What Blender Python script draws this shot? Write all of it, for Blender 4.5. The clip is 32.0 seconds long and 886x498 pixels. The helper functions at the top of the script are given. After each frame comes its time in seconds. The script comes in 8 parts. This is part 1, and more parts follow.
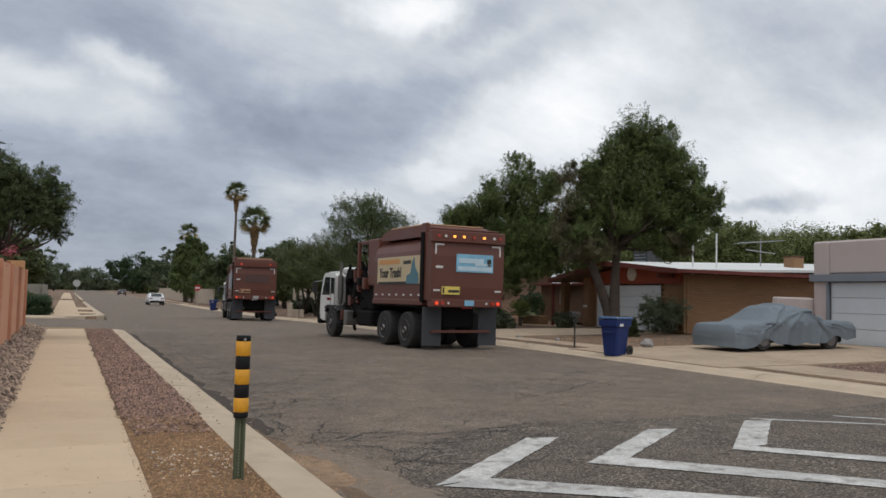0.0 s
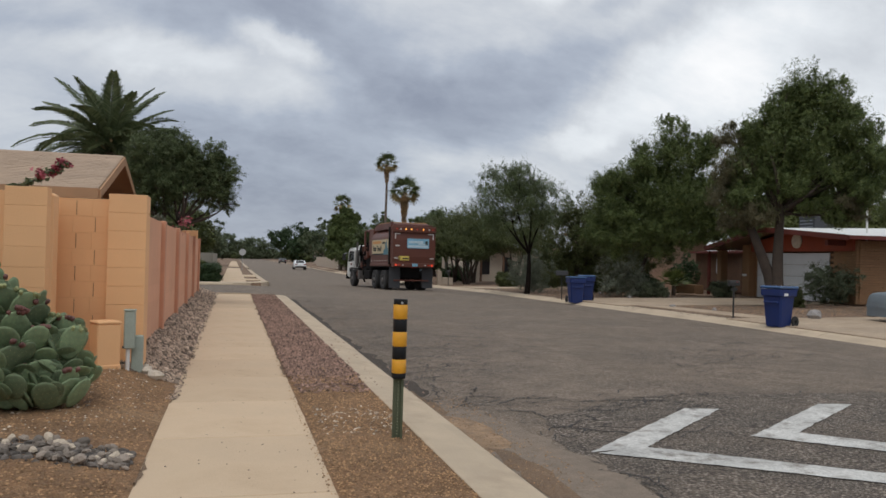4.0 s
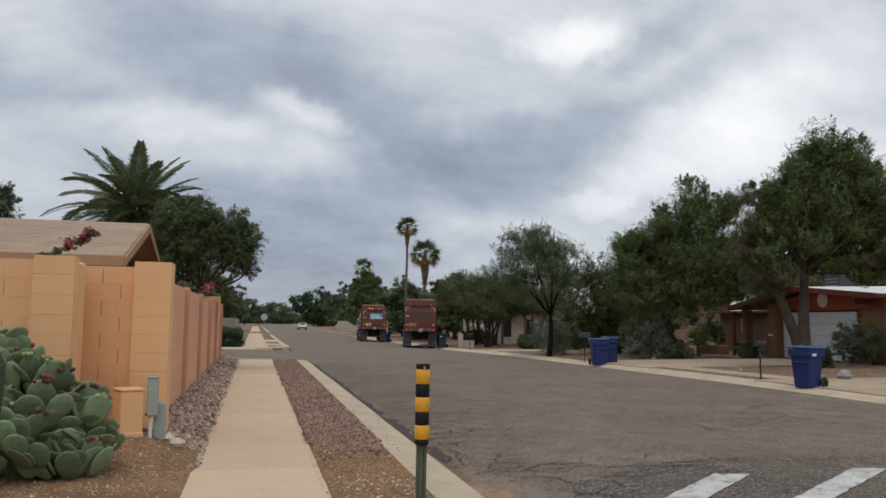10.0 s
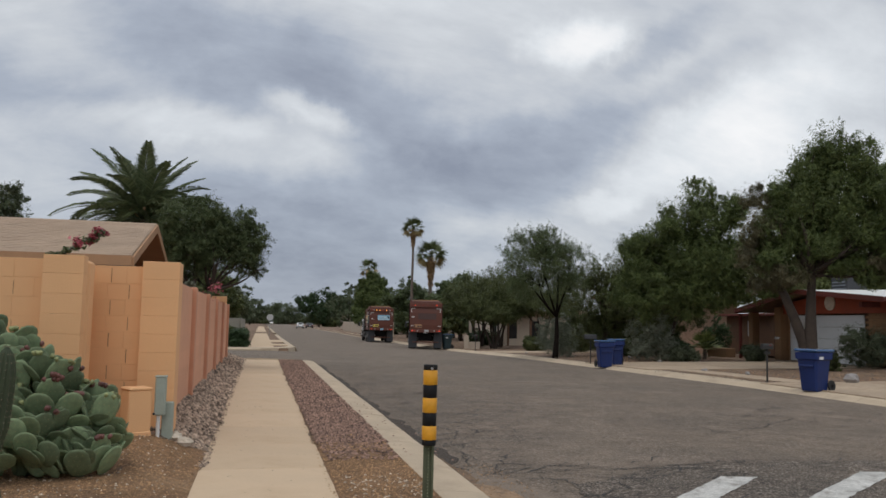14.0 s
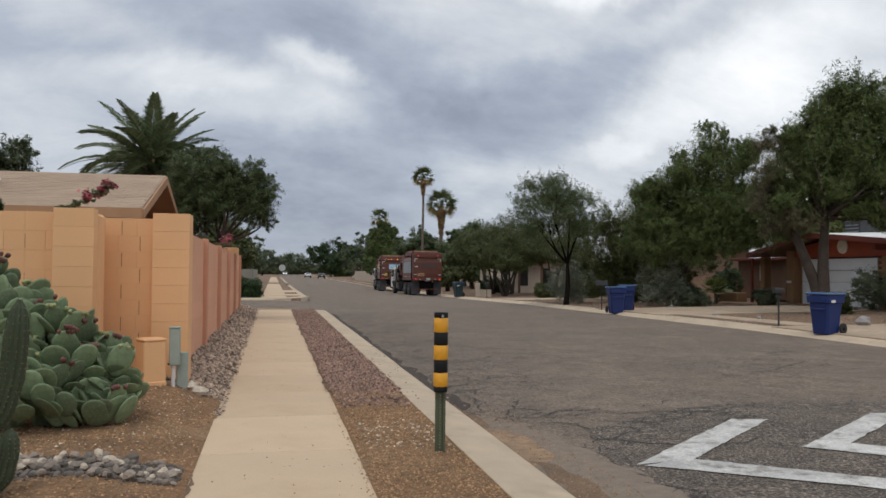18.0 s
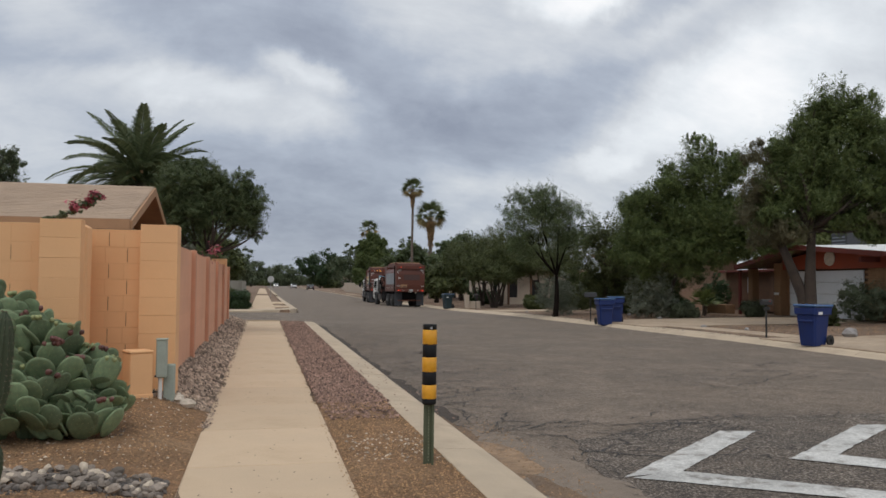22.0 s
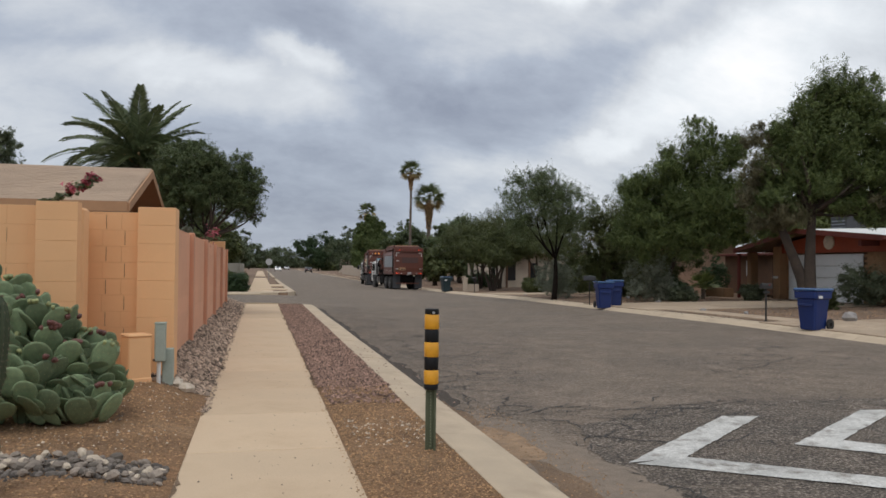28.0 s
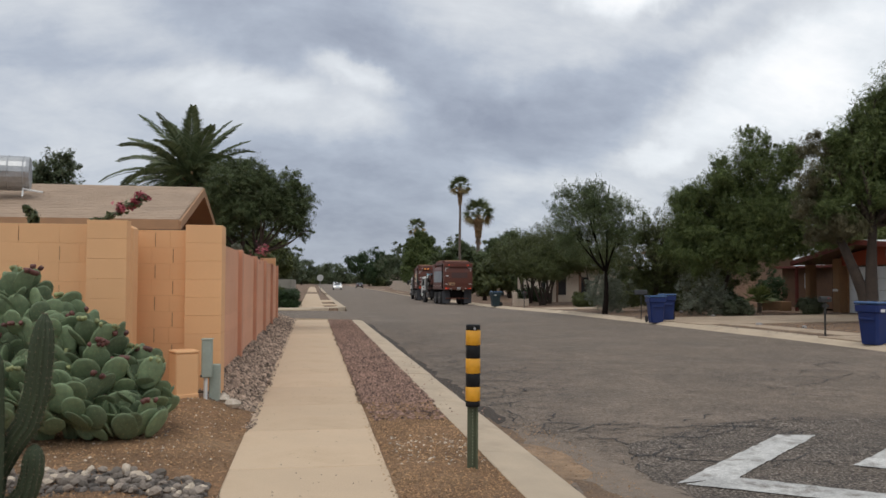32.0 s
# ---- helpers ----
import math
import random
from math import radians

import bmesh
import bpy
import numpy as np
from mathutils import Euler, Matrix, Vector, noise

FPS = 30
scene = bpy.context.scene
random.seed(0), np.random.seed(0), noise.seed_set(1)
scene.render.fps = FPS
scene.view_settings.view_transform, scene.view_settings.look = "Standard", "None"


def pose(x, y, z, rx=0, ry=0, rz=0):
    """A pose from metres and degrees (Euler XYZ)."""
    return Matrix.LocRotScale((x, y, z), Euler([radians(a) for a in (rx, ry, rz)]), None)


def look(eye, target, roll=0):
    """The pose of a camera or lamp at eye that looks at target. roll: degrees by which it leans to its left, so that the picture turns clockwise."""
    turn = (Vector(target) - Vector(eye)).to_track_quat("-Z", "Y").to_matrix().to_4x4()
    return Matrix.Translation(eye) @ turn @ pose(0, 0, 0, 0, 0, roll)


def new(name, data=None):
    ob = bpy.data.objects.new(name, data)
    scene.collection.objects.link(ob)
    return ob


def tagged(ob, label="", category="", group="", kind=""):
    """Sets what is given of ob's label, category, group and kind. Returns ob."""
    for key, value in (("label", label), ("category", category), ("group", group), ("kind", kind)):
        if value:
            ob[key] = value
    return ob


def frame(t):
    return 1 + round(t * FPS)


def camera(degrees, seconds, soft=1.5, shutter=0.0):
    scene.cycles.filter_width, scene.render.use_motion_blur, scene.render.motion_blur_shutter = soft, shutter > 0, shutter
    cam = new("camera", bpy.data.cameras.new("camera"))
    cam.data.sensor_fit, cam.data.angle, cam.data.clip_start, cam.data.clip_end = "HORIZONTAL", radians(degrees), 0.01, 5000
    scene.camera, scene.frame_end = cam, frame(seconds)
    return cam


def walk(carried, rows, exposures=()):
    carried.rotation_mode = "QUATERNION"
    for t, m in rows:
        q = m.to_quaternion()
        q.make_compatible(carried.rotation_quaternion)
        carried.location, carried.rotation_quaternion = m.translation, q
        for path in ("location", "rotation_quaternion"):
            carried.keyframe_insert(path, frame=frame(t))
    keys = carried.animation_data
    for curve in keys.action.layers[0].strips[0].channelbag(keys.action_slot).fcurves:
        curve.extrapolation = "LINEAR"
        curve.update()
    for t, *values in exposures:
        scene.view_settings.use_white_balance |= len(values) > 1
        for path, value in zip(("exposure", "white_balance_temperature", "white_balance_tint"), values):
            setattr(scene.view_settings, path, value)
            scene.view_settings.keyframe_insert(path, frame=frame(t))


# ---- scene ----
cam = camera(57.8, 32.0, soft=1.6)
# seconds, eye, yaw, pitch, roll
PATH = [
    (0.0, 0.043, -0.069, 1.502, -25.09, 3.32, -1.38),
    (0.5, 0.042, -0.063, 1.502, -25.52, 3.31, -1.79),
    (1.0, 0.035, -0.056, 1.501, -25.06, 3.61, -2.05),
    (1.5, 0.020, -0.039, 1.497, -22.96, 3.45, -1.93),
    (2.0, -0.002, -0.027, 1.495, -18.29, 3.21, -1.69),
    (2.5, -0.009, -0.018, 1.491, -15.05, 1.80, -1.01),
    (3.0, -0.004, -0.018, 1.482, -14.43, 0.90, -1.39),
    (3.5, 0.007, -0.017, 1.474, -14.80, 0.56, -1.30),
    (5.5, -0.003, -0.022, 1.461, -13.52, 2.40, -2.04),
    (6.0, -0.004, -0.019, 1.468, -13.08, 2.32, -1.48),
    (6.5, -0.004, -0.025, 1.471, -12.04, 3.22, -0.67),
    (7.0, -0.004, -0.026, 1.477, -12.75, 3.56, -0.49),
    (7.5, 0.000, -0.020, 1.477, -13.68, 3.82, -0.90),
    (8.0, -0.002, -0.013, 1.475, -12.79, 3.02, -1.08),
    (8.5, -0.007, -0.020, 1.481, -12.70, 4.79, -1.20),
    (9.0, -0.009, -0.028, 1.481, -12.73, 6.01, -1.53),
    (9.5, -0.009, -0.035, 1.483, -12.41, 5.85, -0.59),
    (10.0, -0.007, -0.041, 1.478, -13.12, 5.28, -0.83),
    (10.5, -0.008, -0.044, 1.477, -12.98, 5.42, 0.13),
    (11.0, -0.010, -0.044, 1.481, -13.37, 5.46, -0.30),
    (11.5, -0.012, -0.046, 1.483, -13.63, 6.45, -0.53),
    (12.0, -0.018, -0.051, 1.484, -12.75, 7.03, -0.90),
    (12.5, -0.022, -0.054, 1.480, -13.03, 6.26, -1.86),
    (13.0, -0.024, -0.055, 1.478, -13.01, 6.52, -1.76),
    (13.5, -0.023, -0.052, 1.473, -13.14, 6.63, -1.57),
    (14.0, -0.029, -0.048, 1.476, -12.74, 5.36, -1.14),
    (14.5, -0.022, -0.044, 1.472, -11.37, 4.72, -1.15),
    (15.0, -0.023, -0.034, 1.473, -10.77, 0.50, -0.89),
    (15.5, -0.016, -0.029, 1.473, -10.60, 0.07, -0.20),
    (17.5, -0.010, -0.013, 1.464, -11.80, 1.08, -1.33),
    (18.0, -0.010, -0.017, 1.472, -11.93, 1.68, -0.40),
    (18.5, -0.007, -0.021, 1.472, -11.94, 2.10, 0.07),
    (19.0, -0.006, -0.022, 1.469, -12.68, 1.42, -0.20),
    (19.5, -0.004, -0.030, 1.472, -12.14, 3.08, 0.91),
    (20.0, -0.001, -0.029, 1.474, -12.21, 3.02, -0.13),
    (20.5, 0.009, -0.022, 1.474, -12.67, 2.36, -0.24),
    (21.0, 0.007, -0.018, 1.475, -12.88, 2.50, -0.21),
    (21.5, -0.001, -0.018, 1.473, -12.37, 2.11, -0.70),
    (22.0, -0.005, -0.018, 1.474, -12.69, 2.51, -0.45),
    (22.5, 0.003, -0.014, 1.467, -13.62, 1.90, -0.95),
    (23.0, 0.001, -0.008, 1.466, -14.06, 1.20, -1.35),
    (23.5, -0.003, -0.009, 1.467, -13.81, 1.84, -1.01),
    (24.0, -0.007, -0.008, 1.474, -14.03, 2.27, -1.81),
    (24.5, -0.016, -0.003, 1.479, -13.10, 3.02, -0.92),
    (26.5, -0.016, 0.019, 1.479, -13.28, 3.21, -0.83),
    (27.0, -0.012, 0.048, 1.484, -13.17, 2.69, 0.19),
    (27.5, -0.014, 0.071, 1.487, -12.88, 1.97, -0.26),
    (28.0, -0.020, 0.083, 1.485, -12.84, 1.28, -0.55),
    (28.5, -0.022, 0.105, 1.487, -12.93, 1.95, -0.05),
    (29.0, -0.002, 0.137, 1.487, -12.68, 1.88, -0.06),
    (29.5, 0.014, 0.155, 1.484, -11.87, 1.23, -0.12),
    (30.0, 0.019, 0.150, 1.491, -10.55, 2.08, 1.19),
    (30.5, 0.032, 0.144, 1.487, -9.80, 1.41, 0.25),
    (31.0, 0.052, 0.142, 1.484, -9.76, 0.97, -0.11),
    (31.5, 0.070, 0.135, 1.485, -9.50, 1.64, 0.20),
    (32.0, 0.070, 0.130, 1.489, -9.24, 2.32, -0.18),
]
walk(cam, [(t, pose(x, y, z, 90 + p, r, w)) for t, x, y, z, w, p, r in PATH],
     exposures=((0.0, 0.235), (3.0, 0.235), (6.0, 0.22), (9.0, 0.22), (11.0, 0.22), (12.0, 0.08), (13.0, 0.15), (14.0, 0.14), (15.0, 0.31), (18.0, 0.29), (22.0, 0.24), (28.0, 0.3), (32.0, 0.3)))

# ---- light: high overcast, the sun behind thin cloud ----
SUN_EL, SUN_AZ = 62.0, 200.0


def cloudy_sky():
    w = bpy.data.worlds.new("sky")
    scene.world = w
    w.use_nodes = True
    t = w.node_tree
    t.nodes.clear()
    N, L = t.nodes.new, t.links.new

    def math2(op, a, b, clamp=False):
        m = N("ShaderNodeMath")
        m.operation, m.use_clamp = op, clamp
        for k, v in enumerate((a, b)):
            if isinstance(v, (int, float)):
                m.inputs[k].default_value = v
            else:
                L(v, m.inputs[k])
        return m.outputs[0]

    def stroke(v, az, el, long, wide, slant):
        m = N("ShaderNodeMapping")
        m.vector_type = "TEXTURE"
        m.inputs["Location"].default_value = (az, el, 0)
        m.inputs["Rotation"].default_value = (0, 0, radians(slant))
        m.inputs["Scale"].default_value = (long, wide, 1)
        L(v, m.inputs["Vector"])
        d = N("ShaderNodeVectorMath")
        d.operation = "LENGTH"
        L(m.outputs[0], d.inputs[0])
        r = N("ShaderNodeMapRange")
        r.interpolation_type = "SMOOTHERSTEP"
        r.inputs["From Min"].default_value, r.inputs["From Max"].default_value = 1.25, 0.1
        L(d.outputs["Value"], r.inputs["Value"])
        return r.outputs[0]

    co = N("ShaderNodeTexCoord").outputs["Generated"]
    sep = N("ShaderNodeSeparateXYZ")
    L(co, sep.inputs[0])
    up = math2("ADD", math2("MAXIMUM", sep.outputs[2], 0.0), 0.55)
    flat = N("ShaderNodeCombineXYZ")
    L(math2("DIVIDE", sep.outputs[0], up), flat.inputs[0])
    L(math2("DIVIDE", sep.outputs[1], up), flat.inputs[1])
    mp = N("ShaderNodeMapping")
    mp.inputs["Rotation"].default_value = (0, 0, radians(-30))
    mp.inputs["Scale"].default_value = (1.3, 2.3, 1)
    L(flat.outputs[0], mp.inputs[0])

    # azimuth and height in degrees, stirred so that edges turn wispy
    deg = 180 / math.pi
    sky = N("ShaderNodeCombineXYZ")
    L(math2("MULTIPLY", math2("ARCTAN2", sep.outputs[0], sep.outputs[1]), deg), sky.inputs[0])
    L(math2("MULTIPLY", math2("ARCSINE", sep.outputs[2], 0.0), deg), sky.inputs[1])
    stirred = sky.outputs[0]
    for size, amount, w in ((0.11, 5.0, 2.0), (0.42, 2.2, 5.0)):
        stir = N("ShaderNodeTexNoise")
        stir.noise_dimensions = "4D"
        stir.inputs["W"].default_value = w
        stir.inputs["Scale"].default_value, stir.inputs["Detail"].default_value, stir.inputs["Roughness"].default_value = size, 6, 0.55
        L(sky.outputs[0], stir.inputs["Vector"])
        off = N("ShaderNodeVectorMath")
        off.operation = "MULTIPLY_ADD"
        L(stir.outputs["Color"], off.inputs[0])
        off.inputs[1].default_value = (amount * 1.6, amount, 0)
        off.inputs[2].default_value = (-amount * 0.8, -amount * 0.5, 0)
        warp = N("ShaderNodeVectorMath")
        warp.operation = "ADD"
        L(stirred, warp.inputs[0])
        L(off.outputs[0], warp.inputs[1])
        stirred = warp.outputs[0]

    def fog(scale, detail, rough, dist, seed):
        n = N("ShaderNodeTexNoise")
        n.noise_dimensions = "4D"
        n.inputs["W"].default_value = seed
        for key, v in (("Scale", scale), ("Detail", detail), ("Roughness", rough), ("Distortion", dist)):
            n.inputs[key].default_value = v
        L(mp.outputs[0], n.inputs["Vector"])
        return n.outputs["Fac"]

    big, mid, fine = fog(0.9, 4, 0.5, 0.5, 3.1), fog(2.0, 8, 0.6, 0.5, 7.7), fog(5.5, 6, 0.6, 0.3, 1.3)
    v = math2("ADD", math2("MULTIPLY", big, 0.35), math2("MULTIPLY", mid, 0.66))
    v = math2("ADD", v, math2("MULTIPLY", fine, 0.34))
    v = math2("SUBTRACT", v, 0.10)
    high = N("ShaderNodeMapRange")
    for key, k in (("From Min", 0.45), ("From Max", 0.95), ("To Min", 0.0), ("To Max", 0.22)):
        high.inputs[key].default_value = k
    L(sep.outputs[2], high.inputs["Value"])
    v = math2("ADD", v, high.outputs[0])
    # the long dark bank ahead, the brighter breaks over and under it
    for az, el, long, wide, slant, k in SKY_STROKES:
        v = math2("ADD", v, math2("MULTIPLY", stroke(stirred, az, el, long, wide, slant), k))
    ramp = N("ShaderNodeValToRGB")
    L(v, ramp.inputs[0])
    e = ramp.color_ramp.elements
    e[0].position, e[0].color = 0.0, (0.177, 0.202, 0.261, 1)
    e[1].position, e[1].color = 1.0, (0.88, 0.88, 0.885, 1)
    for pos, c in ((0.2, (0.246, 0.274, 0.342)), (0.42, (0.37, 0.41, 0.482)), (0.62, (0.548, 0.575, 0.612)), (0.8, (0.70, 0.73, 0.76))):
        el = e.new(pos)
        el.color = (*c, 1)
    clear = N("ShaderNodeTexSky")
    clear.sky_type = "NISHITA"
    clear.sun_disc = False
    clear.sun_elevation, clear.sun_rotation = radians(SUN_EL), radians(SUN_AZ)
    dim = N("ShaderNodeVectorMath")
    dim.operation = "SCALE"
    dim.inputs["Scale"].default_value = 0.10
    L(clear.outputs[0], dim.inputs[0])
    mix = N("ShaderNodeMixRGB")
    mix.inputs[0].default_value = 0.94
    L(dim.outputs[0], mix.inputs[1])
    L(ramp.outputs[0], mix.inputs[2])
    bg = N("ShaderNodeBackground")
    bg.inputs["Strength"].default_value = 1.0
    L(mix.outputs[0], bg.inputs[0])
    L(bg.outputs[0], N("ShaderNodeOutputWorld").inputs[0])


# azimuth, height, half length, half width, slant in degrees; how much lighter
SKY_STROKES = (
    (-4.5, 18.6, 14, 4.6, -16, -0.22), (-17, 14.6, 9, 2.2, 0, -0.12), (8.6, 14.6, 9, 4.6, -28, -0.18), (16, 10.9, 15, 4.0, 9, -0.23),
    (1, 7.6, 13, 4.2, -8, -0.25), (27.5, 19.3, 7, 1.9, 24, -0.17), (30, 16.6, 8, 1.6, 24, -0.08), (3.2, 14.6, 4.4, 1.3, -16, 0.26),
    (-5, 13.6, 8, 1.4, 2, 0.13), (22.0, 19.4, 5.0, 2.4, 5, 0.34), (32, 12.6, 12, 3.8, 24, 0.32), (46, 9, 17, 8.5, 0, 0.22),
    (5, 2.5, 22, 4.5, 0, -0.2), (24, 8.4, 4, 1.2, 5, 0.14), (47, 6.4, 4, 0.8, 3, -0.26), (52, 14.5, 10, 3.5, 20, -0.12),
)
cloudy_sky()
sun = new("sun", bpy.data.lights.new("sun", "SUN"))
sun.data.energy, sun.data.angle, sun.data.color = 0.75, radians(28), (1.0, 0.96, 0.9)
_a = radians(SUN_AZ)
sun.matrix_world = look((math.sin(_a) * 50, math.cos(_a) * 50, 50 * math.tan(radians(SUN_EL))), (0, 0, 0))
EXPOSURE = 0.235
scene.view_settings.exposure = EXPOSURE

# ---- materials ----
def surface(name, rgb, rough=0.8, metal=0.0, vary=0.25, scale=1.2, grain=40.0, bump=0.15, stain=None, random_tint=0.0, island=0.0, coat=0.0, spec=0.5, speck=None, mottle=None):
    m = bpy.data.materials.new(name)
    m.use_nodes = True
    t = m.node_tree
    N, L = t.nodes.new, t.links.new
    b = t.nodes["Principled BSDF"]
    co = N("ShaderNodeTexCoord").outputs["Object"]

    def noise_tex(s, d):
        n = N("ShaderNodeTexNoise")
        n.inputs["Scale"].default_value, n.inputs["Detail"].default_value, n.inputs["Roughness"].default_value = s, d, 0.6
        L(co, n.inputs["Vector"])
        return n.outputs["Fac"]

    def mixed(fac, a, c, mode="MIX"):
        x = N("ShaderNodeMixRGB")
        x.blend_type = mode
        for k, v in enumerate((fac, a, c)):
            if isinstance(v, float):
                x.inputs[k].default_value = v
            elif isinstance(v, tuple):
                x.inputs[k].default_value = (*v, 1)
            else:
                L(v, x.inputs[k])
        return x.outputs[0]

    def spread(f, lo, hi, a=0.3, c=0.7):
        r = N("ShaderNodeMapRange")
        for k, v in (("From Min", a), ("From Max", c), ("To Min", lo), ("To Max", hi)):
            r.inputs[k].default_value = v
        L(f, r.inputs["Value"])
        return r.outputs[0]

    lo, hi = tuple(c * (1 - vary) for c in rgb), tuple(min(1.0, c * (1 + vary)) for c in rgb)
    large, small = noise_tex(scale, 6), noise_tex(grain, 3)
    col = mixed(spread(large, 0.0, 1.0), lo, hi)
    col = mixed(spread(small, 0.0, 1.0), col, mixed(0.5, col, tuple(c * (1 - vary) for c in rgb)))
    if stain:
        srgb, s, amount = stain
        col = mixed(spread(noise_tex(s, 5), 0.0, amount, 0.52, 0.7), col, srgb)
    if speck:
        srgb, s, amount = speck
        fine = noise_tex(s, 2)
        col = mixed(spread(fine, 0.0, amount, 0.5, 0.68), col, srgb)
        col = mixed(spread(fine, amount, 0.0, 0.3, 0.46), col, tuple(c * 0.35 for c in rgb))
    if mottle:
        for s, amount in mottle:
            h = N("ShaderNodeHueSaturation")
            L(spread(noise_tex(s, 3), 1 - amount, 1 + amount, 0.32, 0.68), h.inputs["Value"])
            L(col, h.inputs["Color"])
            col = h.outputs[0]
    if random_tint:
        h = N("ShaderNodeHueSaturation")
        L(spread(N("ShaderNodeObjectInfo").outputs["Random"], 1 - random_tint, 1 + random_tint, 0, 1), h.inputs["Value"])
        L(col, h.inputs["Color"])
        col = h.outputs[0]
    if island:
        h = N("ShaderNodeHueSaturation")
        g = N("ShaderNodeNewGeometry").outputs["Random Per Island"]
        L(spread(g, 1 - island, 1 + island, 0, 1), h.inputs["Value"])
        L(col, h.inputs["Color"])
        col = h.outputs[0]
    L(col, b.inputs["Base Color"])
    L(spread(large, max(0.02, rough - 0.08), min(1.0, rough + 0.08)), b.inputs["Roughness"])
    b.inputs["Metallic"].default_value = metal
    b.inputs["Specular IOR Level"].default_value = spec
    b.inputs["Coat Weight"].default_value = coat
    if bump:
        k = N("ShaderNodeBump")
        k.inputs["Strength"].default_value, k.inputs["Distance"].default_value = bump, 0.02
        L(small, k.inputs["Height"])
        L(k.outputs[0], b.inputs["Normal"])
    return m


def foliage(name, a, c, gloss=0.55, through_light=0.25):
    m = bpy.data.materials.new(name)
    m.use_nodes = True
    t = m.node_tree
    N, L = t.nodes.new, t.links.new
    b = t.nodes["Principled BSDF"]
    x = N("ShaderNodeMixRGB")
    x.inputs[1].default_value, x.inputs[2].default_value = (*a, 1), (*c, 1)
    L(N("ShaderNodeNewGeometry").outputs["Random Per Island"], x.inputs[0])
    n = N("ShaderNodeTexNoise")
    n.inputs["Scale"].default_value, n.inputs["Detail"].default_value = 2.2, 3
    L(N("ShaderNodeTexCoord").outputs["Object"], n.inputs["Vector"])
    h = N("ShaderNodeHueSaturation")
    r = N("ShaderNodeMapRange")
    for k, v in (("From Min", 0.32), ("From Max", 0.68), ("To Min", 0.72), ("To Max", 1.32)):
        r.inputs[k].default_value = v
    L(n.outputs["Fac"], r.inputs["Value"])
    L(r.outputs[0], h.inputs["Value"])
    L(x.outputs[0], h.inputs["Color"])
    L(h.outputs[0], b.inputs["Base Color"])
    b.inputs["Roughness"].default_value = gloss
    b.inputs["Specular IOR Level"].default_value = 0.3
    tr = N("ShaderNodeBsdfTranslucent")
    L(h.outputs[0], tr.inputs[0])
    mx = N("ShaderNodeMixShader")
    mx.inputs[0].default_value = through_light
    L(b.outputs[0], mx.inputs[1])
    L(tr.outputs[0], mx.inputs[2])
    L(mx.outputs[0], t.nodes["Material Output"].inputs[0])
    return m


def lamp_glow(name, rgb, power):
    m = surface(name, rgb, 0.3, vary=0.05, bump=0)
    b = m.node_tree.nodes["Principled BSDF"]
    b.inputs["Emission Color"].default_value = (*rgb, 1)
    b.inputs["Emission Strength"].default_value = power
    return m


asphalt = surface("asphalt", (0.165, 0.126, 0.094), 0.9, vary=0.3, scale=0.45, grain=70, bump=0.9, stain=((0.215, 0.166, 0.126), 0.35, 0.75), speck=((0.33, 0.275, 0.225), 42.0, 0.7), mottle=((13.0, 0.17), (2.2, 0.15)))
asphalt_rough = surface("asphalt_rough", (0.136, 0.106, 0.083), 0.95, vary=0.4, scale=0.9, grain=80, bump=1.3, stain=((0.085, 0.072, 0.061), 0.8, 0.7), speck=((0.38, 0.325, 0.27), 42.0, 1.0), mottle=((16.0, 0.3), (2.0, 0.18)))
asphalt_smooth = surface("asphalt_smooth", (0.205, 0.160, 0.122), 0.9, vary=0.2, scale=0.9, grain=70, bump=0.5, stain=((0.25, 0.185, 0.13), 1.1, 0.8), speck=((0.31, 0.25, 0.2), 90.0, 0.35), mottle=((9.0, 0.12),))
asphalt_dark = surface("asphalt_dark", (0.058, 0.044, 0.033), 0.92, vary=0.4, scale=1.2, grain=70, bump=0.9, stain=((0.10, 0.08, 0.065), 1.5, 0.6), speck=((0.16, 0.13, 0.105), 130.0, 0.5))
wet_dirt = surface("gutter_dirt", (0.185, 0.118, 0.072), 1.0, vary=0.3, scale=1.6, grain=60, bump=0.8, stain=((0.11, 0.088, 0.07), 2.0, 0.8), speck=((0.30, 0.22, 0.15), 80.0, 0.5))
gutter_sand = surface("gutter_sand", (0.31, 0.205, 0.125), 1.0, vary=0.25, scale=2.5, grain=60, bump=0.6, stain=((0.17, 0.12, 0.085), 3.5, 0.9), mottle=((8.0, 0.2),))
dark_stone = surface("dark_stone", (0.13, 0.11, 0.095), 0.95, vary=0.3, scale=9, grain=90, bump=0.4, island=0.6)
tar = surface("tar", (0.05, 0.045, 0.042), 0.85, vary=0.3, scale=2, bump=0.3)
paint_white = surface("road_paint", (0.52, 0.51, 0.485), 0.8, vary=0.2, scale=3.0, grain=34, bump=0.5, stain=((0.17, 0.145, 0.122), 4.5, 0.95), speck=((0.60, 0.59, 0.56), 60.0, 0.45), mottle=((1.1, 0.22), (22.0, 0.16)))
concrete = surface("concrete", (0.575, 0.432, 0.295), 0.92, vary=0.1, scale=0.9, grain=60, bump=0.25, stain=((0.41, 0.295, 0.19), 0.9, 0.55), speck=((0.58, 0.46, 0.33), 120.0, 0.25), random_tint=0.05)
drive_concrete = surface("drive_concrete", (0.41, 0.315, 0.225), 0.92, vary=0.16, scale=0.8, grain=60, bump=0.25, stain=((0.27, 0.19, 0.125), 0.9, 0.7), random_tint=0.06, mottle=((7.0, 0.1),))
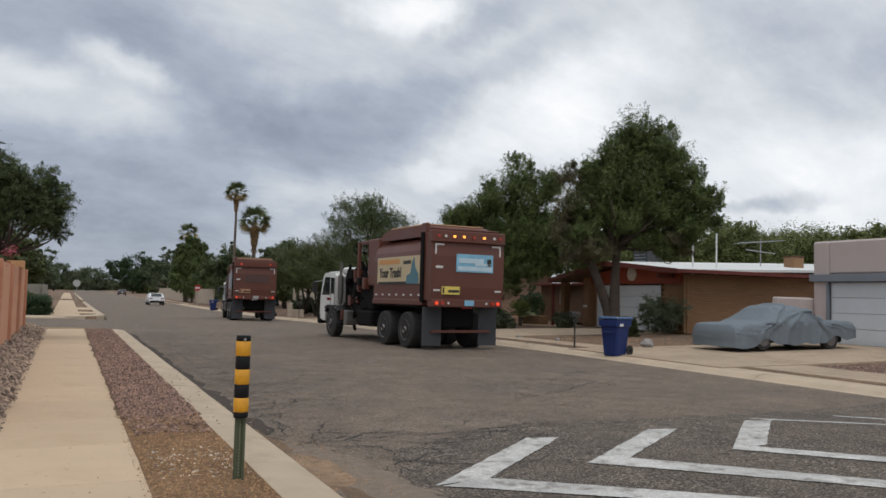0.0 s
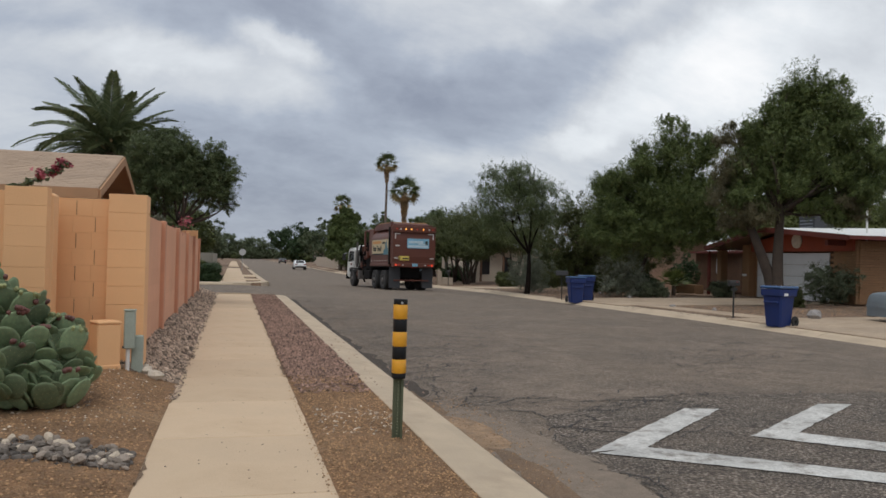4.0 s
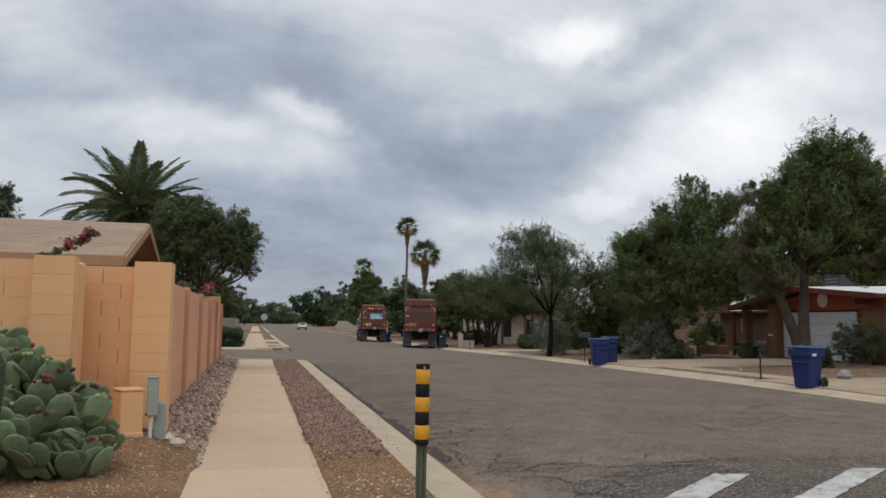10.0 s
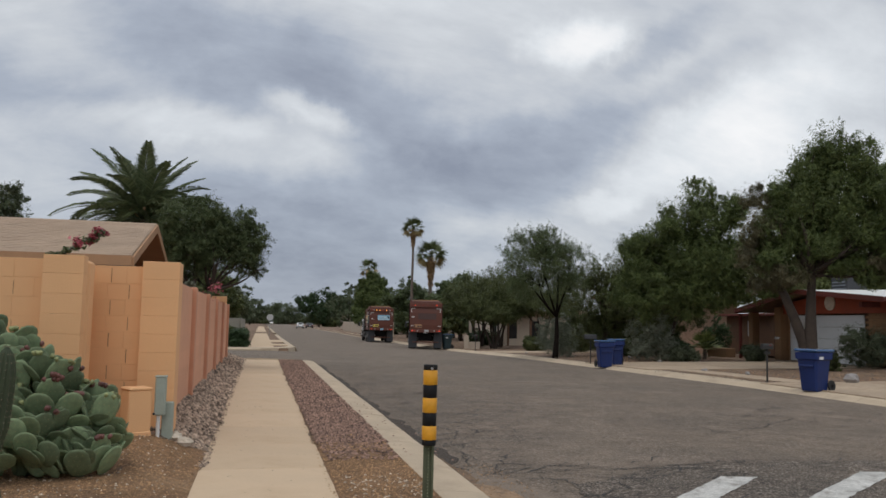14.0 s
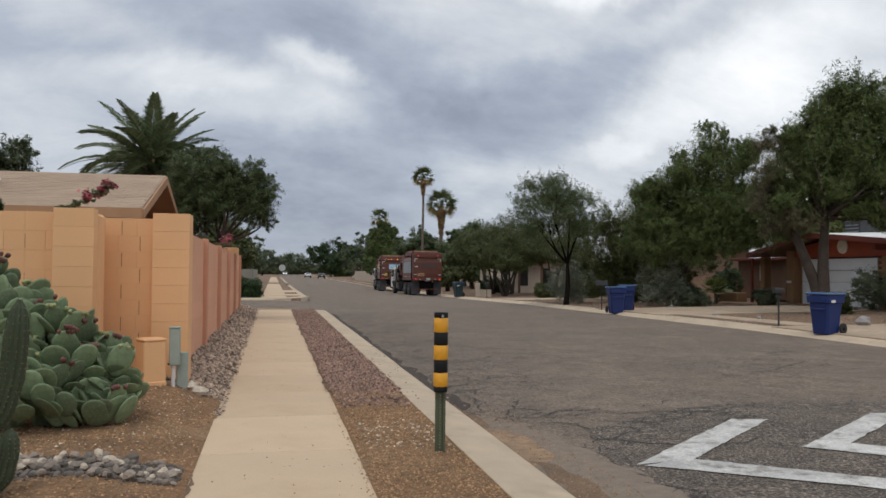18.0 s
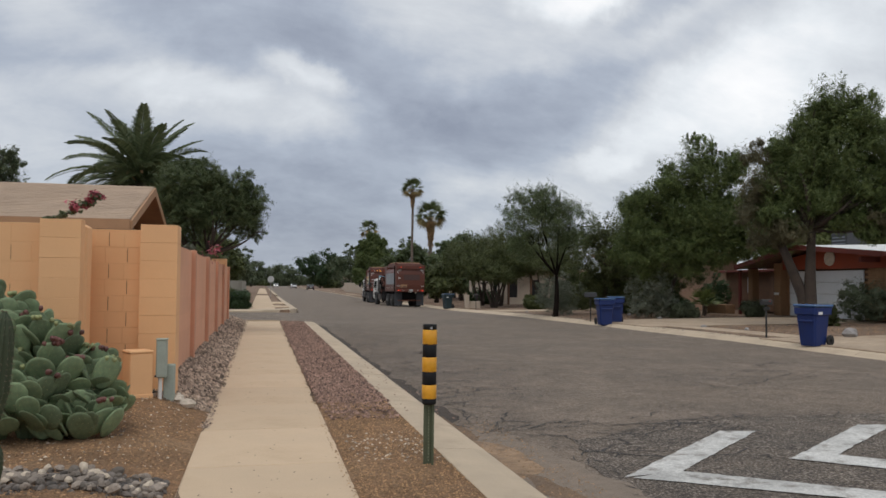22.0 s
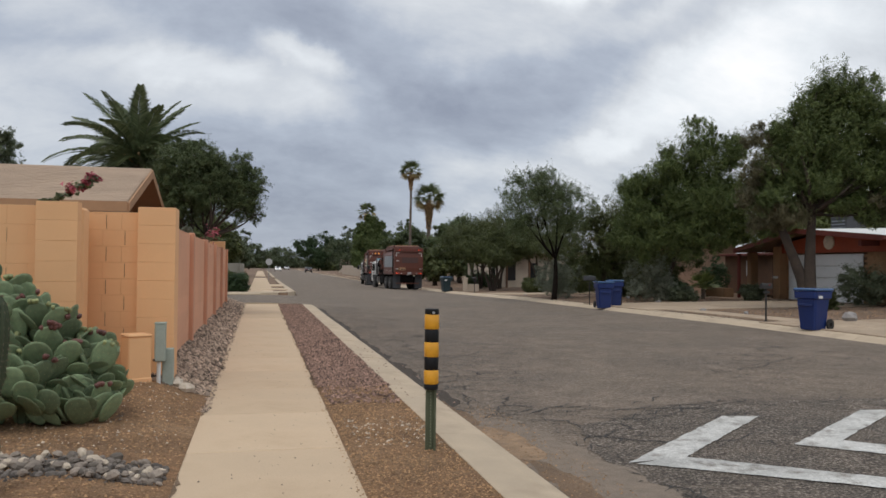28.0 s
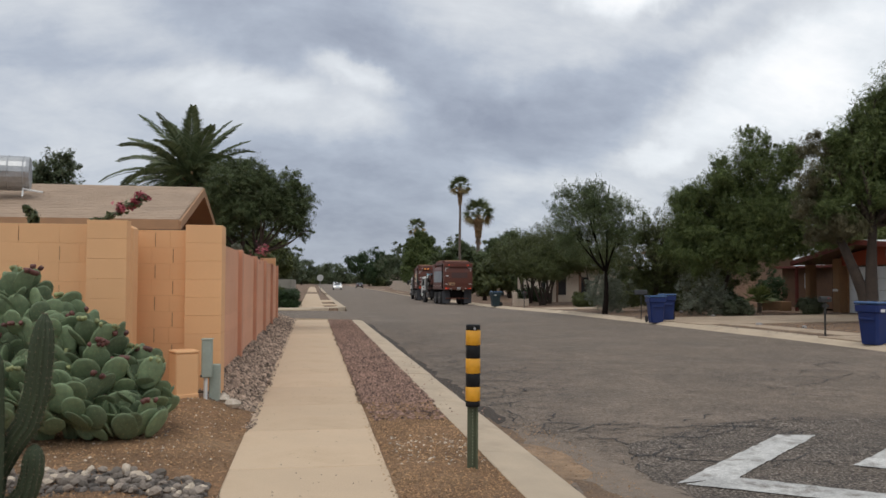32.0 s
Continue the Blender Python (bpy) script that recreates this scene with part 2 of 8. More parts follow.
kerb_concrete = surface("kerb_concrete", (0.50, 0.40, 0.29), 0.92, vary=0.14, scale=1.4, grain=60, bump=0.3, stain=((0.36, 0.28, 0.2), 1.6, 0.6), random_tint=0.05)
dirt = surface("desert_dirt", (0.255, 0.165, 0.102), 1.0, vary=0.3, scale=0.7, grain=45, bump=0.8, stain=((0.34, 0.235, 0.15), 0.5, 0.6), speck=((0.36, 0.27, 0.18), 60.0, 0.5))
yard_dirt = surface("yard_dirt", (0.185, 0.112, 0.070), 1.0, vary=0.35, scale=0.8, grain=45, bump=0.8, stain=((0.28, 0.19, 0.125), 0.6, 0.7), speck=((0.33, 0.25, 0.17), 40.0, 0.5), mottle=((3.0, 0.22),))
brown_gravel = surface("brown_gravel", (0.235, 0.125, 0.060), 1.0, vary=0.35, scale=1.1, grain=70, bump=1.0, stain=((0.34, 0.215, 0.12), 0.9, 0.7), mottle=((9.0, 0.2), (28.0, 0.2)), speck=((0.40, 0.28, 0.165), 75.0, 0.6))
red_gravel = surface("red_gravel", (0.145, 0.09, 0.066), 1.0, vary=0.3, scale=1.5, grain=50, bump=1.0)
red_stone = surface("red_stone", (0.25, 0.158, 0.122), 0.95, vary=0.2, scale=9, grain=90, bump=0.4, island=0.75)
grey_stone = surface("grey_stone", (0.34, 0.255, 0.195), 0.95, vary=0.2, scale=9, grain=90, bump=0.4, island=0.85)
tan_stone = surface("tan_stone", (0.34, 0.205, 0.108), 0.95, vary=0.25, scale=9, grain=90, bump=0.4, island=0.55)
river_stone = surface("river_stone", (0.23, 0.19, 0.155), 0.75, vary=0.25, scale=7, grain=60, bump=0.25, random_tint=0.55)
pale_stone = surface("pale_stone", (0.55, 0.46, 0.36), 0.95, vary=0.2, scale=9, grain=90, bump=0.3, island=0.4)
river_bed = surface("river_bed", (0.13, 0.11, 0.095), 0.8, vary=0.25, scale=7, grain=60, bump=0.25, island=0.6)
pale_rock = surface("pale_rock", (0.60, 0.52, 0.43), 0.9, vary=0.2, scale=6, grain=60, bump=0.5)
wall_peach = surface("peach_block", (0.80, 0.462, 0.235), 0.93, vary=0.05, scale=1.1, grain=55, bump=0.18, stain=((0.72, 0.40, 0.20), 0.8, 0.4), random_tint=0.02)
wall_pink = surface("pink_block", (0.72, 0.375, 0.235), 0.93, vary=0.08, scale=1.1, grain=55, bump=0.35, stain=((0.58, 0.30, 0.19), 0.9, 0.4), random_tint=0.03)
# the wall's pink, darkened to stand for the pillars' shadow lines
pink_shaded = surface("pink_pillar_shaded", (0.60, 0.295, 0.185), 0.93, vary=0.12, scale=1.5, grain=55, bump=0.35)
joint_dark = surface("block_joint", (0.72, 0.425, 0.21), 1.0, vary=0.2, bump=0.3)
slot_dark = surface("open_joint", (0.20, 0.10, 0.05), 1.0, vary=0.3, bump=0)
green_steel = surface("green_steel", (0.10, 0.115, 0.068), 0.55, 0.3, vary=0.2, scale=8, bump=0.1)
hole_dark = surface("hole", (0.30, 0.33, 0.22), 0.9, vary=0.1, bump=0)
band_black = surface("black_band", (0.009, 0.009, 0.010), 0.6, vary=0.3, scale=12, bump=0.08, spec=0.25)
band_yellow = surface("yellow_band", (0.72, 0.34, 0.022), 0.4, vary=0.12, scale=9, bump=0.08)
box_green = surface("grey_green_paint", (0.34, 0.385, 0.335), 0.55, vary=0.14, scale=6, bump=0.08)
steel = surface("galvanised", (0.42, 0.43, 0.44), 0.45, 0.7, vary=0.18, scale=6, bump=0.08)
pad_green = surface("cactus_pad", (0.172, 0.232, 0.125), 0.7, vary=0.3, scale=6, grain=38, bump=0.35, random_tint=0.3)
pad_spot = surface("cactus_areole", (0.36, 0.32, 0.17), 0.9, vary=0.2, bump=0)
fruit_red = surface("cactus_fruit", (0.14, 0.055, 0.045), 0.6, vary=0.3, random_tint=0.35)
fruit_green = surface("cactus_bud", (0.27, 0.29, 0.13), 0.7, vary=0.3, random_tint=0.3)
column_green = surface("column_cactus_skin", (0.046, 0.064, 0.031), 0.75, vary=0.3, scale=5, bump=0.3)
spine = surface("cactus_spine", (0.22, 0.18, 0.12), 0.8, vary=0.2, bump=0)
bark = surface("bark", (0.06, 0.044, 0.034), 0.95, vary=0.35, scale=4, grain=24, bump=0.9)
dark_bark = surface("dark_bark", (0.016, 0.012, 0.010), 1.0, vary=0.35, scale=4, grain=24, bump=0.9, spec=0.1)
pale_bark = surface("grey_bark", (0.16, 0.125, 0.10), 0.95, vary=0.3, scale=4, grain=24, bump=0.9)
palm_bark = surface("palm_trunk", (0.15, 0.115, 0.085), 0.95, vary=0.3, scale=6, grain=24, bump=0.9)
straw = surface("dead_frond", (0.33, 0.205, 0.10), 0.95, vary=0.3, scale=4, bump=0.5, island=0.4)
pine_leaf = foliage("pine_needles", (0.062, 0.092, 0.032), (0.155, 0.192, 0.062))
pine_dry = foliage("sparse_needles", (0.089, 0.086, 0.046), (0.157, 0.138, 0.077))
mesquite_leaf = foliage("mesquite_leaf", (0.055, 0.083, 0.034), (0.125, 0.152, 0.066))
grey_leaf = foliage("silver_green_leaf", (0.085, 0.105, 0.06), (0.16, 0.18, 0.11))
olive_leaf = foliage("olive_leaf", (0.049, 0.065, 0.023), (0.107, 0.119, 0.039))
# lighter copy of olive_leaf, the brightness of sunlit leaves put into its colour
sunny_leaf = foliage("sunlit_olive_leaf", (0.085, 0.108, 0.034), (0.165, 0.190, 0.060))
dark_leaf = foliage("dark_leaf", (0.021, 0.045, 0.017), (0.053, 0.085, 0.030))
sage_leaf = foliage("sage_leaf", (0.15, 0.17, 0.125), (0.25, 0.27, 0.20))
far_leaf = foliage("far_leaf", (0.067, 0.094, 0.050), (0.133, 0.154, 0.083))
palm_leaf = foliage("palm_leaf", (0.070, 0.098, 0.046), (0.165, 0.192, 0.098), 0.42)
palm_old = foliage("palm_leaf_dry", (0.20, 0.16, 0.07), (0.30, 0.22, 0.10), 0.6)
fan_leaf = foliage("fan_palm_leaf", (0.06, 0.088, 0.038), (0.145, 0.165, 0.075), 0.5)
shrub_leaf = foliage("shrub_leaf", (0.075, 0.095, 0.055), (0.14, 0.165, 0.10))
flower = foliage("bougainvillea_bract", (0.32, 0.06, 0.085), (0.50, 0.16, 0.19))
truck_brown = surface("truck_brown_paint", (0.122, 0.039, 0.025), 0.5, vary=0.16, scale=1.1, grain=20, bump=0.04, stain=((0.11, 0.05, 0.04), 0.9, 0.5))
truck_white = surface("truck_white_paint", (0.70, 0.70, 0.68), 0.4, vary=0.06, scale=1.5, bump=0.02, stain=((0.45, 0.42, 0.38), 1.2, 0.4))
chassis = surface("chassis_black", (0.012, 0.011, 0.011), 0.9, vary=0.4, scale=3, bump=0.2, spec=0.15)
rubber = surface("tyre_rubber", (0.026, 0.025, 0.025), 0.85, vary=0.3, scale=5, bump=0.2)
flap_rubber = surface("mud_flap", (0.05, 0.052, 0.058), 0.8, vary=0.25, scale=3, bump=0.1)
rim_steel = surface("wheel_rim", (0.16, 0.15, 0.145), 0.5, 0.5, vary=0.2, scale=6, bump=0.05)
dark_glass = surface("vehicle_glass", (0.02, 0.024, 0.027), 0.08, vary=0.1, bump=0, spec=0.8)
reflective = surface("reflective_tape", (0.62, 0.60, 0.57), 0.5, vary=0.1, bump=0)
lens_red = lamp_glow("red_lens", (0.75, 0.06, 0.025), 0.65)
lens_red_dim = lamp_glow("red_lens_dim", (0.32, 0.03, 0.015), 0.2)
lens_red_off = surface("red_lens_off", (0.20, 0.015, 0.012), 0.3, vary=0.1, bump=0)
lens_amber = lamp_glow("amber_lens", (1.0, 0.40, 0.07), 1.1)
lens_white = lamp_glow("white_lens", (1.0, 0.92, 0.8), 1.0)
banner_cream = surface("cream_banner", (0.55, 0.45, 0.28), 0.55, vary=0.08, bump=0)
banner_blue = surface("blue_banner", (0.22, 0.47, 0.64), 0.5, vary=0.2, scale=3, bump=0)
banner_pale = surface("pale_blue_print", (0.50, 0.64, 0.72), 0.5, vary=0.12, scale=4, bump=0)
banner_worn = surface("worn_banner", (0.27, 0.29, 0.31), 0.6, vary=0.3, scale=2, bump=0)
banner_teal = surface("teal_print", (0.07, 0.19, 0.24), 0.5, vary=0.2, scale=5, bump=0)
banner_yellow = surface("yellow_plate", (0.70, 0.55, 0.12), 0.5, vary=0.08, bump=0)
banner_black = surface("black_print", (0.03, 0.03, 0.03), 0.6, vary=0.1, bump=0)
banner_orange = surface("orange_print", (0.62, 0.30, 0.10), 0.6, vary=0.1, bump=0)
ghost_print = surface("faded_print", (0.085, 0.045, 0.04), 0.6, vary=0.2, bump=0)
bin_blue = surface("blue_plastic", (0.003, 0.020, 0.12), 0.5, vary=0.15, scale=3, bump=0.04)
# bin lid: the body's blue, lightened to carry the reflected sky
lid_sky_sheen = surface("blue_lid_sky_sheen", (0.05, 0.11, 0.24), 0.16, vary=0.08, scale=3, bump=0)
bin_teal = surface("teal_plastic", (0.014, 0.034, 0.042), 0.5, vary=0.15, scale=3, bump=0.04)
label_white = surface("white_label", (0.70, 0.70, 0.69), 0.6, vary=0.05, bump=0)
stucco_pink = surface("pinkish_stucco", (0.50, 0.425, 0.405), 0.95, vary=0.05, scale=0.9, grain=50, bump=0.5)
door_white = surface("garage_door_paint", (0.58, 0.61, 0.64), 0.6, vary=0.05, scale=2, bump=0.06)
beam_grey = surface("grey_beam", (0.20, 0.22, 0.25), 0.8, vary=0.12, bump=0.2)
brick_tan = surface("tan_brick", (0.27, 0.155, 0.082), 0.9, vary=0.1, scale=4, grain=50, bump=0.4, random_tint=0.07, island=0.08)
mortar = surface("mortar", (0.115, 0.066, 0.038), 1.0, vary=0.15, bump=0.4)
red_wood = surface("red_wood_siding", (0.27, 0.052, 0.022), 0.75, vary=0.2, scale=2, bump=0.2)
red_trim = surface("red_fascia", (0.14, 0.03, 0.022), 0.75, vary=0.2, scale=2, bump=0.2)
brown_wood = surface("brown_timber", (0.16, 0.085, 0.05), 0.8, vary=0.25, scale=3, bump=0.3)
roof_white = surface("white_roof_coating", (0.66, 0.67, 0.66), 0.8, vary=0.08, scale=0.8, bump=0.2)
shingle = surface("asphalt_shingle", (0.39, 0.285, 0.205), 0.95, vary=0.16, scale=1.0, grain=40, bump=0.6, random_tint=0.04, stain=((0.31, 0.225, 0.16), 0.7, 0.5))
fascia_tan = surface("tan_fascia", (0.42, 0.24, 0.13), 0.8, vary=0.12, scale=2, bump=0.15)
stucco_tan = surface("tan_stucco", (0.36, 0.235, 0.165), 0.95, vary=0.08, scale=1, grain=50, bump=0.5)
stucco_cream = surface("cream_stucco", (0.46, 0.38, 0.30), 0.95, vary=0.08, scale=1, grain=50, bump=0.5)
stucco_pale = surface("pale_stucco", (0.62, 0.53, 0.43), 0.95, vary=0.08, scale=1, grain=50, bump=0.5)
grey_block = surface("grey_block_wall", (0.25, 0.235, 0.20), 0.95, vary=0.12, scale=1, grain=40, bump=0.5)
car_cover = surface("grey_car_cover", (0.155, 0.186, 0.212), 0.7, vary=0.16, scale=1.6, grain=70, bump=0.15)
car_white = surface("white_car_paint", (0.72, 0.73, 0.74), 0.25, vary=0.03, bump=0, coat=0.5)
car_dark = surface("dark_car_paint", (0.05, 0.05, 0.055), 0.3, vary=0.1, bump=0, coat=0.5)
window_dark = surface("house_window", (0.03, 0.035, 0.04), 0.1, vary=0.2, bump=0)
sign_red = surface("sign_red", (0.38, 0.04, 0.03), 0.5, vary=0.1, bump=0)
sign_back = surface("sign_back", (0.45, 0.46, 0.46), 0.5, 0.3, vary=0.1, bump=0)
iron_black = surface("black_iron", (0.02, 0.02, 0.02), 0.6, vary=0.2, bump=0.1)
boulder_grey = surface("boulder", (0.33, 0.31, 0.30), 0.9, vary=0.25, scale=4, bump=0.6)


# ---- shapes ----
class Shape:
    """Gathers vertices and faces of one mesh."""

    def __init__(self):
        self.v, self.f = [], []

    def add(self, v, f):
        k = len(self.v)
        self.v += [tuple(p) for p in v]
        self.f += [tuple(i + k for i in q) for q in f]
        return self

    def box(self, c, s, rz=0.0, edge=0.0, turn=None):
        hx, hy, hz = s[0] / 2, s[1] / 2, s[2] / 2
        e = min(edge, hx * 0.9, hy * 0.9, hz * 0.9)
        m = turn if turn is not None else Matrix.Rotation(radians(rz), 3, "Z")
        c = Vector(c)
        if e <= 0:
            v = [(x, y, z) for x in (-hx, hx) for y in (-hy, hy) for z in (-hz, hz)]
            f = [(0, 1, 3, 2), (4, 6, 7, 5), (0, 4, 5, 1), (2, 3, 7, 6), (0, 2, 6, 4), (1, 5, 7, 3)]
        else:
            v, f = [], []
            for sx in (-1, 1):
                for sy in (-1, 1):
                    for sz in (-1, 1):
                        v += [(sx * hx, sy * (hy - e), sz * (hz - e)), (sx * (hx - e), sy * hy, sz * (hz - e)), (sx * (hx - e), sy * (hy - e), sz * hz)]
            k = lambda a, b, d, n: ((a * 2 + b) * 2 + d) * 3 + n
            f += [(k(0, 0, 0, 0), k(0, 0, 1, 0), k(0, 1, 1, 0), k(0, 1, 0, 0)), (k(1, 0, 0, 0), k(1, 1, 0, 0), k(1, 1, 1, 0), k(1, 0, 1, 0)),
                  (k(0, 0, 0, 1), k(1, 0, 0, 1), k(1, 0, 1, 1), k(0, 0, 1, 1)), (k(0, 1, 0, 1), k(0, 1, 1, 1), k(1, 1, 1, 1), k(1, 1, 0, 1)),
                  (k(0, 0, 0, 2), k(0, 1, 0, 2), k(1, 1, 0, 2), k(1, 0, 0, 2)), (k(0, 0, 1, 2), k(1, 0, 1, 2), k(1, 1, 1, 2), k(0, 1, 1, 2))]
            for a in (0, 1):
                for b in (0, 1):
                    f += [(k(a, b, 0, 0), k(a, b, 0, 1), k(a, b, 1, 1), k(a, b, 1, 0)), (k(a, 0, b, 0), k(a, 0, b, 2), k(a, 1, b, 2), k(a, 1, b, 0)),
                          (k(0, a, b, 1), k(0, a, b, 2), k(1, a, b, 2), k(1, a, b, 1))]
                    f += [(k(a, b, 0, 0), k(a, b, 0, 1), k(a, b, 0, 2)), (k(a, b, 1, 0), k(a, b, 1, 1), k(a, b, 1, 2))]
        return self.add([c + m @ Vector(p) for p in v], f)

    def tube(self, pts, radii, n=8, cap=True):
        pts = [Vector(p) for p in pts]
        if isinstance(radii, (int, float)):
            radii = [radii] * len(pts)
        v, f = [], []
        for i, p in enumerate(pts):
            d = (pts[min(i + 1, len(pts) - 1)] - pts[max(i - 1, 0)]).normalized()
            a = d.orthogonal().normalized() if abs(d.z) < 0.95 else Vector((1, 0, 0))
            a = (a - d * a.dot(d)).normalized()
            b = d.cross(a)
            for j in range(n):
                w = 2 * math.pi * j / n
                v.append(p + (a * math.cos(w) + b * math.sin(w)) * radii[i])
        for i in range(len(pts) - 1):
            for j in range(n):
                k = (j + 1) % n
                f.append((i * n + j, i * n + k, (i + 1) * n + k, (i + 1) * n + j))
        if cap:
            f += [tuple(range(n))[::-1], tuple((len(pts) - 1) * n + j for j in range(n))]
        return self.add(v, f)

    def lathe(self, profile, n=16, at=(0, 0, 0), axis="z", squash=1.0):
        v, f = [], []
        for r, h in profile:
            for j in range(n):
                w = 2 * math.pi * j / n
                p = (r * math.cos(w), r * math.sin(w) * squash, h)
                if axis == "x":
                    p = (p[2], p[0], p[1])
                elif axis == "y":
                    p = (p[0], p[2], p[1])
                v.append((p[0] + at[0], p[1] + at[1], p[2] + at[2]))
        for i in range(len(profile) - 1):
            for j in range(n):
                k = (j + 1) % n
                f.append((i * n + j, i * n + k, (i + 1) * n + k, (i + 1) * n + j))
        f += [tuple(range(n))[::-1], tuple((len(profile) - 1) * n + j for j in range(n))]
        return self.add(v, f)

    def prism(self, outline, lo, hi, axis="z"):
        """An outline of pairs, drawn out along an axis: pairs are xy for z, yz for x, xz for y."""
        n = len(outline)
        put = {"z": lambda a, b, h: (a, b, h), "x": lambda a, b, h: (h, a, b), "y": lambda a, b, h: (a, h, b)}[axis]
        v = [put(a, b, lo) for a, b in outline] + [put(a, b, hi) for a, b in outline]
        f = [tuple(range(n))[::-1], tuple(range(n, 2 * n))] + [(i, (i + 1) % n, n + (i + 1) % n, n + i) for i in range(n)]
        return self.add(v, f)

    def rock(self, c, r, rng, flat=0.7):
        v, f = [], []
        n, m = 7, 4
        t = rng.uniform(0, 6.28)
        ax, ay = r * rng.uniform(0.8, 1.25), r * rng.uniform(0.65, 1.0)
        for i in range(m + 1):
            w = math.pi * i / m
            for j in range(n):
                a = 2 * math.pi * j / n
                k = rng.uniform(0.82, 1.12) if 0 < i < m else 1
                x, y = ax * math.sin(w) * math.cos(a) * k, ay * math.sin(w) * math.sin(a) * k
                v.append((c[0] + x * math.cos(t) - y * math.sin(t), c[1] + x * math.sin(t) + y * math.cos(t), c[2] + r * flat * math.cos(w) * k))
        for i in range(m):
            for j in range(n):
                k = (j + 1) % n
                f.append((i * n + j, (i + 1) * n + j, (i + 1) * n + k, i * n + k))
        return self.add(v, f)

    def mesh(self, name, mat, smooth=False):
        d = bpy.data.meshes.new(name)
        d.from_pydata(self.v, [], self.f)
        d.materials.append(mat)
        b = bmesh.new()
        b.from_mesh(d)
        bmesh.ops.recalc_face_normals(b, faces=b.faces)
        b.to_mesh(d)
        b.free()
        if smooth:
            d.polygons.foreach_set("use_smooth", [True] * len(d.polygons))
        d.update()
        return d


def part(name, shape, mat, parent, label="", smooth=False, at=None):
    d = shape.mesh(name, mat, smooth) if isinstance(shape, Shape) else shape
    ob = new(name, d)
    ob.parent = parent
    if at is not None:
        ob.matrix_basis = at
    if label:
        ob["label"] = label
    return ob


def thing(name, m, label, category, group="", kind=""):
    ob = new(name)
    ob.empty_display_size = 0.2
    ob.matrix_basis = m
    return tagged(ob, label, category, group, kind)


def solid(name, shape, mat, label, category, kind="", m=None, smooth=False, group=""):
    ob = new(name, shape.mesh(name, mat, smooth))
    if m is not None:
        ob.matrix_basis = m
    return tagged(ob, label, category, group, kind)


def between(v, table):
    """Straight lines through a table of pairs."""
    for (a, p), (b, q) in zip(table, table[1:]):
        if v <= b:
            u = min(1.0, max(0.0, (v - a) / (b - a)))
            return p + (q - p) * u
    return table[-1][1]


# ---- the lie of the land ----
KERB_L, KERB_R = 2.05, 13.2
RIGHT_GUTTER = ((-60, -0.06), (8, -0.045), (20, -0.03), (28, -0.08), (41, -0.17), (55, -0.38), (80, -0.48), (100, -0.5), (150, -0.36), (200, -0.27), (420, -0.1))
LEFT_GUTTER = ((-60, -0.12), (33, -0.12), (50, -0.2), (80, -0.32), (100, -0.33), (150, -0.27), (420, -0.1))


def road_z(x, y):
    u = min(1.0, max(0.0, (x - KERB_L) / (KERB_R - KERB_L)))
    return between(y, LEFT_GUTTER) * (1 - u) + between(y, RIGHT_GUTTER) * u + 0.05 * 4 * u * (1 - u)


def yard_left(x, y):
    if y > 32.5:
        return between(y, ((32.5, -0.05), (44, 0.0), (60, -0.08), (400, -0.1)))
    rise = between(x, ((-1.2, 0.2), (-0.62, 0.0)))
    return rise * between(y, ((4.0, 0.45), (7.5, 0.6), (9.4, 1.0), (40, 1.0)))


def kerb_right(y):
    return between(y, ((-60, 12.6), (22, 12.55), (30, 12.6), (45, 12.9), (60, 13.05), (420, 13.05)))


def yard_right(x, y):
    e = kerb_right(y)
    return between(y, RIGHT_GUTTER) + between(x, ((e, 0.004), (e + 0.22, 0.083), (e + 0.5, 0.110), (15.2, 0.125), (22.5, 0.24), (40, 0.3)))


def land(x, y):
    if x < -0.6:
        return yard_left(x, y)
    if x < 1.55:
        return 0.0 if y < 32.5 else yard_left(x, y)
    if x < kerb_right(y):
        return road_z(max(x, KERB_L), y)
    return yard_right(x, y)

# ---- ground, road, pavement ----
def sheet(name, xs, ys, height, mat, label, kind="structure", category="ground", parent=None):
    s = Shape()
    s.v = [(x, y, height(x, y)) for y in ys for x in xs]
    n = len(xs)
    s.f = [(j * n + i, j * n + i + 1, (j + 1) * n + i + 1, (j + 1) * n + i) for j in range(len(ys) - 1) for i in range(n - 1)]
    return solid(name, s, mat, label, category, kind)


def steps(a, b, k):
    return [a + (b - a) * i / k for i in range(k + 1)]


def under_all(x, y):
    if -0.62 <= x <= 0.7 and y < 33:
        return -0.09
    if x < 2.06 and 32.9 < y < 45.0:
        return -0.22
    if 1.5 < x < 13.25:
        return road_z(x, y) - 0.1
    return land(x, y)


GX = [-1800, -400, -120, -50, -20, -10, -6, -4.5, -3.5, -3, -2.5, -2.1, -1.8, -1.5, -1.2, -1.0, -0.8, -0.63, -0.62, 0.7, 0.71, 1.1, 1.49, 1.51, 2.05, 5, 9, 13.19, 13.26, 13.65, 14.4, 15.2, 18, 22.5, 28, 40, 80, 300, 1800]
GY = [-1500, -300, -60, -20] + steps(-10, 32, 42) + [32.8, 32.95, 38, 44.95, 45.1] + steps(46, 120, 37) + [150, 200, 300, 420, 900, 3000]
sheet("ground", GX, GY, under_all, yard_dirt, "bare tan desert dirt with sparse gravel, beside the street")

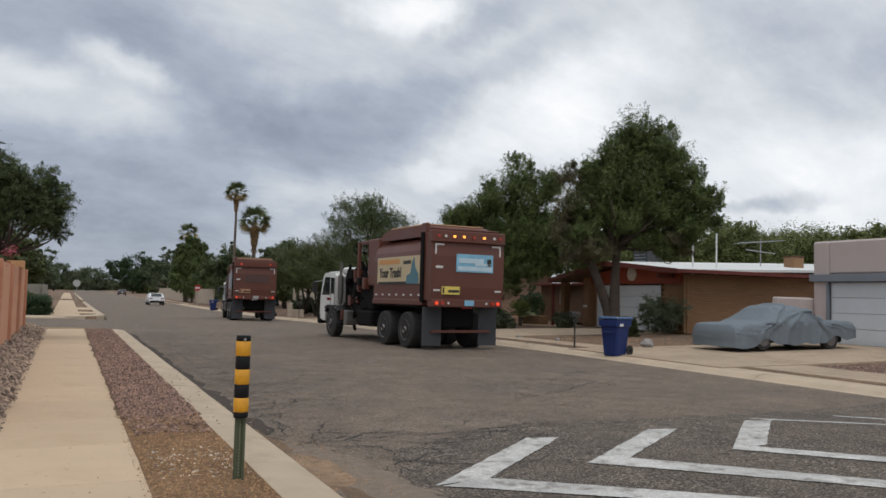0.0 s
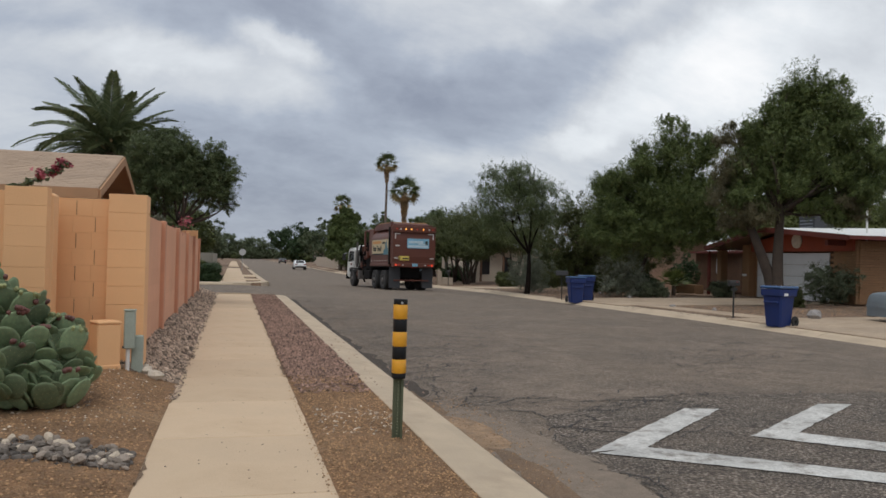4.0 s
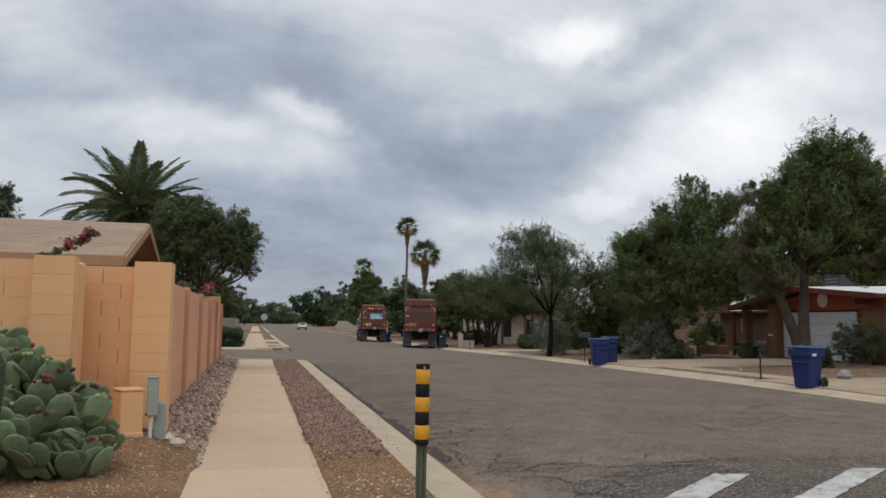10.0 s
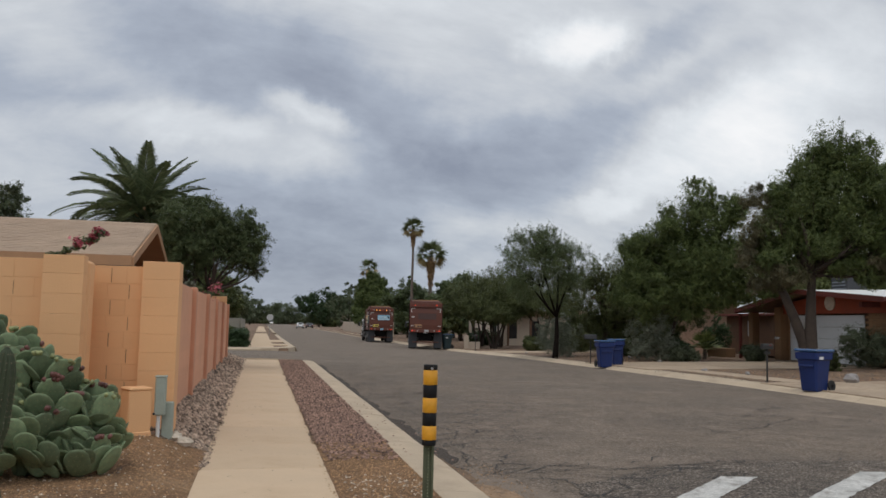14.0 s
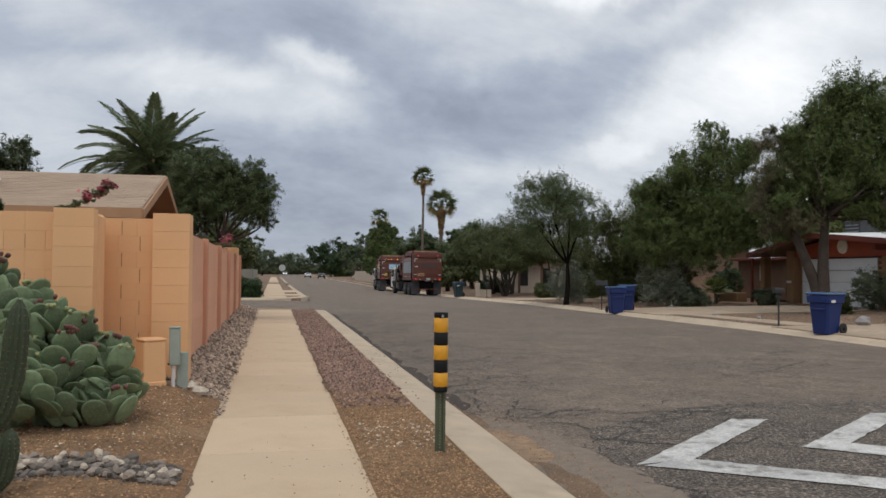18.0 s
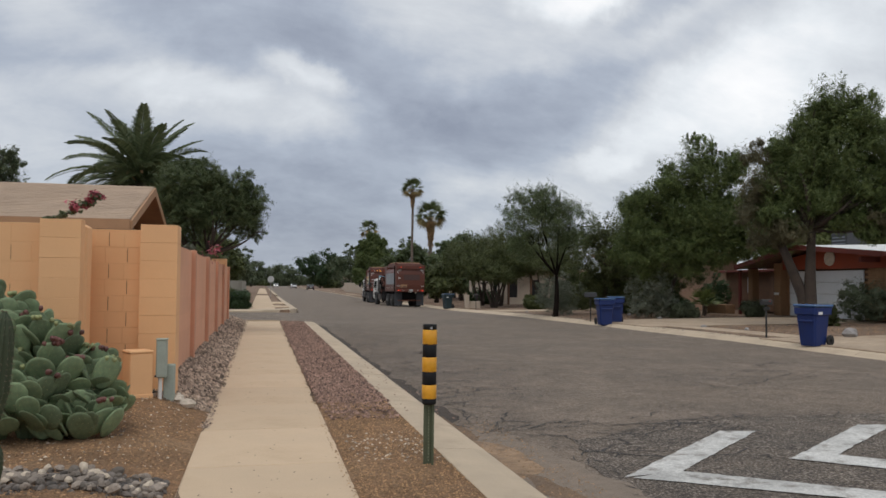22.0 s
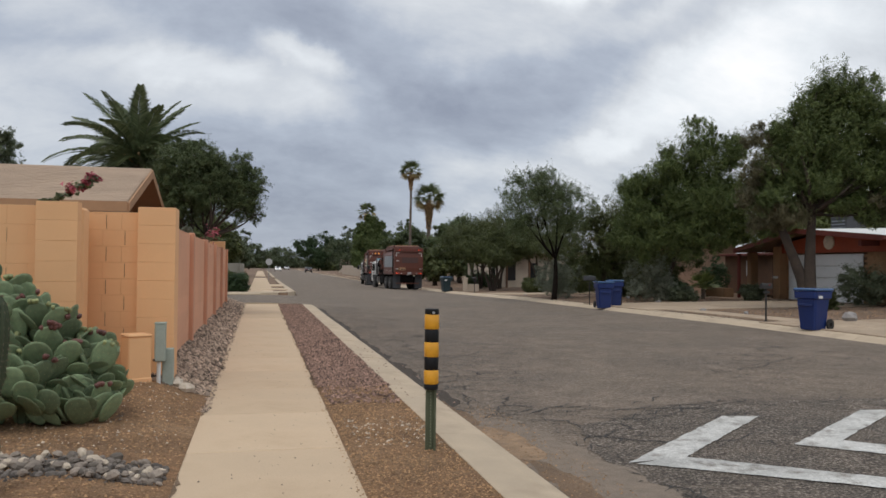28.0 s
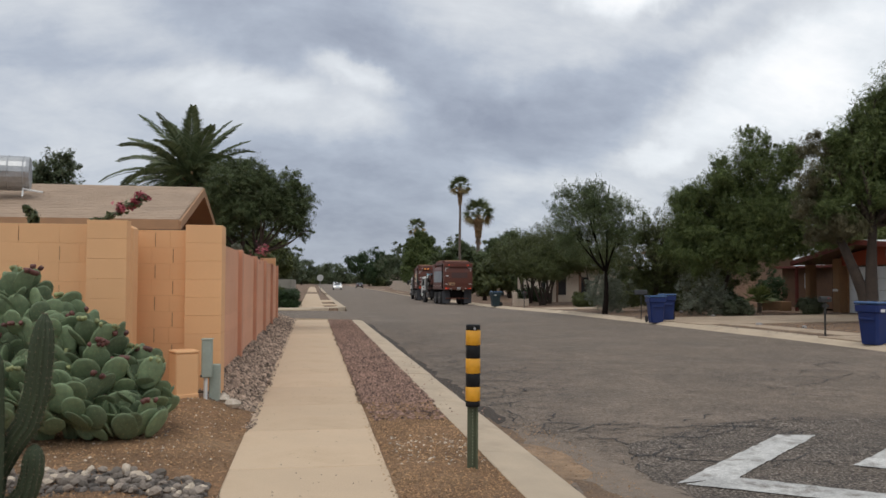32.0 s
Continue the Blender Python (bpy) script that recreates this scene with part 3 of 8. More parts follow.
RX = steps(KERB_L, KERB_R, 14)
road = sheet("road", RX, steps(-60, 120, 90) + [150, 200, 300, 420, 800], road_z, asphalt, "worn grey-brown asphalt street with cracked patches", category="road")
sheet("side_road", [-120, -40, -15, -6, -2, 0, KERB_L + 0.4], [33.2, 35, 38, 41, 44.7], lambda x, y: -0.115 + 0.02 * (1 - abs(y - 38.9) / 6) if x < 2 else road_z(KERB_L + 0.4, y) + 0.004, asphalt, "worn asphalt side street that joins the main street", category="road")


def wavy_patch(name, pts, mat, label, lift=0.004, seed=3, ragged=0.05, height=None):
    """A flat irregular patch on the road, from the corner points of its outline."""
    rng = random.Random(seed)
    out = []
    for (x0, y0), (x1, y1) in zip(pts, pts[1:] + pts[:1]):
        k = max(2, int(math.hypot(x1 - x0, y1 - y0) / (0.18 if ragged > 0.02 else 0.07)))
        for i in range(k):
            u = i / k
            out.append((x0 + (x1 - x0) * u + rng.uniform(-ragged, ragged), y0 + (y1 - y0) * u + rng.uniform(-ragged, ragged)))
    bm = bmesh.new()
    vs = [bm.verts.new((x, y, 0)) for x, y in out]
    face = bm.faces.new(vs)
    bmesh.ops.triangulate(bm, faces=[face])
    for y in [k * 1.0 for k in range(-6, 14)]:
        bmesh.ops.bisect_plane(bm, geom=bm.verts[:] + bm.edges[:] + bm.faces[:], plane_co=(0, y, 0), plane_no=(0, 1, 0))
    for x in steps(KERB_L, KERB_R, 14):
        bmesh.ops.bisect_plane(bm, geom=bm.verts[:] + bm.edges[:] + bm.faces[:], plane_co=(x, 0, 0), plane_no=(1, 0, 0))
    for v in bm.verts:
        v.co.z = (height or road_z)(v.co.x, v.co.y) + lift
    d = bpy.data.meshes.new(name)
    bm.normal_update()
    bm.to_mesh(d)
    bm.free()
    if d.polygons and sum(p.normal.z for p in d.polygons) < 0:
        d.flip_normals()
    d.materials.append(mat)
    return tagged(new(name, d), label, "road", kind="structure")


wavy_patch("road_patch", [(2.9, 4.3), (2.75, 6.3), (3.1, 7.6), (4.6, 8.5), (7.5, 8.25), (10.5, 8.3), (13.1, 8.9), (13.1, -5.5), (4.0, -5.5)], asphalt_rough, "darker coarse asphalt at the painted crossing", 0.004, 5, 0.05)
wavy_patch("gutter_strip", [(2.08, -5.5), (3.55, -5.5), (3.2, 2.0), (2.95, 4.4), (2.8, 6.3), (2.66, 7.6), (2.35, 8.6), (2.08, 9.0)], asphalt_smooth, "smoother grey-tan strip of asphalt along the kerb", 0.0055, 6, 0.08)
for i, (x0, x1, y0, y1) in enumerate(((2.08, 2.22, 7.7, 9.6), (2.10, 2.42, 6.3, 7.9), (2.12, 2.36, 4.6, 6.5), (2.10, 2.26, 2.6, 4.8))):
    wavy_patch("gutter_dirt", [(x0, y0), (x1 - 0.08, y0 + 0.15), (x1, y0 * 0.55 + y1 * 0.45), (x1 - 0.07, y1 - 0.2), (x0, y1)], gutter_sand if i % 2 else wet_dirt, "brown dirt washed into the gutter", 0.0072 + 0.0006 * i, 8 + i, 0.04)
for i, (y0, y1, w) in enumerate(((8.6, 14, 0.22), (13.5, 21, 0.17), (20, 31, 0.2))):
    wavy_patch("gutter_stain", [(2.07, y0), (2.07 + w, y0 + 0.8), (2.10 + w * 0.6, (y0 + y1) / 2), (2.07 + w, y1 - 1), (2.07, y1)], asphalt_dark, "dark damp-stained strip of asphalt along the kerb", 0.005, 51 + i, 0.05)


def crack_lines():
    rng = random.Random(11)
    s = Shape()

    def strip(x, y, heading, length, width, jag=0.75, branch=0.12):
        k = max(3, int(length / 0.085))
        base, w0 = heading, width * 0.5
        for i in range(k):
            base += rng.gauss(0, 0.1)
            h = base + rng.uniform(-jag, jag)
            step = length / k * rng.uniform(0.5, 1.5)
            c, d = x + math.cos(h) * step, y + math.sin(h) * step
            if KERB_L + 0.04 < min(x, c) and max(x, c) < KERB_R - 0.1:
                n = Vector((-(d - y), c - x)).normalized()
                w1 = width * rng.choice((0.25, 0.5, 0.7, 1.0, 1.3)) * (1 if i < k - 1 else 0.2)
                q = [(x + n.x * w0, y + n.y * w0), (x - n.x * w0, y - n.y * w0), (c - n.x * w1, d - n.y * w1), (c + n.x * w1, d + n.y * w1)]
                s.add([(px, py, road_z(px, py) + 0.0085) for px, py in q], [(0, 1, 2, 3)])
                w0 = w1
            if branch and rng.random() < branch:
                strip(c, d, base + rng.choice((-1.2, 1.2)), length * rng.uniform(0.15, 0.4), width * 0.7, jag, 0)
            x, y = c, d

    for i in range(330):
        y = rng.uniform(7.6, 30)
        strip(KERB_L + 0.08 + 1.25 * rng.random() ** 1.6 + 0.02 * (y - 8), y, rng.choice((0.1, 0.5, 1.5, 2.9)), rng.uniform(0.25, 1.1), rng.uniform(0.0037, 0.0112))
    for i in range(26):
        strip(rng.uniform(3.3, 10), rng.uniform(8.8, 30), rng.uniform(-0.3, 0.3), rng.uniform(1.0, 3.2), rng.uniform(0.0030, 0.0090), 0.5, 0.06)
    for i in range(42):
        strip(2.7 + 8.5 * rng.random() ** 1.3, 8.35 + rng.gauss(0, 0.16), rng.uniform(-0.35, 0.35), rng.uniform(0.2, 0.7), rng.uniform(0.003, 0.009))
    for i in range(26):
        y = rng.uniform(4.5, 8.2)
        strip(2.84 + 0.055 * (7.5 - y) + rng.gauss(0, 0.09), y, rng.uniform(1.0, 2.2), rng.uniform(0.12, 0.4), rng.uniform(0.003, 0.009))
    for i in range(60):
        strip(rng.uniform(2.4, 12.5), rng.uniform(9, 40), rng.choice((1.5, 0.0, 0.2, 2.8)) + rng.gauss(0, 0.2), rng.uniform(0.6, 3.5), rng.uniform(0.004, 0.011), 0.5, 0.1)
    for i in range(34):
        strip(rng.uniform(5.6, 10.2), rng.uniform(10.2, 13.6), rng.uniform(-0.5, 0.5), rng.uniform(0.4, 1.5), rng.uniform(0.0045, 0.0105))
    for i in range(26):
        strip(rng.uniform(2.6, 5), rng.uniform(6.6, 8.8), rng.uniform(-0.4, 0.6), rng.uniform(0.4, 1.2), rng.uniform(0.0045, 0.0120))
    return s


tagged(part("cracks", crack_lines(), tar, road, "dark branching cracks in the asphalt"), kind="stuff")


# painted zigzag crossing: each stroke is a mark of its own
def marking(pts, seed):
    ob = wavy_patch("road_marking", pts, paint_white, "worn white thermoplastic road marking on asphalt", 0.012 + 0.0001 * (seed % 20), seed, 0.009)
    tagged(ob, category="marking", group="painted crossing marks")


for i, (x0, y0, x1, y1) in enumerate(((3.1, 6.22, 5.0, 7.64), (4.8, 6.45, 6.66, 7.60), (6.62, 6.44, 8.32, 7.72))):
    marking([(x0 - 0.19, y0 - 0.10), (x0 + 0.36, y0 - 0.04), (x1 + 0.12, y1 - 0.04), (x1 - 0.25, y1 + 0.06)], 20 + i)
for i, (a, b, c, d) in enumerate((((3.42, 6.22), (4.80, 5.03), (4.58, 4.81), (2.97, 6.09)), ((5.12, 6.42), (6.63, 4.79), (6.37, 4.60), (4.62, 6.36)), ((6.76, 6.40), (7.63, 5.47), (7.39, 5.30), (6.42, 6.36)))):
    run = 3.2
    far = lambda p, q: (q[0] + (q[0] - p[0]) * run / 1.9, q[1] + (q[1] - p[1]) * run / 1.9)
    marking([a, b, far(a, b), far(d, c), c, d], 30 + i)
marking([(8.25, 7.93), (8.41, 7.84), (9.66, 6.98), (12.6, 4.95), (12.52, 4.86), (9.62, 6.90), (8.38, 7.75)], 41)
marking([(9.60, 7.70), (9.66, 7.74), (10.14, 7.30), (12.9, 4.8), (12.82, 4.74), (10.08, 7.24)], 42)

# pavement slabs on the near side
pavement = thing("pavement", pose(0, 0, 0), "tan concrete footpath of scored slabs with dark stains", "pavement", kind="structure")
SLAB = 1.655
slab_s = Shape().box((0, 0, -0.05), (1.265, SLAB - 0.012, 0.1), edge=0.008)
slab_d = slab_s.mesh("slab", concrete)
k = 0
y = 10.02 - SLAB * 9.5
while y < 32:
    part("slab", slab_d, concrete, pavement, at=pose(0.055 + 0.004 * math.sin(k * 2.1), y + SLAB / 2 - SLAB / 2, 0.001 * math.sin(k * 1.7)))
    y += SLAB
    k += 1
ramp = Shape().prism([(y - SLAB / 2, 0.0), (33.2, -0.11), (33.2, -0.2), (y - SLAB / 2, -0.12)], -0.58, 0.69, "x")
part("ramp", ramp, concrete, pavement, "sloped concrete ramp at the corner")

# near kerb in cast lengths
kerb = thing("kerb", pose(0, 0, 0), "sand-coloured concrete kerb along the street", "kerb", kind="structure")
KP = [(1.53, -0.2), (1.53, 0.012), (1.58, 0.018), (1.86, 0.006), (1.98, -0.02), (2.04, -0.075), (2.075, -0.13), (2.075, -0.2)]
kerb_d = Shape().prism(KP, -1.49, 1.49, "y").mesh("kerb_stone", kerb_concrete)
for i in range(14):
    part("kerb_stone", kerb_d, kerb_concrete, kerb, at=pose(0.004 * math.sin(i * 3.3), -9.5 + 3.0 * i, 0.003 * math.sin(i * 5.1)))
end = Shape()
for i in range(8):
    a0, a1 = radians(11.25 * i), radians(11.25 * (i + 1))
    prof = [(0.0, -0.2), (0.0, 0.0), (0.42, -0.03), (0.5, -0.12), (0.5, -0.2)]
    ring = []
    for a in (a0, a1):
        ring.append([(-0.9 + (2.45 + r) * math.cos(a), 31.0 + (1.8 + r) * math.sin(a), z - 0.004) for r, z in prof])
    v = ring[0] + ring[1]
    end.add(v, [(j, j + 1, 6 + j, 5 + j) for j in range(4)])
part("kerb_return", end, kerb_concrete, kerb)

# the far corner beyond the side street
corner = thing("pavement_far", pose(0, 0, 0), "concrete kerb return and footpath past the side street", "pavement", kind="structure")
part("kerb_line", Shape().prism([(44.3, -0.25), (44.3, -0.06), (44.45, 0.02), (45.0, 0.03), (45.0, -0.25)], -30, 0.02, "x"), kerb_concrete, corner)
arc = Shape()
for i in range(8):
    a0, a1 = radians(-90 + 11.25 * i), radians(-90 + 11.25 * (i + 1))
    v = []
    for a in (a0, a1):
        for r, z in ((2.05, -0.3), (1.97, 0.0), (1.6, 0.05), (1.6, -0.3)):
            drop = 0.02 * (1 + math.sin(a))
            v.append((r * math.cos(a), 48.9 + (r + 2.45) * math.sin(a), z - drop))
    arc.add(v, [(0, 1, 5, 4), (1, 2, 6, 5), (2, 3, 7, 6)])
part("kerb_bend", arc, kerb_concrete, corner)
far_kerb = Shape()
for a, b in ((48.9, 58), (58, 78), (78, 100), (112, 150), (150, 220)):
    za, zb = between(a, LEFT_GUTTER), between(b, LEFT_GUTTER)
    x0, x1 = 1.6, 2.08
    far_kerb.add([(x0, a, za + 0.2), (x1, a, za + 0.12), (x1, a, za - 0.1), (x0, b, zb + 0.2), (x1, b, zb + 0.12), (x1, b, zb - 0.1)], [(0, 1, 4, 3), (1, 2, 5, 4), (0, 3, 5, 2), (0, 2, 1), (3, 4, 5)])
part("kerb_run", far_kerb, kerb_concrete, corner)
walk_far = Shape()
for a, b in ((44.95, 56), (56, 78), (78, 100), (112, 160), (160, 220)):
    za, zb = yard_left(0, a) + 0.03, yard_left(0, b) + 0.03
    walk_far.add([(-0.65, a, za), (0.75, a, za), (0.75, b, zb), (-0.65, b, zb)], [(0, 1, 2, 3)])
part("path", walk_far, concrete, corner)
for a, b in ((50, 53), (60, 66)):
    part("driveway_slab", Shape().box((0.7, (a + b) / 2, yard_left(0, a) + 0.0), (1.9, b - a, 0.09), edge=0.01), concrete, corner)

# the far side of the street: rolled kerb, apron and drives
kerb_far = thing("kerb_right", pose(0, 0, 0), "pale concrete rolled kerb and apron across the street", "kerb", kind="structure")
for i in range(40):
    a, b = -20 + 3.2 * i, -20 + 3.2 * (i + 1) - 0.012
    za, zb = between(a, RIGHT_GUTTER), between(b, RIGHT_GUTTER)
    prof = [(0.0, 0.004), (0.10, 0.025), (0.22, 0.085), (0.4, 0.110), (0.8, 0.118), (0.8, -0.1)]
    ka, kb = kerb_right(a), kerb_right(b)
    s = Shape()
    s.add([(ka + x, a, za + z) for x, z in prof] + [(kb + x, b, zb + z) for x, z in prof], [(j, j + 1, 7 + j, 6 + j) for j in range(5)])
    part("kerb_stone", s, kerb_concrete, kerb_far)


run = Shape()
for a, b in ((108, 130), (130, 165), (165, 220), (220, 320)):
    za, zb = between(a, RIGHT_GUTTER), between(b, RIGHT_GUTTER)
    for (x0, h0), (x1, h1) in zip(((13.05, 0.004), (13.5, 0.09), (14.6, 0.13)), ((13.5, 0.09), (14.6, 0.13), (14.62, -0.1))):
        run.add([(x0, a, za + h0), (x1, a, za + h1), (x1, b, zb + h1), (x0, b, zb + h0)], [(0, 1, 2, 3)])
part("kerb_run", run, kerb_concrete, kerb_far)


verge = Shape()
VY = steps(-20, 60, 80)
for y in VY:
    e = kerb_right(y) + 0.78
    verge.v += [(e + (14.6 - e) * i / 6, y, yard_right(e + (14.6 - e) * i / 6, y) + 0.008 + (0.012 * noise.noise(Vector((i * 1.3, y * 2, 5))) if 0 < i < 6 else 0.0)) for i in range(7)]
verge.f = [(j * 7 + i, j * 7 + i + 1, (j + 1) * 7 + i + 1, (j + 1) * 7 + i) for j in range(len(VY) - 1) for i in range(6)]
solid("verge_right", verge, yard_dirt, "bare brown dirt strip behind the far kerb", "ground", "structure")


def drive(name, x0, x1, y0, y1, label):
    ob = thing(name, pose(0, 0, 0), label, "driveway", kind="structure")
    nx = max(1, round((x1 - x0) / 2.6))
    ny = max(1, round((y1 - y0) / 2.6))
    for i in range(nx):
        for j in range(ny):
            ax, bx = x0 + (x1 - x0) * i / nx, x0 + (x1 - x0) * (i + 1) / nx - 0.015
            ay, by = y0 + (y1 - y0) * j / ny, y0 + (y1 - y0) * (j + 1) / ny - 0.015
            q = [(ax, ay), (bx, ay), (bx, by), (ax, by)]
            s = Shape().add([(x, y, yard_right(x, y) + 0.034) for x, y in q] + [(x, y, yard_right(x, y) - 0.08) for x, y in q], [(0, 1, 2, 3), (0, 4, 5, 1), (1, 5, 6, 2), (2, 6, 7, 3), (3, 7, 4, 0)])
            part("slab", s, drive_concrete, ob)
    return ob


drive("driveway_1", 12.96, 22.85, 13.2, 19.1, "pale concrete driveway under the covered car")
drive("driveway_2", 13.05, 22.4, 25.6, 31.2, "pale concrete driveway to the brick garage")
drive("driveway_3", 13.7, 24.0, 44.5, 49.5, "pale concrete driveway farther along the street")
drive("pavement_middle", 13.75, 14.75, 19.15, 25.55, "narrow pale concrete path behind the dirt verge")
drive("pavement_right", 13.6, 15.3, -10.0, 13.1, "pale concrete path along the far kerb")

# gravel beds
sheet("gravel_bed_red", [0.672, 0.72, 0.95, 1.25, 1.545], steps(9.6, 31.2, 120), lambda x, y: (0.014 if x > 0.7 else 0.003) - 0.03 * max(0.0, 10.15 - y) / 0.5 + 0.014 * noise.noise(Vector((x * 3, y * 3, 0))), red_gravel, "strip of crushed reddish gravel between path and kerb", category="gravel")
sheet("gravel_bed_brown", [0.672, 0.72, 0.95, 1.25, 1.545], steps(-8, 10.6, 60), lambda x, y: (0.006 if x > 0.7 else 0.002) + 0.01 * noise.noise(Vector((x * 3, y * 3, 0))), brown_gravel, "strip of fine brown gravel between path and kerb", category="gravel")
sheet("gravel_bed_yard", [-12, -8, -5, -4, -3.4, -2.8, -2.3, -1.9, -1.6, -1.3, -1.15, -1.0, -0.85, -0.7, -0.6, -0.565], steps(-8, 9.9, 60), lambda x, y: yard_left(x, y) + (0.012 if x < -0.59 else 0.003) + 0.012 * noise.noise(Vector((x * 2, y * 2, 0))), brown_gravel, "brown gravel yard with small stones", category="gravel")
sheet("gravel_bed_wall", [-1.32, -1.15, -1.0, -0.85, -0.7, -0.6, -0.565], steps(9.9, 32.4, 60), lambda x, y: yard_left(x, y) + (0.014 if x < -0.59 else 0.003) + 0.012 * noise.noise(Vector((x * 3, y * 3, 4))), red_gravel, "sloping bed of grey-brown crushed rock along the wall", category="gravel")


def scatter(name, mat, n, area, size, label, height, seed, near_bias=0.0):
    """Loose stones too many to count, in one mesh."""
    rng = np.random.default_rng(seed)
    x = rng.uniform(area[0], area[1], n)
    u = rng.uniform(0, 1, n) ** (1 + near_bias)
    y = area[2] + (area[3] - area[2]) * u
    r = size * rng.uniform(0.5, 1.3, n)
    base = np.array([(1, 0, 0), (0, 1, 0), (-1, 0, 0), (0, -1, 0), (0, 0, 0.75), (0.6, 0.6, -0.3)], float)
    tri = np.array([(0, 1, 4), (1, 2, 4), (2, 3, 4), (3, 0, 4)])
    a = rng.uniform(0, 6.28, n)
    sc = rng.uniform(0.6, 1.25, (n, 5, 3))
    p = base[None, :5] * sc * r[:, None, None]
    ca, sa = np.cos(a)[:, None], np.sin(a)[:, None]
    px, py = p[..., 0] * ca - p[..., 1] * sa, p[..., 0] * sa + p[..., 1] * ca
    z = np.array([height(float(i), float(j)) for i, j in zip(x, y)])
    v = np.stack([px + x[:, None], py + y[:, None], p[..., 2] + z[:, None]], -1).reshape(-1, 3)
    f = (tri[None] + (np.arange(n) * 5)[:, None, None]).reshape(-1, 3)
    d = bpy.data.meshes.new(name)
    d.from_pydata(v.tolist(), [], f.tolist())
    d.materials.append(mat)
    return tagged(new(name, d), label, "gravel", kind="stuff")


scatter("gravel_red", red_stone, 15000, (0.69, 1.55, 9.9, 31), 0.026, "loose crushed reddish stones", lambda x, y: 0.016, 1, 0.5)
scatter("gravel_wall", grey_stone, 8500, (-1.2, -0.58, 9.5, 32), 0.038, "loose grey-brown crushed stones by the wall", lambda x, y: yard_left(x, y) + 0.014, 2, 0.7)
scatter("gravel_red", red_stone, 260, (0.72, 1.5, 9.2, 10.0), 0.028, "stray reddish stones at the end of the strip", lambda x, y: 0.012, 21)
scatter("gravel_red", red_stone, 420, (0.72, 1.52, 8.7, 9.9), 0.022, "stray reddish stones spilled on brown gravel", lambda x, y: 0.012, 63, 0.0)
scatter("gravel_fine", tan_stone, 900, (0.70, 1.53, 9.3, 10.6), 0.011, "fine tan grit among the reddish stones", lambda x, y: 0.022, 64, 0.6)
scatter("gravel_fine", tan_stone, 8000, (0.69, 1.53, 3.5, 8.9), 0.010, "fine tan pebbles on brown gravel", lambda x, y: 0.008, 3)
scatter("gravel_yard", tan_stone, 12000, (-3.6, -0.58, 4.0, 10.0), 0.012, "fine tan pebbles in the yard", lambda x, y: yard_left(x, y) + 0.013, 4)
scatter("gravel_gutter", tan_stone, 700, (2.06, 2.6, 5.2, 9.0), 0.008, "grit washed into the gutter", lambda x, y: road_z(x, y) + 0.008, 16)
scatter("gravel_edge", tan_stone, 900, (0.62, 0.75, 3.5, 31), 0.009, "grit on the edge of the path", lambda x, y: 0.004, 17, 0.8)
scatter("gravel_edge", grey_stone, 700, (-0.64, -0.5, 8.5, 31), 0.018, "stones on the edge of the path", lambda x, y: 0.006, 18, 0.9)
scatter("gravel_spill", red_stone, 160, (0.9, 2.2, 8.5, 16), 0.016, "stray stones on kerb and path", lambda x, y: 0.016 if x < 1.9 else -0.06, 6)
scatter("gravel_right", tan_stone, 5000, (14.2, 22.0, 18, 40), 0.02, "scattered stones on the bare front yards", lambda x, y: yard_right(x, y), 7)

sheet("gravel_bed_far", [15.32, 15.4, 17, 19, 21, 22.8], steps(-6, 12.9, 30), lambda x, y: yard_right(x, y) + (0.02 if x > 15.35 else 0.0) + 0.02 * noise.noise(Vector((x * 2, y * 2, 8))), red_gravel, "reddish gravel yard before the stucco house", category="gravel")
scatter("gravel_far", red_stone, 5000, (15.35, 22.6, 4, 12.9), 0.03, "loose reddish stones in the gravel yard", lambda x, y: yard_right(x, y) + 0.03, 62)
scatter("leaf_litter", dark_stone, 5200, (12.95, 21.5, 18, 44), 0.022, "dry leaf litter and twigs on the bare front yards", lambda x, y: yard_right(x, y) + 0.012, 61)
scatter("gravel_pale", pale_stone, 170, (0.75, 1.5, 6.6, 7.9), 0.013, "pale pebbles in the brown gravel", lambda x, y: 0.009, 41)
scatter("gravel_pale", pale_stone, 420, (-3.2, -0.7, 6.5, 9.6), 0.013, "pale pebbles in the yard", lambda x, y: yard_left(x, y) + 0.014, 42)
rng = random.Random(19)
for i in range(11):
    y, l, w = 9.6 + 1.8 * i + rng.uniform(-0.4, 0.4), rng.uniform(0.8, 2.0), rng.uniform(0.02, 0.07)
    wavy_patch("path_dirt", [(0.685, y), (0.685 - w, y + l * 0.3), (0.685 - w * rng.uniform(0.3, 1), y + l * 0.7), (0.685, y + l)], wet_dirt, "soil washed over the edge of the path", 0.0035, 80 + i, 0.019, lambda x, y: 0.0)
for i in range(9):
    y, l, w = 5.4 + 2.9 * i + rng.uniform(-0.5, 0.5), rng.uniform(0.3, 1.2), rng.uniform(0.04, 0.1)
    wavy_patch("path_dirt", [(-0.575, y), (-0.575 + w, y + l * 0.4), (-0.575 + w * 0.5, y + l * 0.8), (-0.575, y + l)], wet_dirt, "soil washed over the edge of the path", 0.0035, 110 + i, 0.02, lambda x, y: 0.0)
scatter("path_litter", dark_stone, 130, (-0.5, 0.6, 4.5, 16), 0.007, "specks of grit and dry leaf on the path", lambda x, y: 0.002, 43)

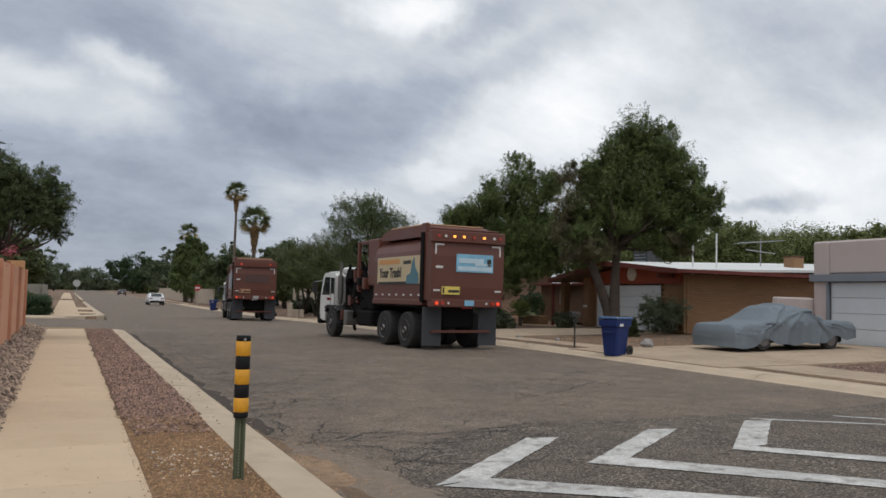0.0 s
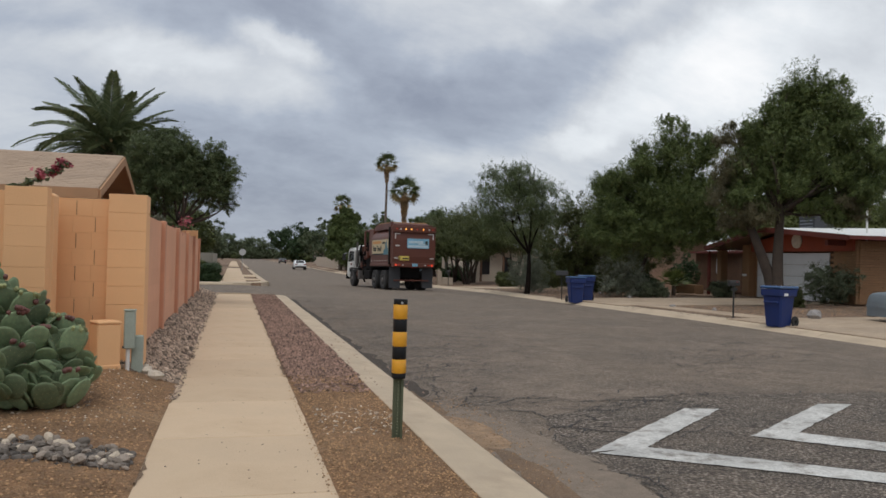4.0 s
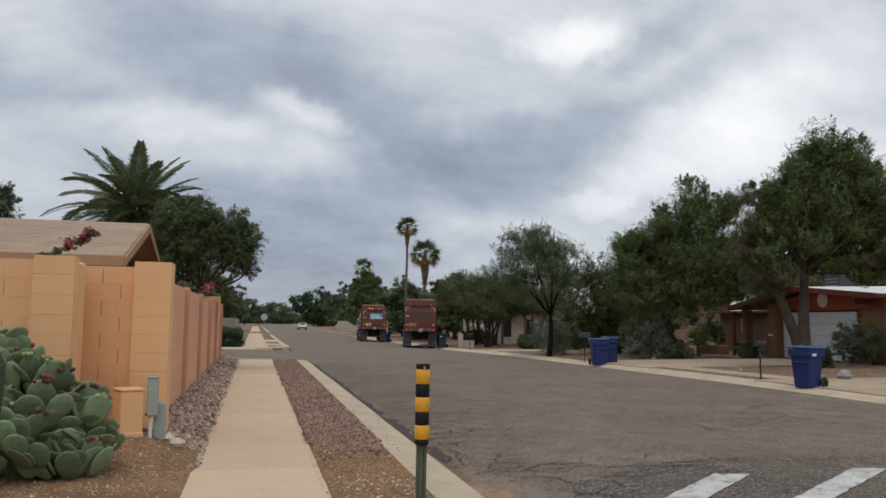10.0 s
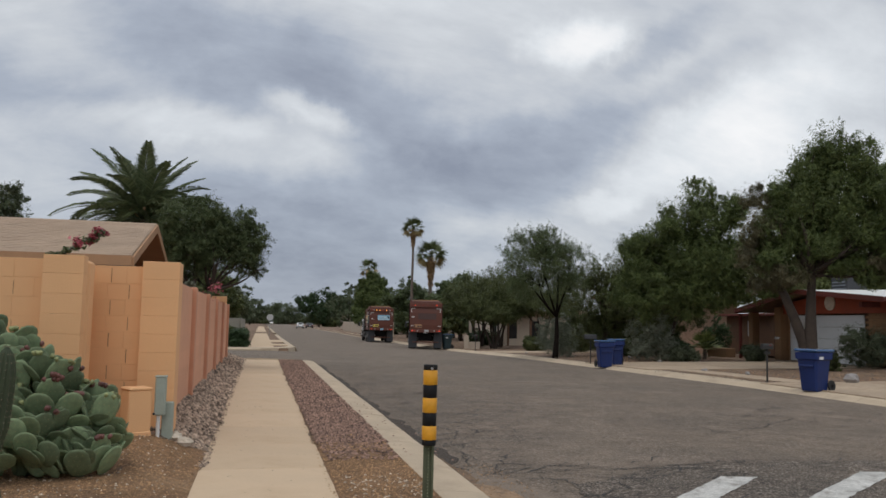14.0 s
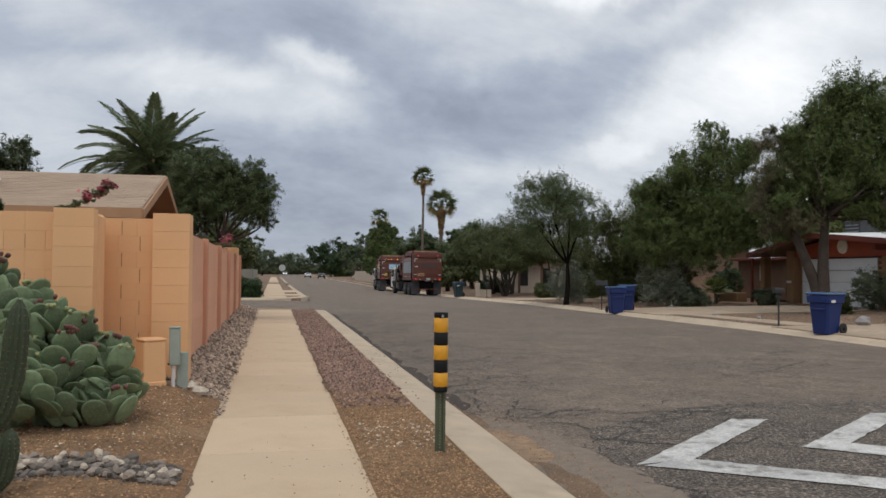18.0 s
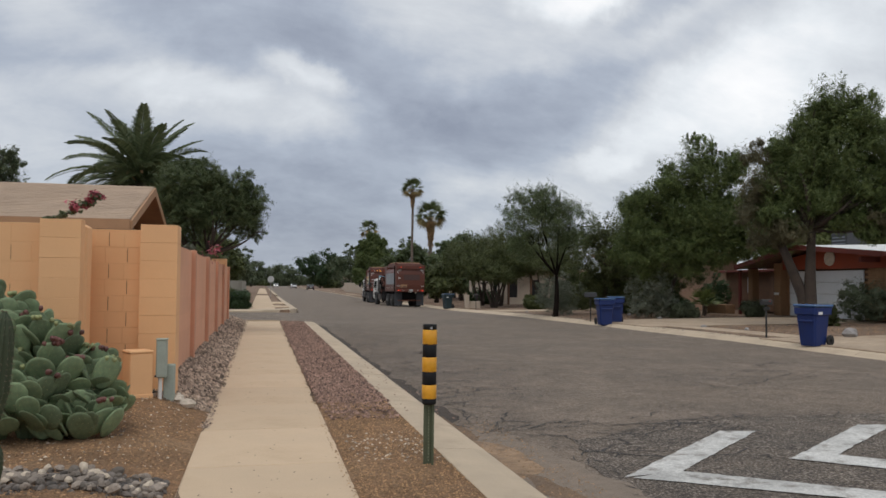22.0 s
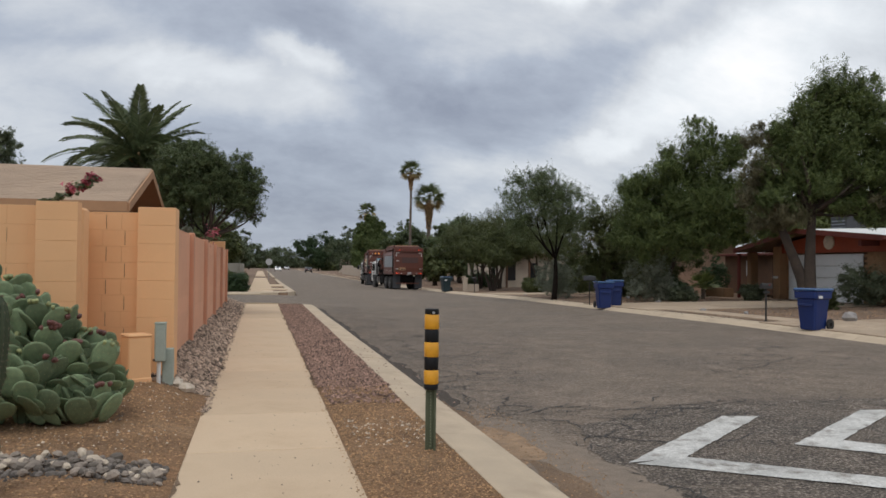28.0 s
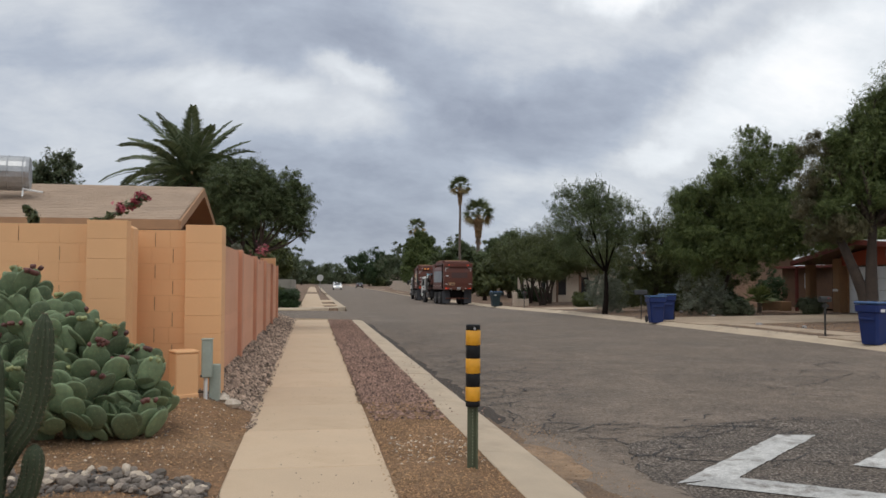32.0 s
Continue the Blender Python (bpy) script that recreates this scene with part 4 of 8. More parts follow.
# river stones in a shallow trench beside the path
RIVER_Y = 5.93
rng = random.Random(4)
stones = thing("river_stones", pose(0, 0, 0), "bed of grey rounded river stones edging the yard", "stones")
shapes = [Shape().rock((0, 0, 0), 1.0, rng, 0.62).mesh("stone", river_stone) for i in range(6)]
light = [Shape().rock((0, 0, 0), 1.0, rng, 0.6).mesh("stone", pale_stone) for i in range(3)]
scatter("gravel_dark", dark_stone, 1500, (-3.6, -0.64, 5.62, 6.2), 0.02, "small dark stones between the river stones", lambda x, y: yard_left(x, y) + 0.006, 31)


def bed_spot():
    x = -0.64 - 2.9 * rng.random()
    return x, RIVER_Y - 0.04 * (x + 0.7) + max(-0.24, min(0.24, rng.gauss(0, 0.15)))


for i in range(298):
    x, y = bed_spot()
    r = rng.uniform(0.022, 0.046) if rng.random() < 0.88 else rng.uniform(0.046, 0.062)
    part("stone", shapes[i % 6] if i % 4 else light[i % 3], river_stone, stones, at=pose(x, y, yard_left(x, y) + 0.026 + r * 0.3, rng.uniform(-25, 25), rng.uniform(-25, 25), rng.uniform(0, 360)) @ Matrix.Diagonal((r, r, r, 1)))
under = Shape()
for i in range(880):
    x, y = bed_spot()
    r = rng.uniform(0.018, 0.04)
    under.rock((x, y, yard_left(x, y) + 0.012 + r * 0.2), r, rng, 0.6)
tagged(part("stone_filling", under, river_bed, stones, "smaller grey stones packed between"), kind="stuff")

# ---- near things ----
def marker_post():
    ob = thing("marker_post", pose(1.34, 6.45, 0.0, -0.5, 0.3, 0), "green perforated steel post with a black and yellow banded sleeve", "post")
    u = [(-0.042, -0.012), (-0.042, 0.012), (-0.018, 0.014), (-0.014, 0.034), (0.014, 0.034), (0.018, 0.014), (0.042, 0.012), (0.042, -0.012), (0.022, -0.010), (0.019, 0.004), (-0.019, 0.004), (-0.022, -0.010)]
    part("upright", Shape().prism(u, -0.25, 0.55, "z"), green_steel, ob)
    hole = Shape().lathe([(0.005, -0.0015), (0.005, 0.0015)], 8, (0.0, 0.0025, 0.0), "y").mesh("perforation", hole_dark)
    for i in range(20):
        part("perforation", hole, hole_dark, ob, at=pose(0, 0, 0.04 + i * 0.025))
    z = 0.495
    for i, h in enumerate((0.045, 0.112, 0.106, 0.118, 0.106, 0.118, 0.045)):
        mat = band_black if i % 2 == 0 else band_yellow
        r = 0.0575 + (0.002 if i % 2 else 0)
        part("band", Shape().lathe([(r - 0.003, z), (r, z + 0.004), (r, z + h - 0.004), (r - 0.003, z + h)], 24), mat, ob, "black band" if i % 2 == 0 else "amber-yellow reflective band", True)
        z += h
    part("bolt", Shape().lathe([(0.011, -0.006), (0.011, 0.0), (0.006, 0.004)], 8, (0.0, -0.06, 1.115), "y"), steel, ob)


marker_post()


def block_run(name, ob, x0, x1, y0, y1, z0, z1, mat, course=0.203, length=0.406, skip=0.5, seed=1):
    """Blocks of one wall panel that faces -y (y0 its face), each a piece, over a dark core."""
    rng = random.Random(seed)
    core = Shape().box(((x0 + x1) / 2, (y0 + y1) / 2 + 0.006, (z0 + z1) / 2 - 0.004), (x1 - x0 - 0.012, y1 - y0 - 0.012, z1 - z0))
    part("joint", core, joint_dark if mat is wall_peach else pink_shaded, ob)
    row, z = 0, z0
    while z < z1 - 0.02:
        h = min(course, z1 - z)
        x = x0 - (length * skip if row % 2 else 0)
        while x < x1 - 0.01:
            a, b = max(x, x0), min(x + length, x1)
            if b - a > 0.02:
                s = Shape().box(((a + b) / 2, (y0 + y1) / 2 + rng.uniform(-0.001, 0.001), z + h / 2), (b - a - 0.001, y1 - y0, h - 0.0016), edge=0.0014)
                part("block", s, mat, ob)
            x += length
        row += 1
        z += course


def front_wall():
    ob = thing("wall_front", pose(0, 0, 0), "peach-painted concrete block yard wall with square pilasters", "wall", kind="structure")
    zb = 0.02
    block_run("panel", ob, -12.4, -2.29, 9.32, 9.52, zb + 0.0, 2.10, wall_peach, 0.208, 0.416, 0.5, 2)
    for x0, x1, y0, y1, top in ((-2.285, -1.882, 9.08, 9.28, 2.13), (-1.40, -0.985, 9.88, 10.29, 2.145)):
        z = zb
        while z < top - 0.01:
            h = min(0.2125, top - z)
            part("pilaster_block", Shape().box(((x0 + x1) / 2, (y0 + y1) / 2, z + h / 2), (x1 - x0, y1 - y0, h - 0.0016), edge=0.002), wall_peach, ob)
            z += 0.2125
    part("return_wall", Shape().box((-2.03, 9.45, (2.09 + zb) / 2), (0.33, 0.31, 2.09 - zb), edge=0.03), wall_peach, ob)
    part("return_wall", Shape().box((-2.08, 9.80, (2.06 + zb) / 2), (0.2, 0.37, 2.06 - zb), edge=0.02), wall_peach, ob)
    block_run("panel", ob, -2.0, -1.405, 9.99, 10.19, 0.001, 2.085, wall_peach, 0.1875, 0.41, 0.5, 3)
    for row in range(1, 11):
        for x in ((-1.96, -1.554) if row % 2 else (-1.757,)):
            part("open_joint", Shape().box((x, 9.99, 0.001 + 0.1875 * row + 0.094), (0.006, 0.006, 0.16)), slot_dark, ob, "dark open upright joint")
    for row in range(1, 10):
        for j in range(4 if row % 2 else 3):
            x = -2.62 - 0.416 * 2 * j - (0.416 if row % 2 else 0.0)
            part("open_joint", Shape().box((x, 9.32, zb + 0.208 * row + 0.1), (0.004, 0.004, 0.15)), slot_dark, ob)


front_wall()


def side_wall():
    ob = thing("wall_side", pose(0, 0, 0), "pink painted block wall with upright pillars darkened for shade", "wall", kind="structure")
    y, x = 10.3, -1.18
    top = 2.0
    panel = 3.42
    for i in range(5):
        a, b = y, min(y + (3.95 if i == 0 else panel), 31.2)
        z, row = -0.02, 0
        while z < top - 0.01:
            h = min(0.25, top - z)
            part("block_course", Shape().box((x - 0.1, (a + b) / 2, z + h / 2), (0.2, b - a, h - 0.0012), edge=0.0012), wall_pink, ob)
            z += 0.25
            row += 1
        part("pillar", Shape().box((x - 0.08, b + 0.1, (top + 0.03) / 2 - 0.02), (0.30, 0.2, top + 0.05), edge=0.012), pink_shaded, ob, "pink pillar, its colour darkened for a shadow line")
        y = b + 0.2
        if y > 31:
            break
    part("end_panel", Shape().box((-3.52, 29.15, 1.1), (4.6, 0.2, 2.4), edge=0.01), wall_peach, ob)


side_wall()


def utility_pieces():
    ob = thing("utility_pillar", pose(-1.33, 9.42, 0.13, 0, 0, 28), "short peach-painted block pillar with a cap, by the wall", "pillar")
    part("shaft", Shape().box((0, 0, 0.27), (0.25, 0.25, 0.58), edge=0.012), wall_peach, ob)
    part("base_course", Shape().box((0, 0, 0.02), (0.265, 0.265, 0.20), edge=0.01), wall_peach, ob)
    part("cap", Shape().box((0, 0, 0.575), (0.262, 0.262, 0.035), edge=0.012), wall_peach, ob)
    ob = thing("cable_pedestal", pose(-1.07, 9.45, 0.15), "grey-green metal cable pedestal on a post", "utility box")
    part("riser", Shape().tube([(-0.025, 0, -0.15), (-0.025, 0, 0.5)], 0.022, 10), label_white, ob, "pale conduit riser")
    part("head", Shape().box((-0.012, 0, 0.47), (0.115, 0.1, 0.42), edge=0.012), box_green, ob)
    part("cap", Shape().box((-0.012, 0, 0.685), (0.125, 0.11, 0.02), edge=0.006), box_green, ob)
    part("meter_box", Shape().box((0.065, 0.08, 0.19), (0.12, 0.10, 0.42), edge=0.01), box_green, ob)
    part("latch", Shape().box((-0.07, -0.04, 0.28), (0.02, 0.04, 0.02)), iron_black, ob)
    part("strap", Shape().box((-0.15, 0.0, 0.10), (0.2, 0.012, 0.012)), iron_black, ob)
    rng = random.Random(9)
    solid("pale_rock", Shape().rock((0, 0, 0), 0.105, rng, 0.55), pale_rock, "pale rough rock lying on the gravel bed", "rock", m=pose(-0.80, 9.42, 0.12))
    solid("pale_rock", Shape().rock((0, 0, 0), 0.085, rng, 0.6), pale_rock, "pale cracked rock leaning on another", "rock", m=pose(-0.90, 9.53, 0.16))
    solid("small_rock", Shape().rock((0, 0, 0), 0.06, rng, 0.6), pale_rock, "small pale rock on the gravel bed", "rock", m=pose(-0.93, 9.75, 0.17), smooth=True)


utility_pieces()


def pad_spots(s):
    for side in (-1, 1):
        for i in range(5):
            for j in range(5):
                x, z = (i - 2) * 0.17 + (0.085 if j % 2 else 0), 0.5 + (j - 2) * 0.17
                if x * x + (z - 0.5) ** 2 < 0.17:
                    s.lathe([(0.013, -0.004), (0.015, 0.0), (0.004, 0.008)], 5, (x, side * (0.078 * math.sqrt(max(0, 1 - 4 * (x * x + (z - 0.5) ** 2))) + 0.004), z), "y")
    for i in range(26):
        a = 2 * math.pi * i / 26
        s.lathe([(0.010, -0.006), (0.012, 0.0), (0.003, 0.01)], 5, (0.5 * math.cos(a) * (0.84 + 0.1 * math.sin(a)), 0, 0.5 + 0.52 * math.sin(a)), "y")
    return s


def pad_mesh(seed):
    rng = random.Random(seed)
    s = Shape()
    n, m = 16, 6
    v, f = [], []
    for i in range(m + 1):
        w = math.pi * i / m
        for j in range(n):
            a = 2 * math.pi * j / n
            rr = 0.5 * (1.0 + 0.06 * math.sin(a)) * math.sin(w)
            x, z = rr * math.cos(a) * (0.84 + 0.10 * math.sin(a)), 0.5 + rr * math.sin(a)
            v.append((x, 0.075 * math.cos(w) + 0.05 * (x * x) * (1 if seed % 2 else -1), z))
    for i in range(m):
        for j in range(n):
            k = (j + 1) % n
            f.append((i * n + j, i * n + k, (i + 1) * n + k, (i + 1) * n + j))
    s.add(v, f)
    body = len(f)
    d = pad_spots(s).mesh("pad", pad_green, True)
    d.materials.append(pad_spot)
    for q in d.polygons:
        q.material_index = 1 if q.index >= body else 0
    return d


def prickly_pear(x, y, blobs, count, seed):
    rng = random.Random(seed)
    zb = yard_left(x, y)
    ob = thing("prickly_pear", pose(x, y, zb), "large grey-green prickly pear cactus with dark red fruit", "cactus")
    pads = [pad_mesh(k) for k in range(3)]
    fruit = Shape().lathe([(0.008, 0), (0.017, 0.012), (0.02, 0.032), (0.015, 0.046), (0.006, 0.046)], 7).mesh("fruit", fruit_red, True)
    bud = Shape().lathe([(0.008, 0), (0.015, 0.012), (0.018, 0.03), (0.013, 0.042), (0.006, 0.042)], 7).mesh("bud", fruit_green, True)
    made = 0
    taken = []
    tries = 0
    while made < count and tries < 60000:
        tries += 1
        bx, by, bz, br, bh = rng.choice(blobs)
        a = rng.uniform(0, 6.28)
        el = rng.uniform(-0.45, 1.5)
        k = rng.uniform(0.45, 1.0)
        d = Vector((math.cos(a) * math.cos(el), math.sin(a) * math.cos(el), math.sin(el)))
        if d.y > 0.45:
            continue
        p = Vector((bx + d.x * br * k, by + d.y * br * k, bz + d.z * bh * k))
        size = rng.uniform(0.18, 0.285)
        p.z = max(p.z, size * 0.42)
        if any((p - q).length < 0.29 * (size + w) * 0.5 for q, w in taken):
            continue
        taken.append((p, size))
        tilt = rng.gauss(0, 16) + 22 * d.x
        out = math.degrees(math.atan2(d.y, d.x)) + 90
        turn = rng.gauss(0.5 * ((out + 180) % 360 - 180), 30)
        lean = rng.gauss(10 + 24 * math.cos(el), 12)
        m = pose(p.x, p.y, p.z) @ Matrix.Rotation(radians(turn), 4, "Z") @ Matrix.Rotation(radians(lean), 4, "X") @ Matrix.Rotation(radians(tilt), 4, "Y") @ pose(0, 0, -size * 0.5)
        q = m @ Matrix.Diagonal((size * rng.uniform(0.88, 1.0), size * rng.uniform(0.8, 1.15), size * rng.uniform(1.05, 1.28), 1))
        pad = part("pad", pads[made % 3], pad_green, ob, at=q)
        top = el > 0.35 and k > 0.85 and rng.random() < 0.4
        if top:
            kind = fruit if (rng.random() < 0.6) else bud
            for i in range(rng.randint(3, 7)):
                u = rng.uniform(-0.36, 0.36)
                c = part("fruit" if kind is fruit else "bud", kind, fruit_red, ob, at=m @ pose(u * size * 0.8, 0, size * (0.98 + 0.12 * math.cos(u * 3)), rng.gauss(0, 12), u * 70, 0))
        made += 1
    for bx, by, bz, br, bh in blobs:
        for i in range(9):
            a = rng.uniform(0, 6.28)
            part("stem", Shape().tube([(bx * 0.6, by * 0.6, 0), (bx + math.cos(a) * br * 0.5, by + math.sin(a) * br * 0.5, bz + bh * 0.6 * rng.random())], [0.07, 0.05], 7), pad_green, ob)


prickly_pear(-2.12, 7.78, ((0.62, -0.1, 0.30, 0.32, 0.36), (0.56, -0.3, 0.12, 0.34, 0.2), (0.25, -0.12, 0.50, 0.38, 0.46), (0.28, -0.38, 0.25, 0.36, 0.3), (-0.12, -0.1, 0.62, 0.36, 0.56), (-0.1, -0.42, 0.3, 0.42, 0.36), (-0.4, 0.0, 0.78, 0.38, 0.6), (-0.55, -0.4, 0.35, 0.45, 0.45), (-0.85, 0.05, 0.72, 0.5, 0.66), (-1.35, 0.1, 0.72, 0.55, 0.66), (-1.85, 0.2, 0.72, 0.55, 0.66), (-1.1, -0.35, 0.4, 0.5, 0.5)), 900, 5)


def column_cactus(name, x, y, rise, label, seed, arms):
    rng = random.Random(seed)
    ob = thing(name, pose(x, y, yard_left(x, y)), label, "cactus")
    for pts, r in arms:
        n = 26
        s = Shape()
        ctr = [Vector(p) for p in pts]
        fine = []
        for a, b in zip(ctr, ctr[1:]):
            for i in range(6):
                fine.append(a.lerp(b, i / 6))
        fine.append(ctr[-1])
        m = len(fine)
        v, f = [], []
        for i, p in enumerate(fine):
            u = i / (m - 1)
            rr = r * (0.9 + 0.1 * math.sin(u * 3)) * (math.sqrt(max(0.0, 1 - ((u - 0.86) / 0.14) ** 2)) if u > 0.86 else 1.0)
            rr = max(rr, 0.01)
            d = (fine[min(i + 1, m - 1)] - fine[max(i - 1, 0)]).normalized()
            e = Vector((1, 0, 0)) - d * d.x
            e.normalize()
            g = d.cross(e)
            for j in range(n):
                a = 2 * math.pi * j / n
                q = rr * (1.0 if j % 2 else 0.84)
                v.append(p + (e * math.cos(a) + g * math.sin(a)) * q)
        for i in range(m - 1):
            for j in range(n):
                k = (j + 1) % n
                f.append((i * n + j, i * n + k, (i + 1) * n + k, (i + 1) * n + j))
        s.add(v, f)
        arm = part("stem", s, column_green, ob, "ribbed green column")
        hair = Shape()
        for i in range(1, m, 1):
            for j in range(1, n, 2):
                p = v[i * n + j]
                d = (p - fine[i]).normalized()
                for q in range(3):
                    w = d + Vector((rng.gauss(0, 0.5), rng.gauss(0, 0.5), rng.gauss(0, 0.5)))
                    t = p + w.normalized() * rng.uniform(0.012, 0.028)
                    o = Vector((0.0012, 0, 0.0012))
                    hair.add([p - o, p + o, t], [(0, 1, 2)])
        tagged(part("spine_fuzz", hair, spine, arm, "pale brown spines"), kind="stuff")


column_cactus("column_cactus", -1.57, 5.25, 0, "green ribbed column cactus with curved arms and pale spines", 3, (
    (((-0.24, 0.05, -0.05), (-0.20, 0.03, 0.24), (-0.10, 0.0, 0.42), (-0.02, 0.0, 0.54), (0.03, 0, 0.72), (0.048, 0, 0.92), (0.066, 0, 1.19)), 0.074),
    (((-0.16, -0.12, -0.05), (-0.16, -0.12, 0.4), (-0.17, -0.12, 1.02)), 0.06),
    (((-0.30, 0.0, -0.03), (-0.18, 0, 0.02), (-0.08, 0, 0.06), (-0.01, 0, 0.14), (0.018, 0, 0.26), (0.026, 0, 0.42)), 0.066)))

# ---- plants ----
def leaf_mesh(name, blobs, n, size, mat, seed, aspect=2.2, sub=0.30, fill=0.55, droop=0.0, per=60, lumps=0, tuft=0.0, spike=0.0, lift=0.3):
    """A crown of many small leaves, in clumps round the blobs (x, y, z, radius, half height)."""
    rng = np.random.default_rng(seed)
    if lumps:
        # break each rounded mass into uneven smaller ones
        rough = []
        for x, y, z, r, h in blobs:
            rough.append((x, y, z, r * 0.9, h * 0.9))
            d = rng.normal(size=(lumps, 3))
            d /= np.linalg.norm(d, axis=1)[:, None]
            for (dx, dy, dz), k, s in zip(d, rng.uniform(0.66, 1.0, lumps), rng.uniform(0.26, 0.5, lumps)):
                rough.append((x + dx * r * k, y + dy * r * k, z + dz * h * k, r * s, h * s * 1.1))
        blobs = rough
    w = np.array([b[3] * b[3] * b[4] for b in blobs]) ** 0.75
    w /= w.sum()
    V = []
    for b, share in zip(blobs, w):
        count = int(n * share)
        if count < 4:
            continue
        clumps = max(3, count // per)
        d = rng.normal(size=(clumps, 3))
        d /= np.linalg.norm(d, axis=1)[:, None]
        r = fill + (0.93 - fill) * rng.random(clumps) ** 0.6
        c = d * r[:, None] * np.array([b[3], b[3], b[4]])
        which = rng.integers(0, clumps, count)
        cs = sub * b[3] * rng.uniform(0.5, 1.25, clumps)
        o = rng.normal(size=(count, 3))
        p = c[which] + o * cs[which][:, None] * np.array([0.55, 0.55, 0.42])
        if spike:
            # clumps drawn out into tapering sprays along their twigs
            axis = d * 0.8 + np.array([0, 0, lift]) + 0.35 * rng.normal(size=(clumps, 3))
            axis /= np.linalg.norm(axis, axis=1)[:, None]
            along = rng.uniform(-0.7, 1.0, count)
            long = cs * spike * rng.uniform(0.6, 1.4, clumps)
            p = c[which] + axis[which] * (along * long[which])[:, None] + o * (cs[which] * (0.42 - 0.26 * along))[:, None]
        p += np.array(b[:3])
        # blades of one clump lie like shingles: they face outwards and up
        out = d[which] * 0.7 + np.array([0, 0, 0.75]) + 0.45 * o
        m = out + 0.75 * rng.normal(size=(count, 3))
        m /= np.linalg.norm(m, axis=1)[:, None]
        u = rng.normal(size=(count, 3)) + np.array([0, 0, -droop]) + tuft * out
        u -= m * (u * m).sum(1)[:, None]
        u /= np.linalg.norm(u, axis=1)[:, None]
        q = np.cross(m, u)
        s = size * rng.uniform(0.6, 1.3, count)[:, None]
        V.append(np.stack([p - u * s * aspect * 0.5 - q * s * 0.5, p - u * s * aspect * 0.2 + q * s * 0.5, p + u * s * aspect * 0.5], 1))
    V = np.concatenate(V).reshape(-1, 3)
    k = len(V) // 3
    d = bpy.data.meshes.new(name)
    d.vertices.add(k * 3)
    d.loops.add(k * 3)
    d.polygons.add(k)
    d.vertices.foreach_set("co", V.ravel())
    d.loops.foreach_set("vertex_index", np.arange(k * 3))
    d.polygons.foreach_set("loop_start", np.arange(k) * 3)
    d.polygons.foreach_set("loop_total", np.full(k, 3))
    d.update(calc_edges=True)
    d.materials.append(mat)
    return d


def bent(a, b, rng, wobble, n=6):
    a, b = Vector(a), Vector(b)
    o = Vector((rng.gauss(0, wobble), rng.gauss(0, wobble), rng.gauss(0, wobble * 0.4)))
    return [a.lerp(b, i / n) + o * math.sin(math.pi * i / n) for i in range(n + 1)]


def tree(name, x, y, z, trunks, blobs, n, size, leaf, label, seed, wood=None, aspect=2.2, droop=0.0, fill=0.55, sub=0.30, radius=0.16, twig=True, category="tree", group="", per=60, lumps=7, tuft=0.0, sprays=None, spike=0.0, lift=0.3):
    """trunks: tops (x, y, z) that rise from the base; limbs go on from them to the blobs."""
    rng = random.Random(seed)
    wood = wood or bark
    ob = thing(name, pose(x, y, z), label, category, group)
    tr, lim = Shape(), Shape()
    for i, top in enumerate(trunks):
        pts = bent((0.12 * i, 0.1 * i, -0.1), top, rng, 0.07 * Vector(top).length / 3)
        tr.tube(pts, [radius * (1.25 - 0.6 * k / 6) for k in range(7)], 10)
    for b in blobs:
        if not trunks:
            break
        t = min(trunks, key=lambda q: (Vector(q) - Vector(b[:3])).length)
        lim.tube(bent(t, b[:3], rng, 0.25), [radius * (0.5 - 0.07 * k) for k in range(7)], 7)
        if twig:
            for k in range(6):
                d = Vector((rng.gauss(0, 1), rng.gauss(0, 1), rng.gauss(0.2, 0.7))).normalized()
                e = Vector(b[:3]) + Vector((d.x * b[3], d.y * b[3], d.z * b[4])) * 0.85
                lim.tube(bent(Vector(t).lerp(Vector(b[:3]), rng.uniform(0.4, 1)), e, rng, 0.12, 4), [radius * 0.17, radius * 0.14, radius * 0.11, radius * 0.08, radius * 0.04], 5)
    if trunks:
        part("trunk", tr, wood, ob, smooth=True)
        part("branchwork", lim, wood, ob, smooth=True)
    tagged(part("crown", leaf_mesh("crown", sprays or blobs, n, size, leaf, seed, aspect, sub, fill, droop, per, lumps, tuft, spike, lift), leaf, ob), kind="stuff")
    return ob


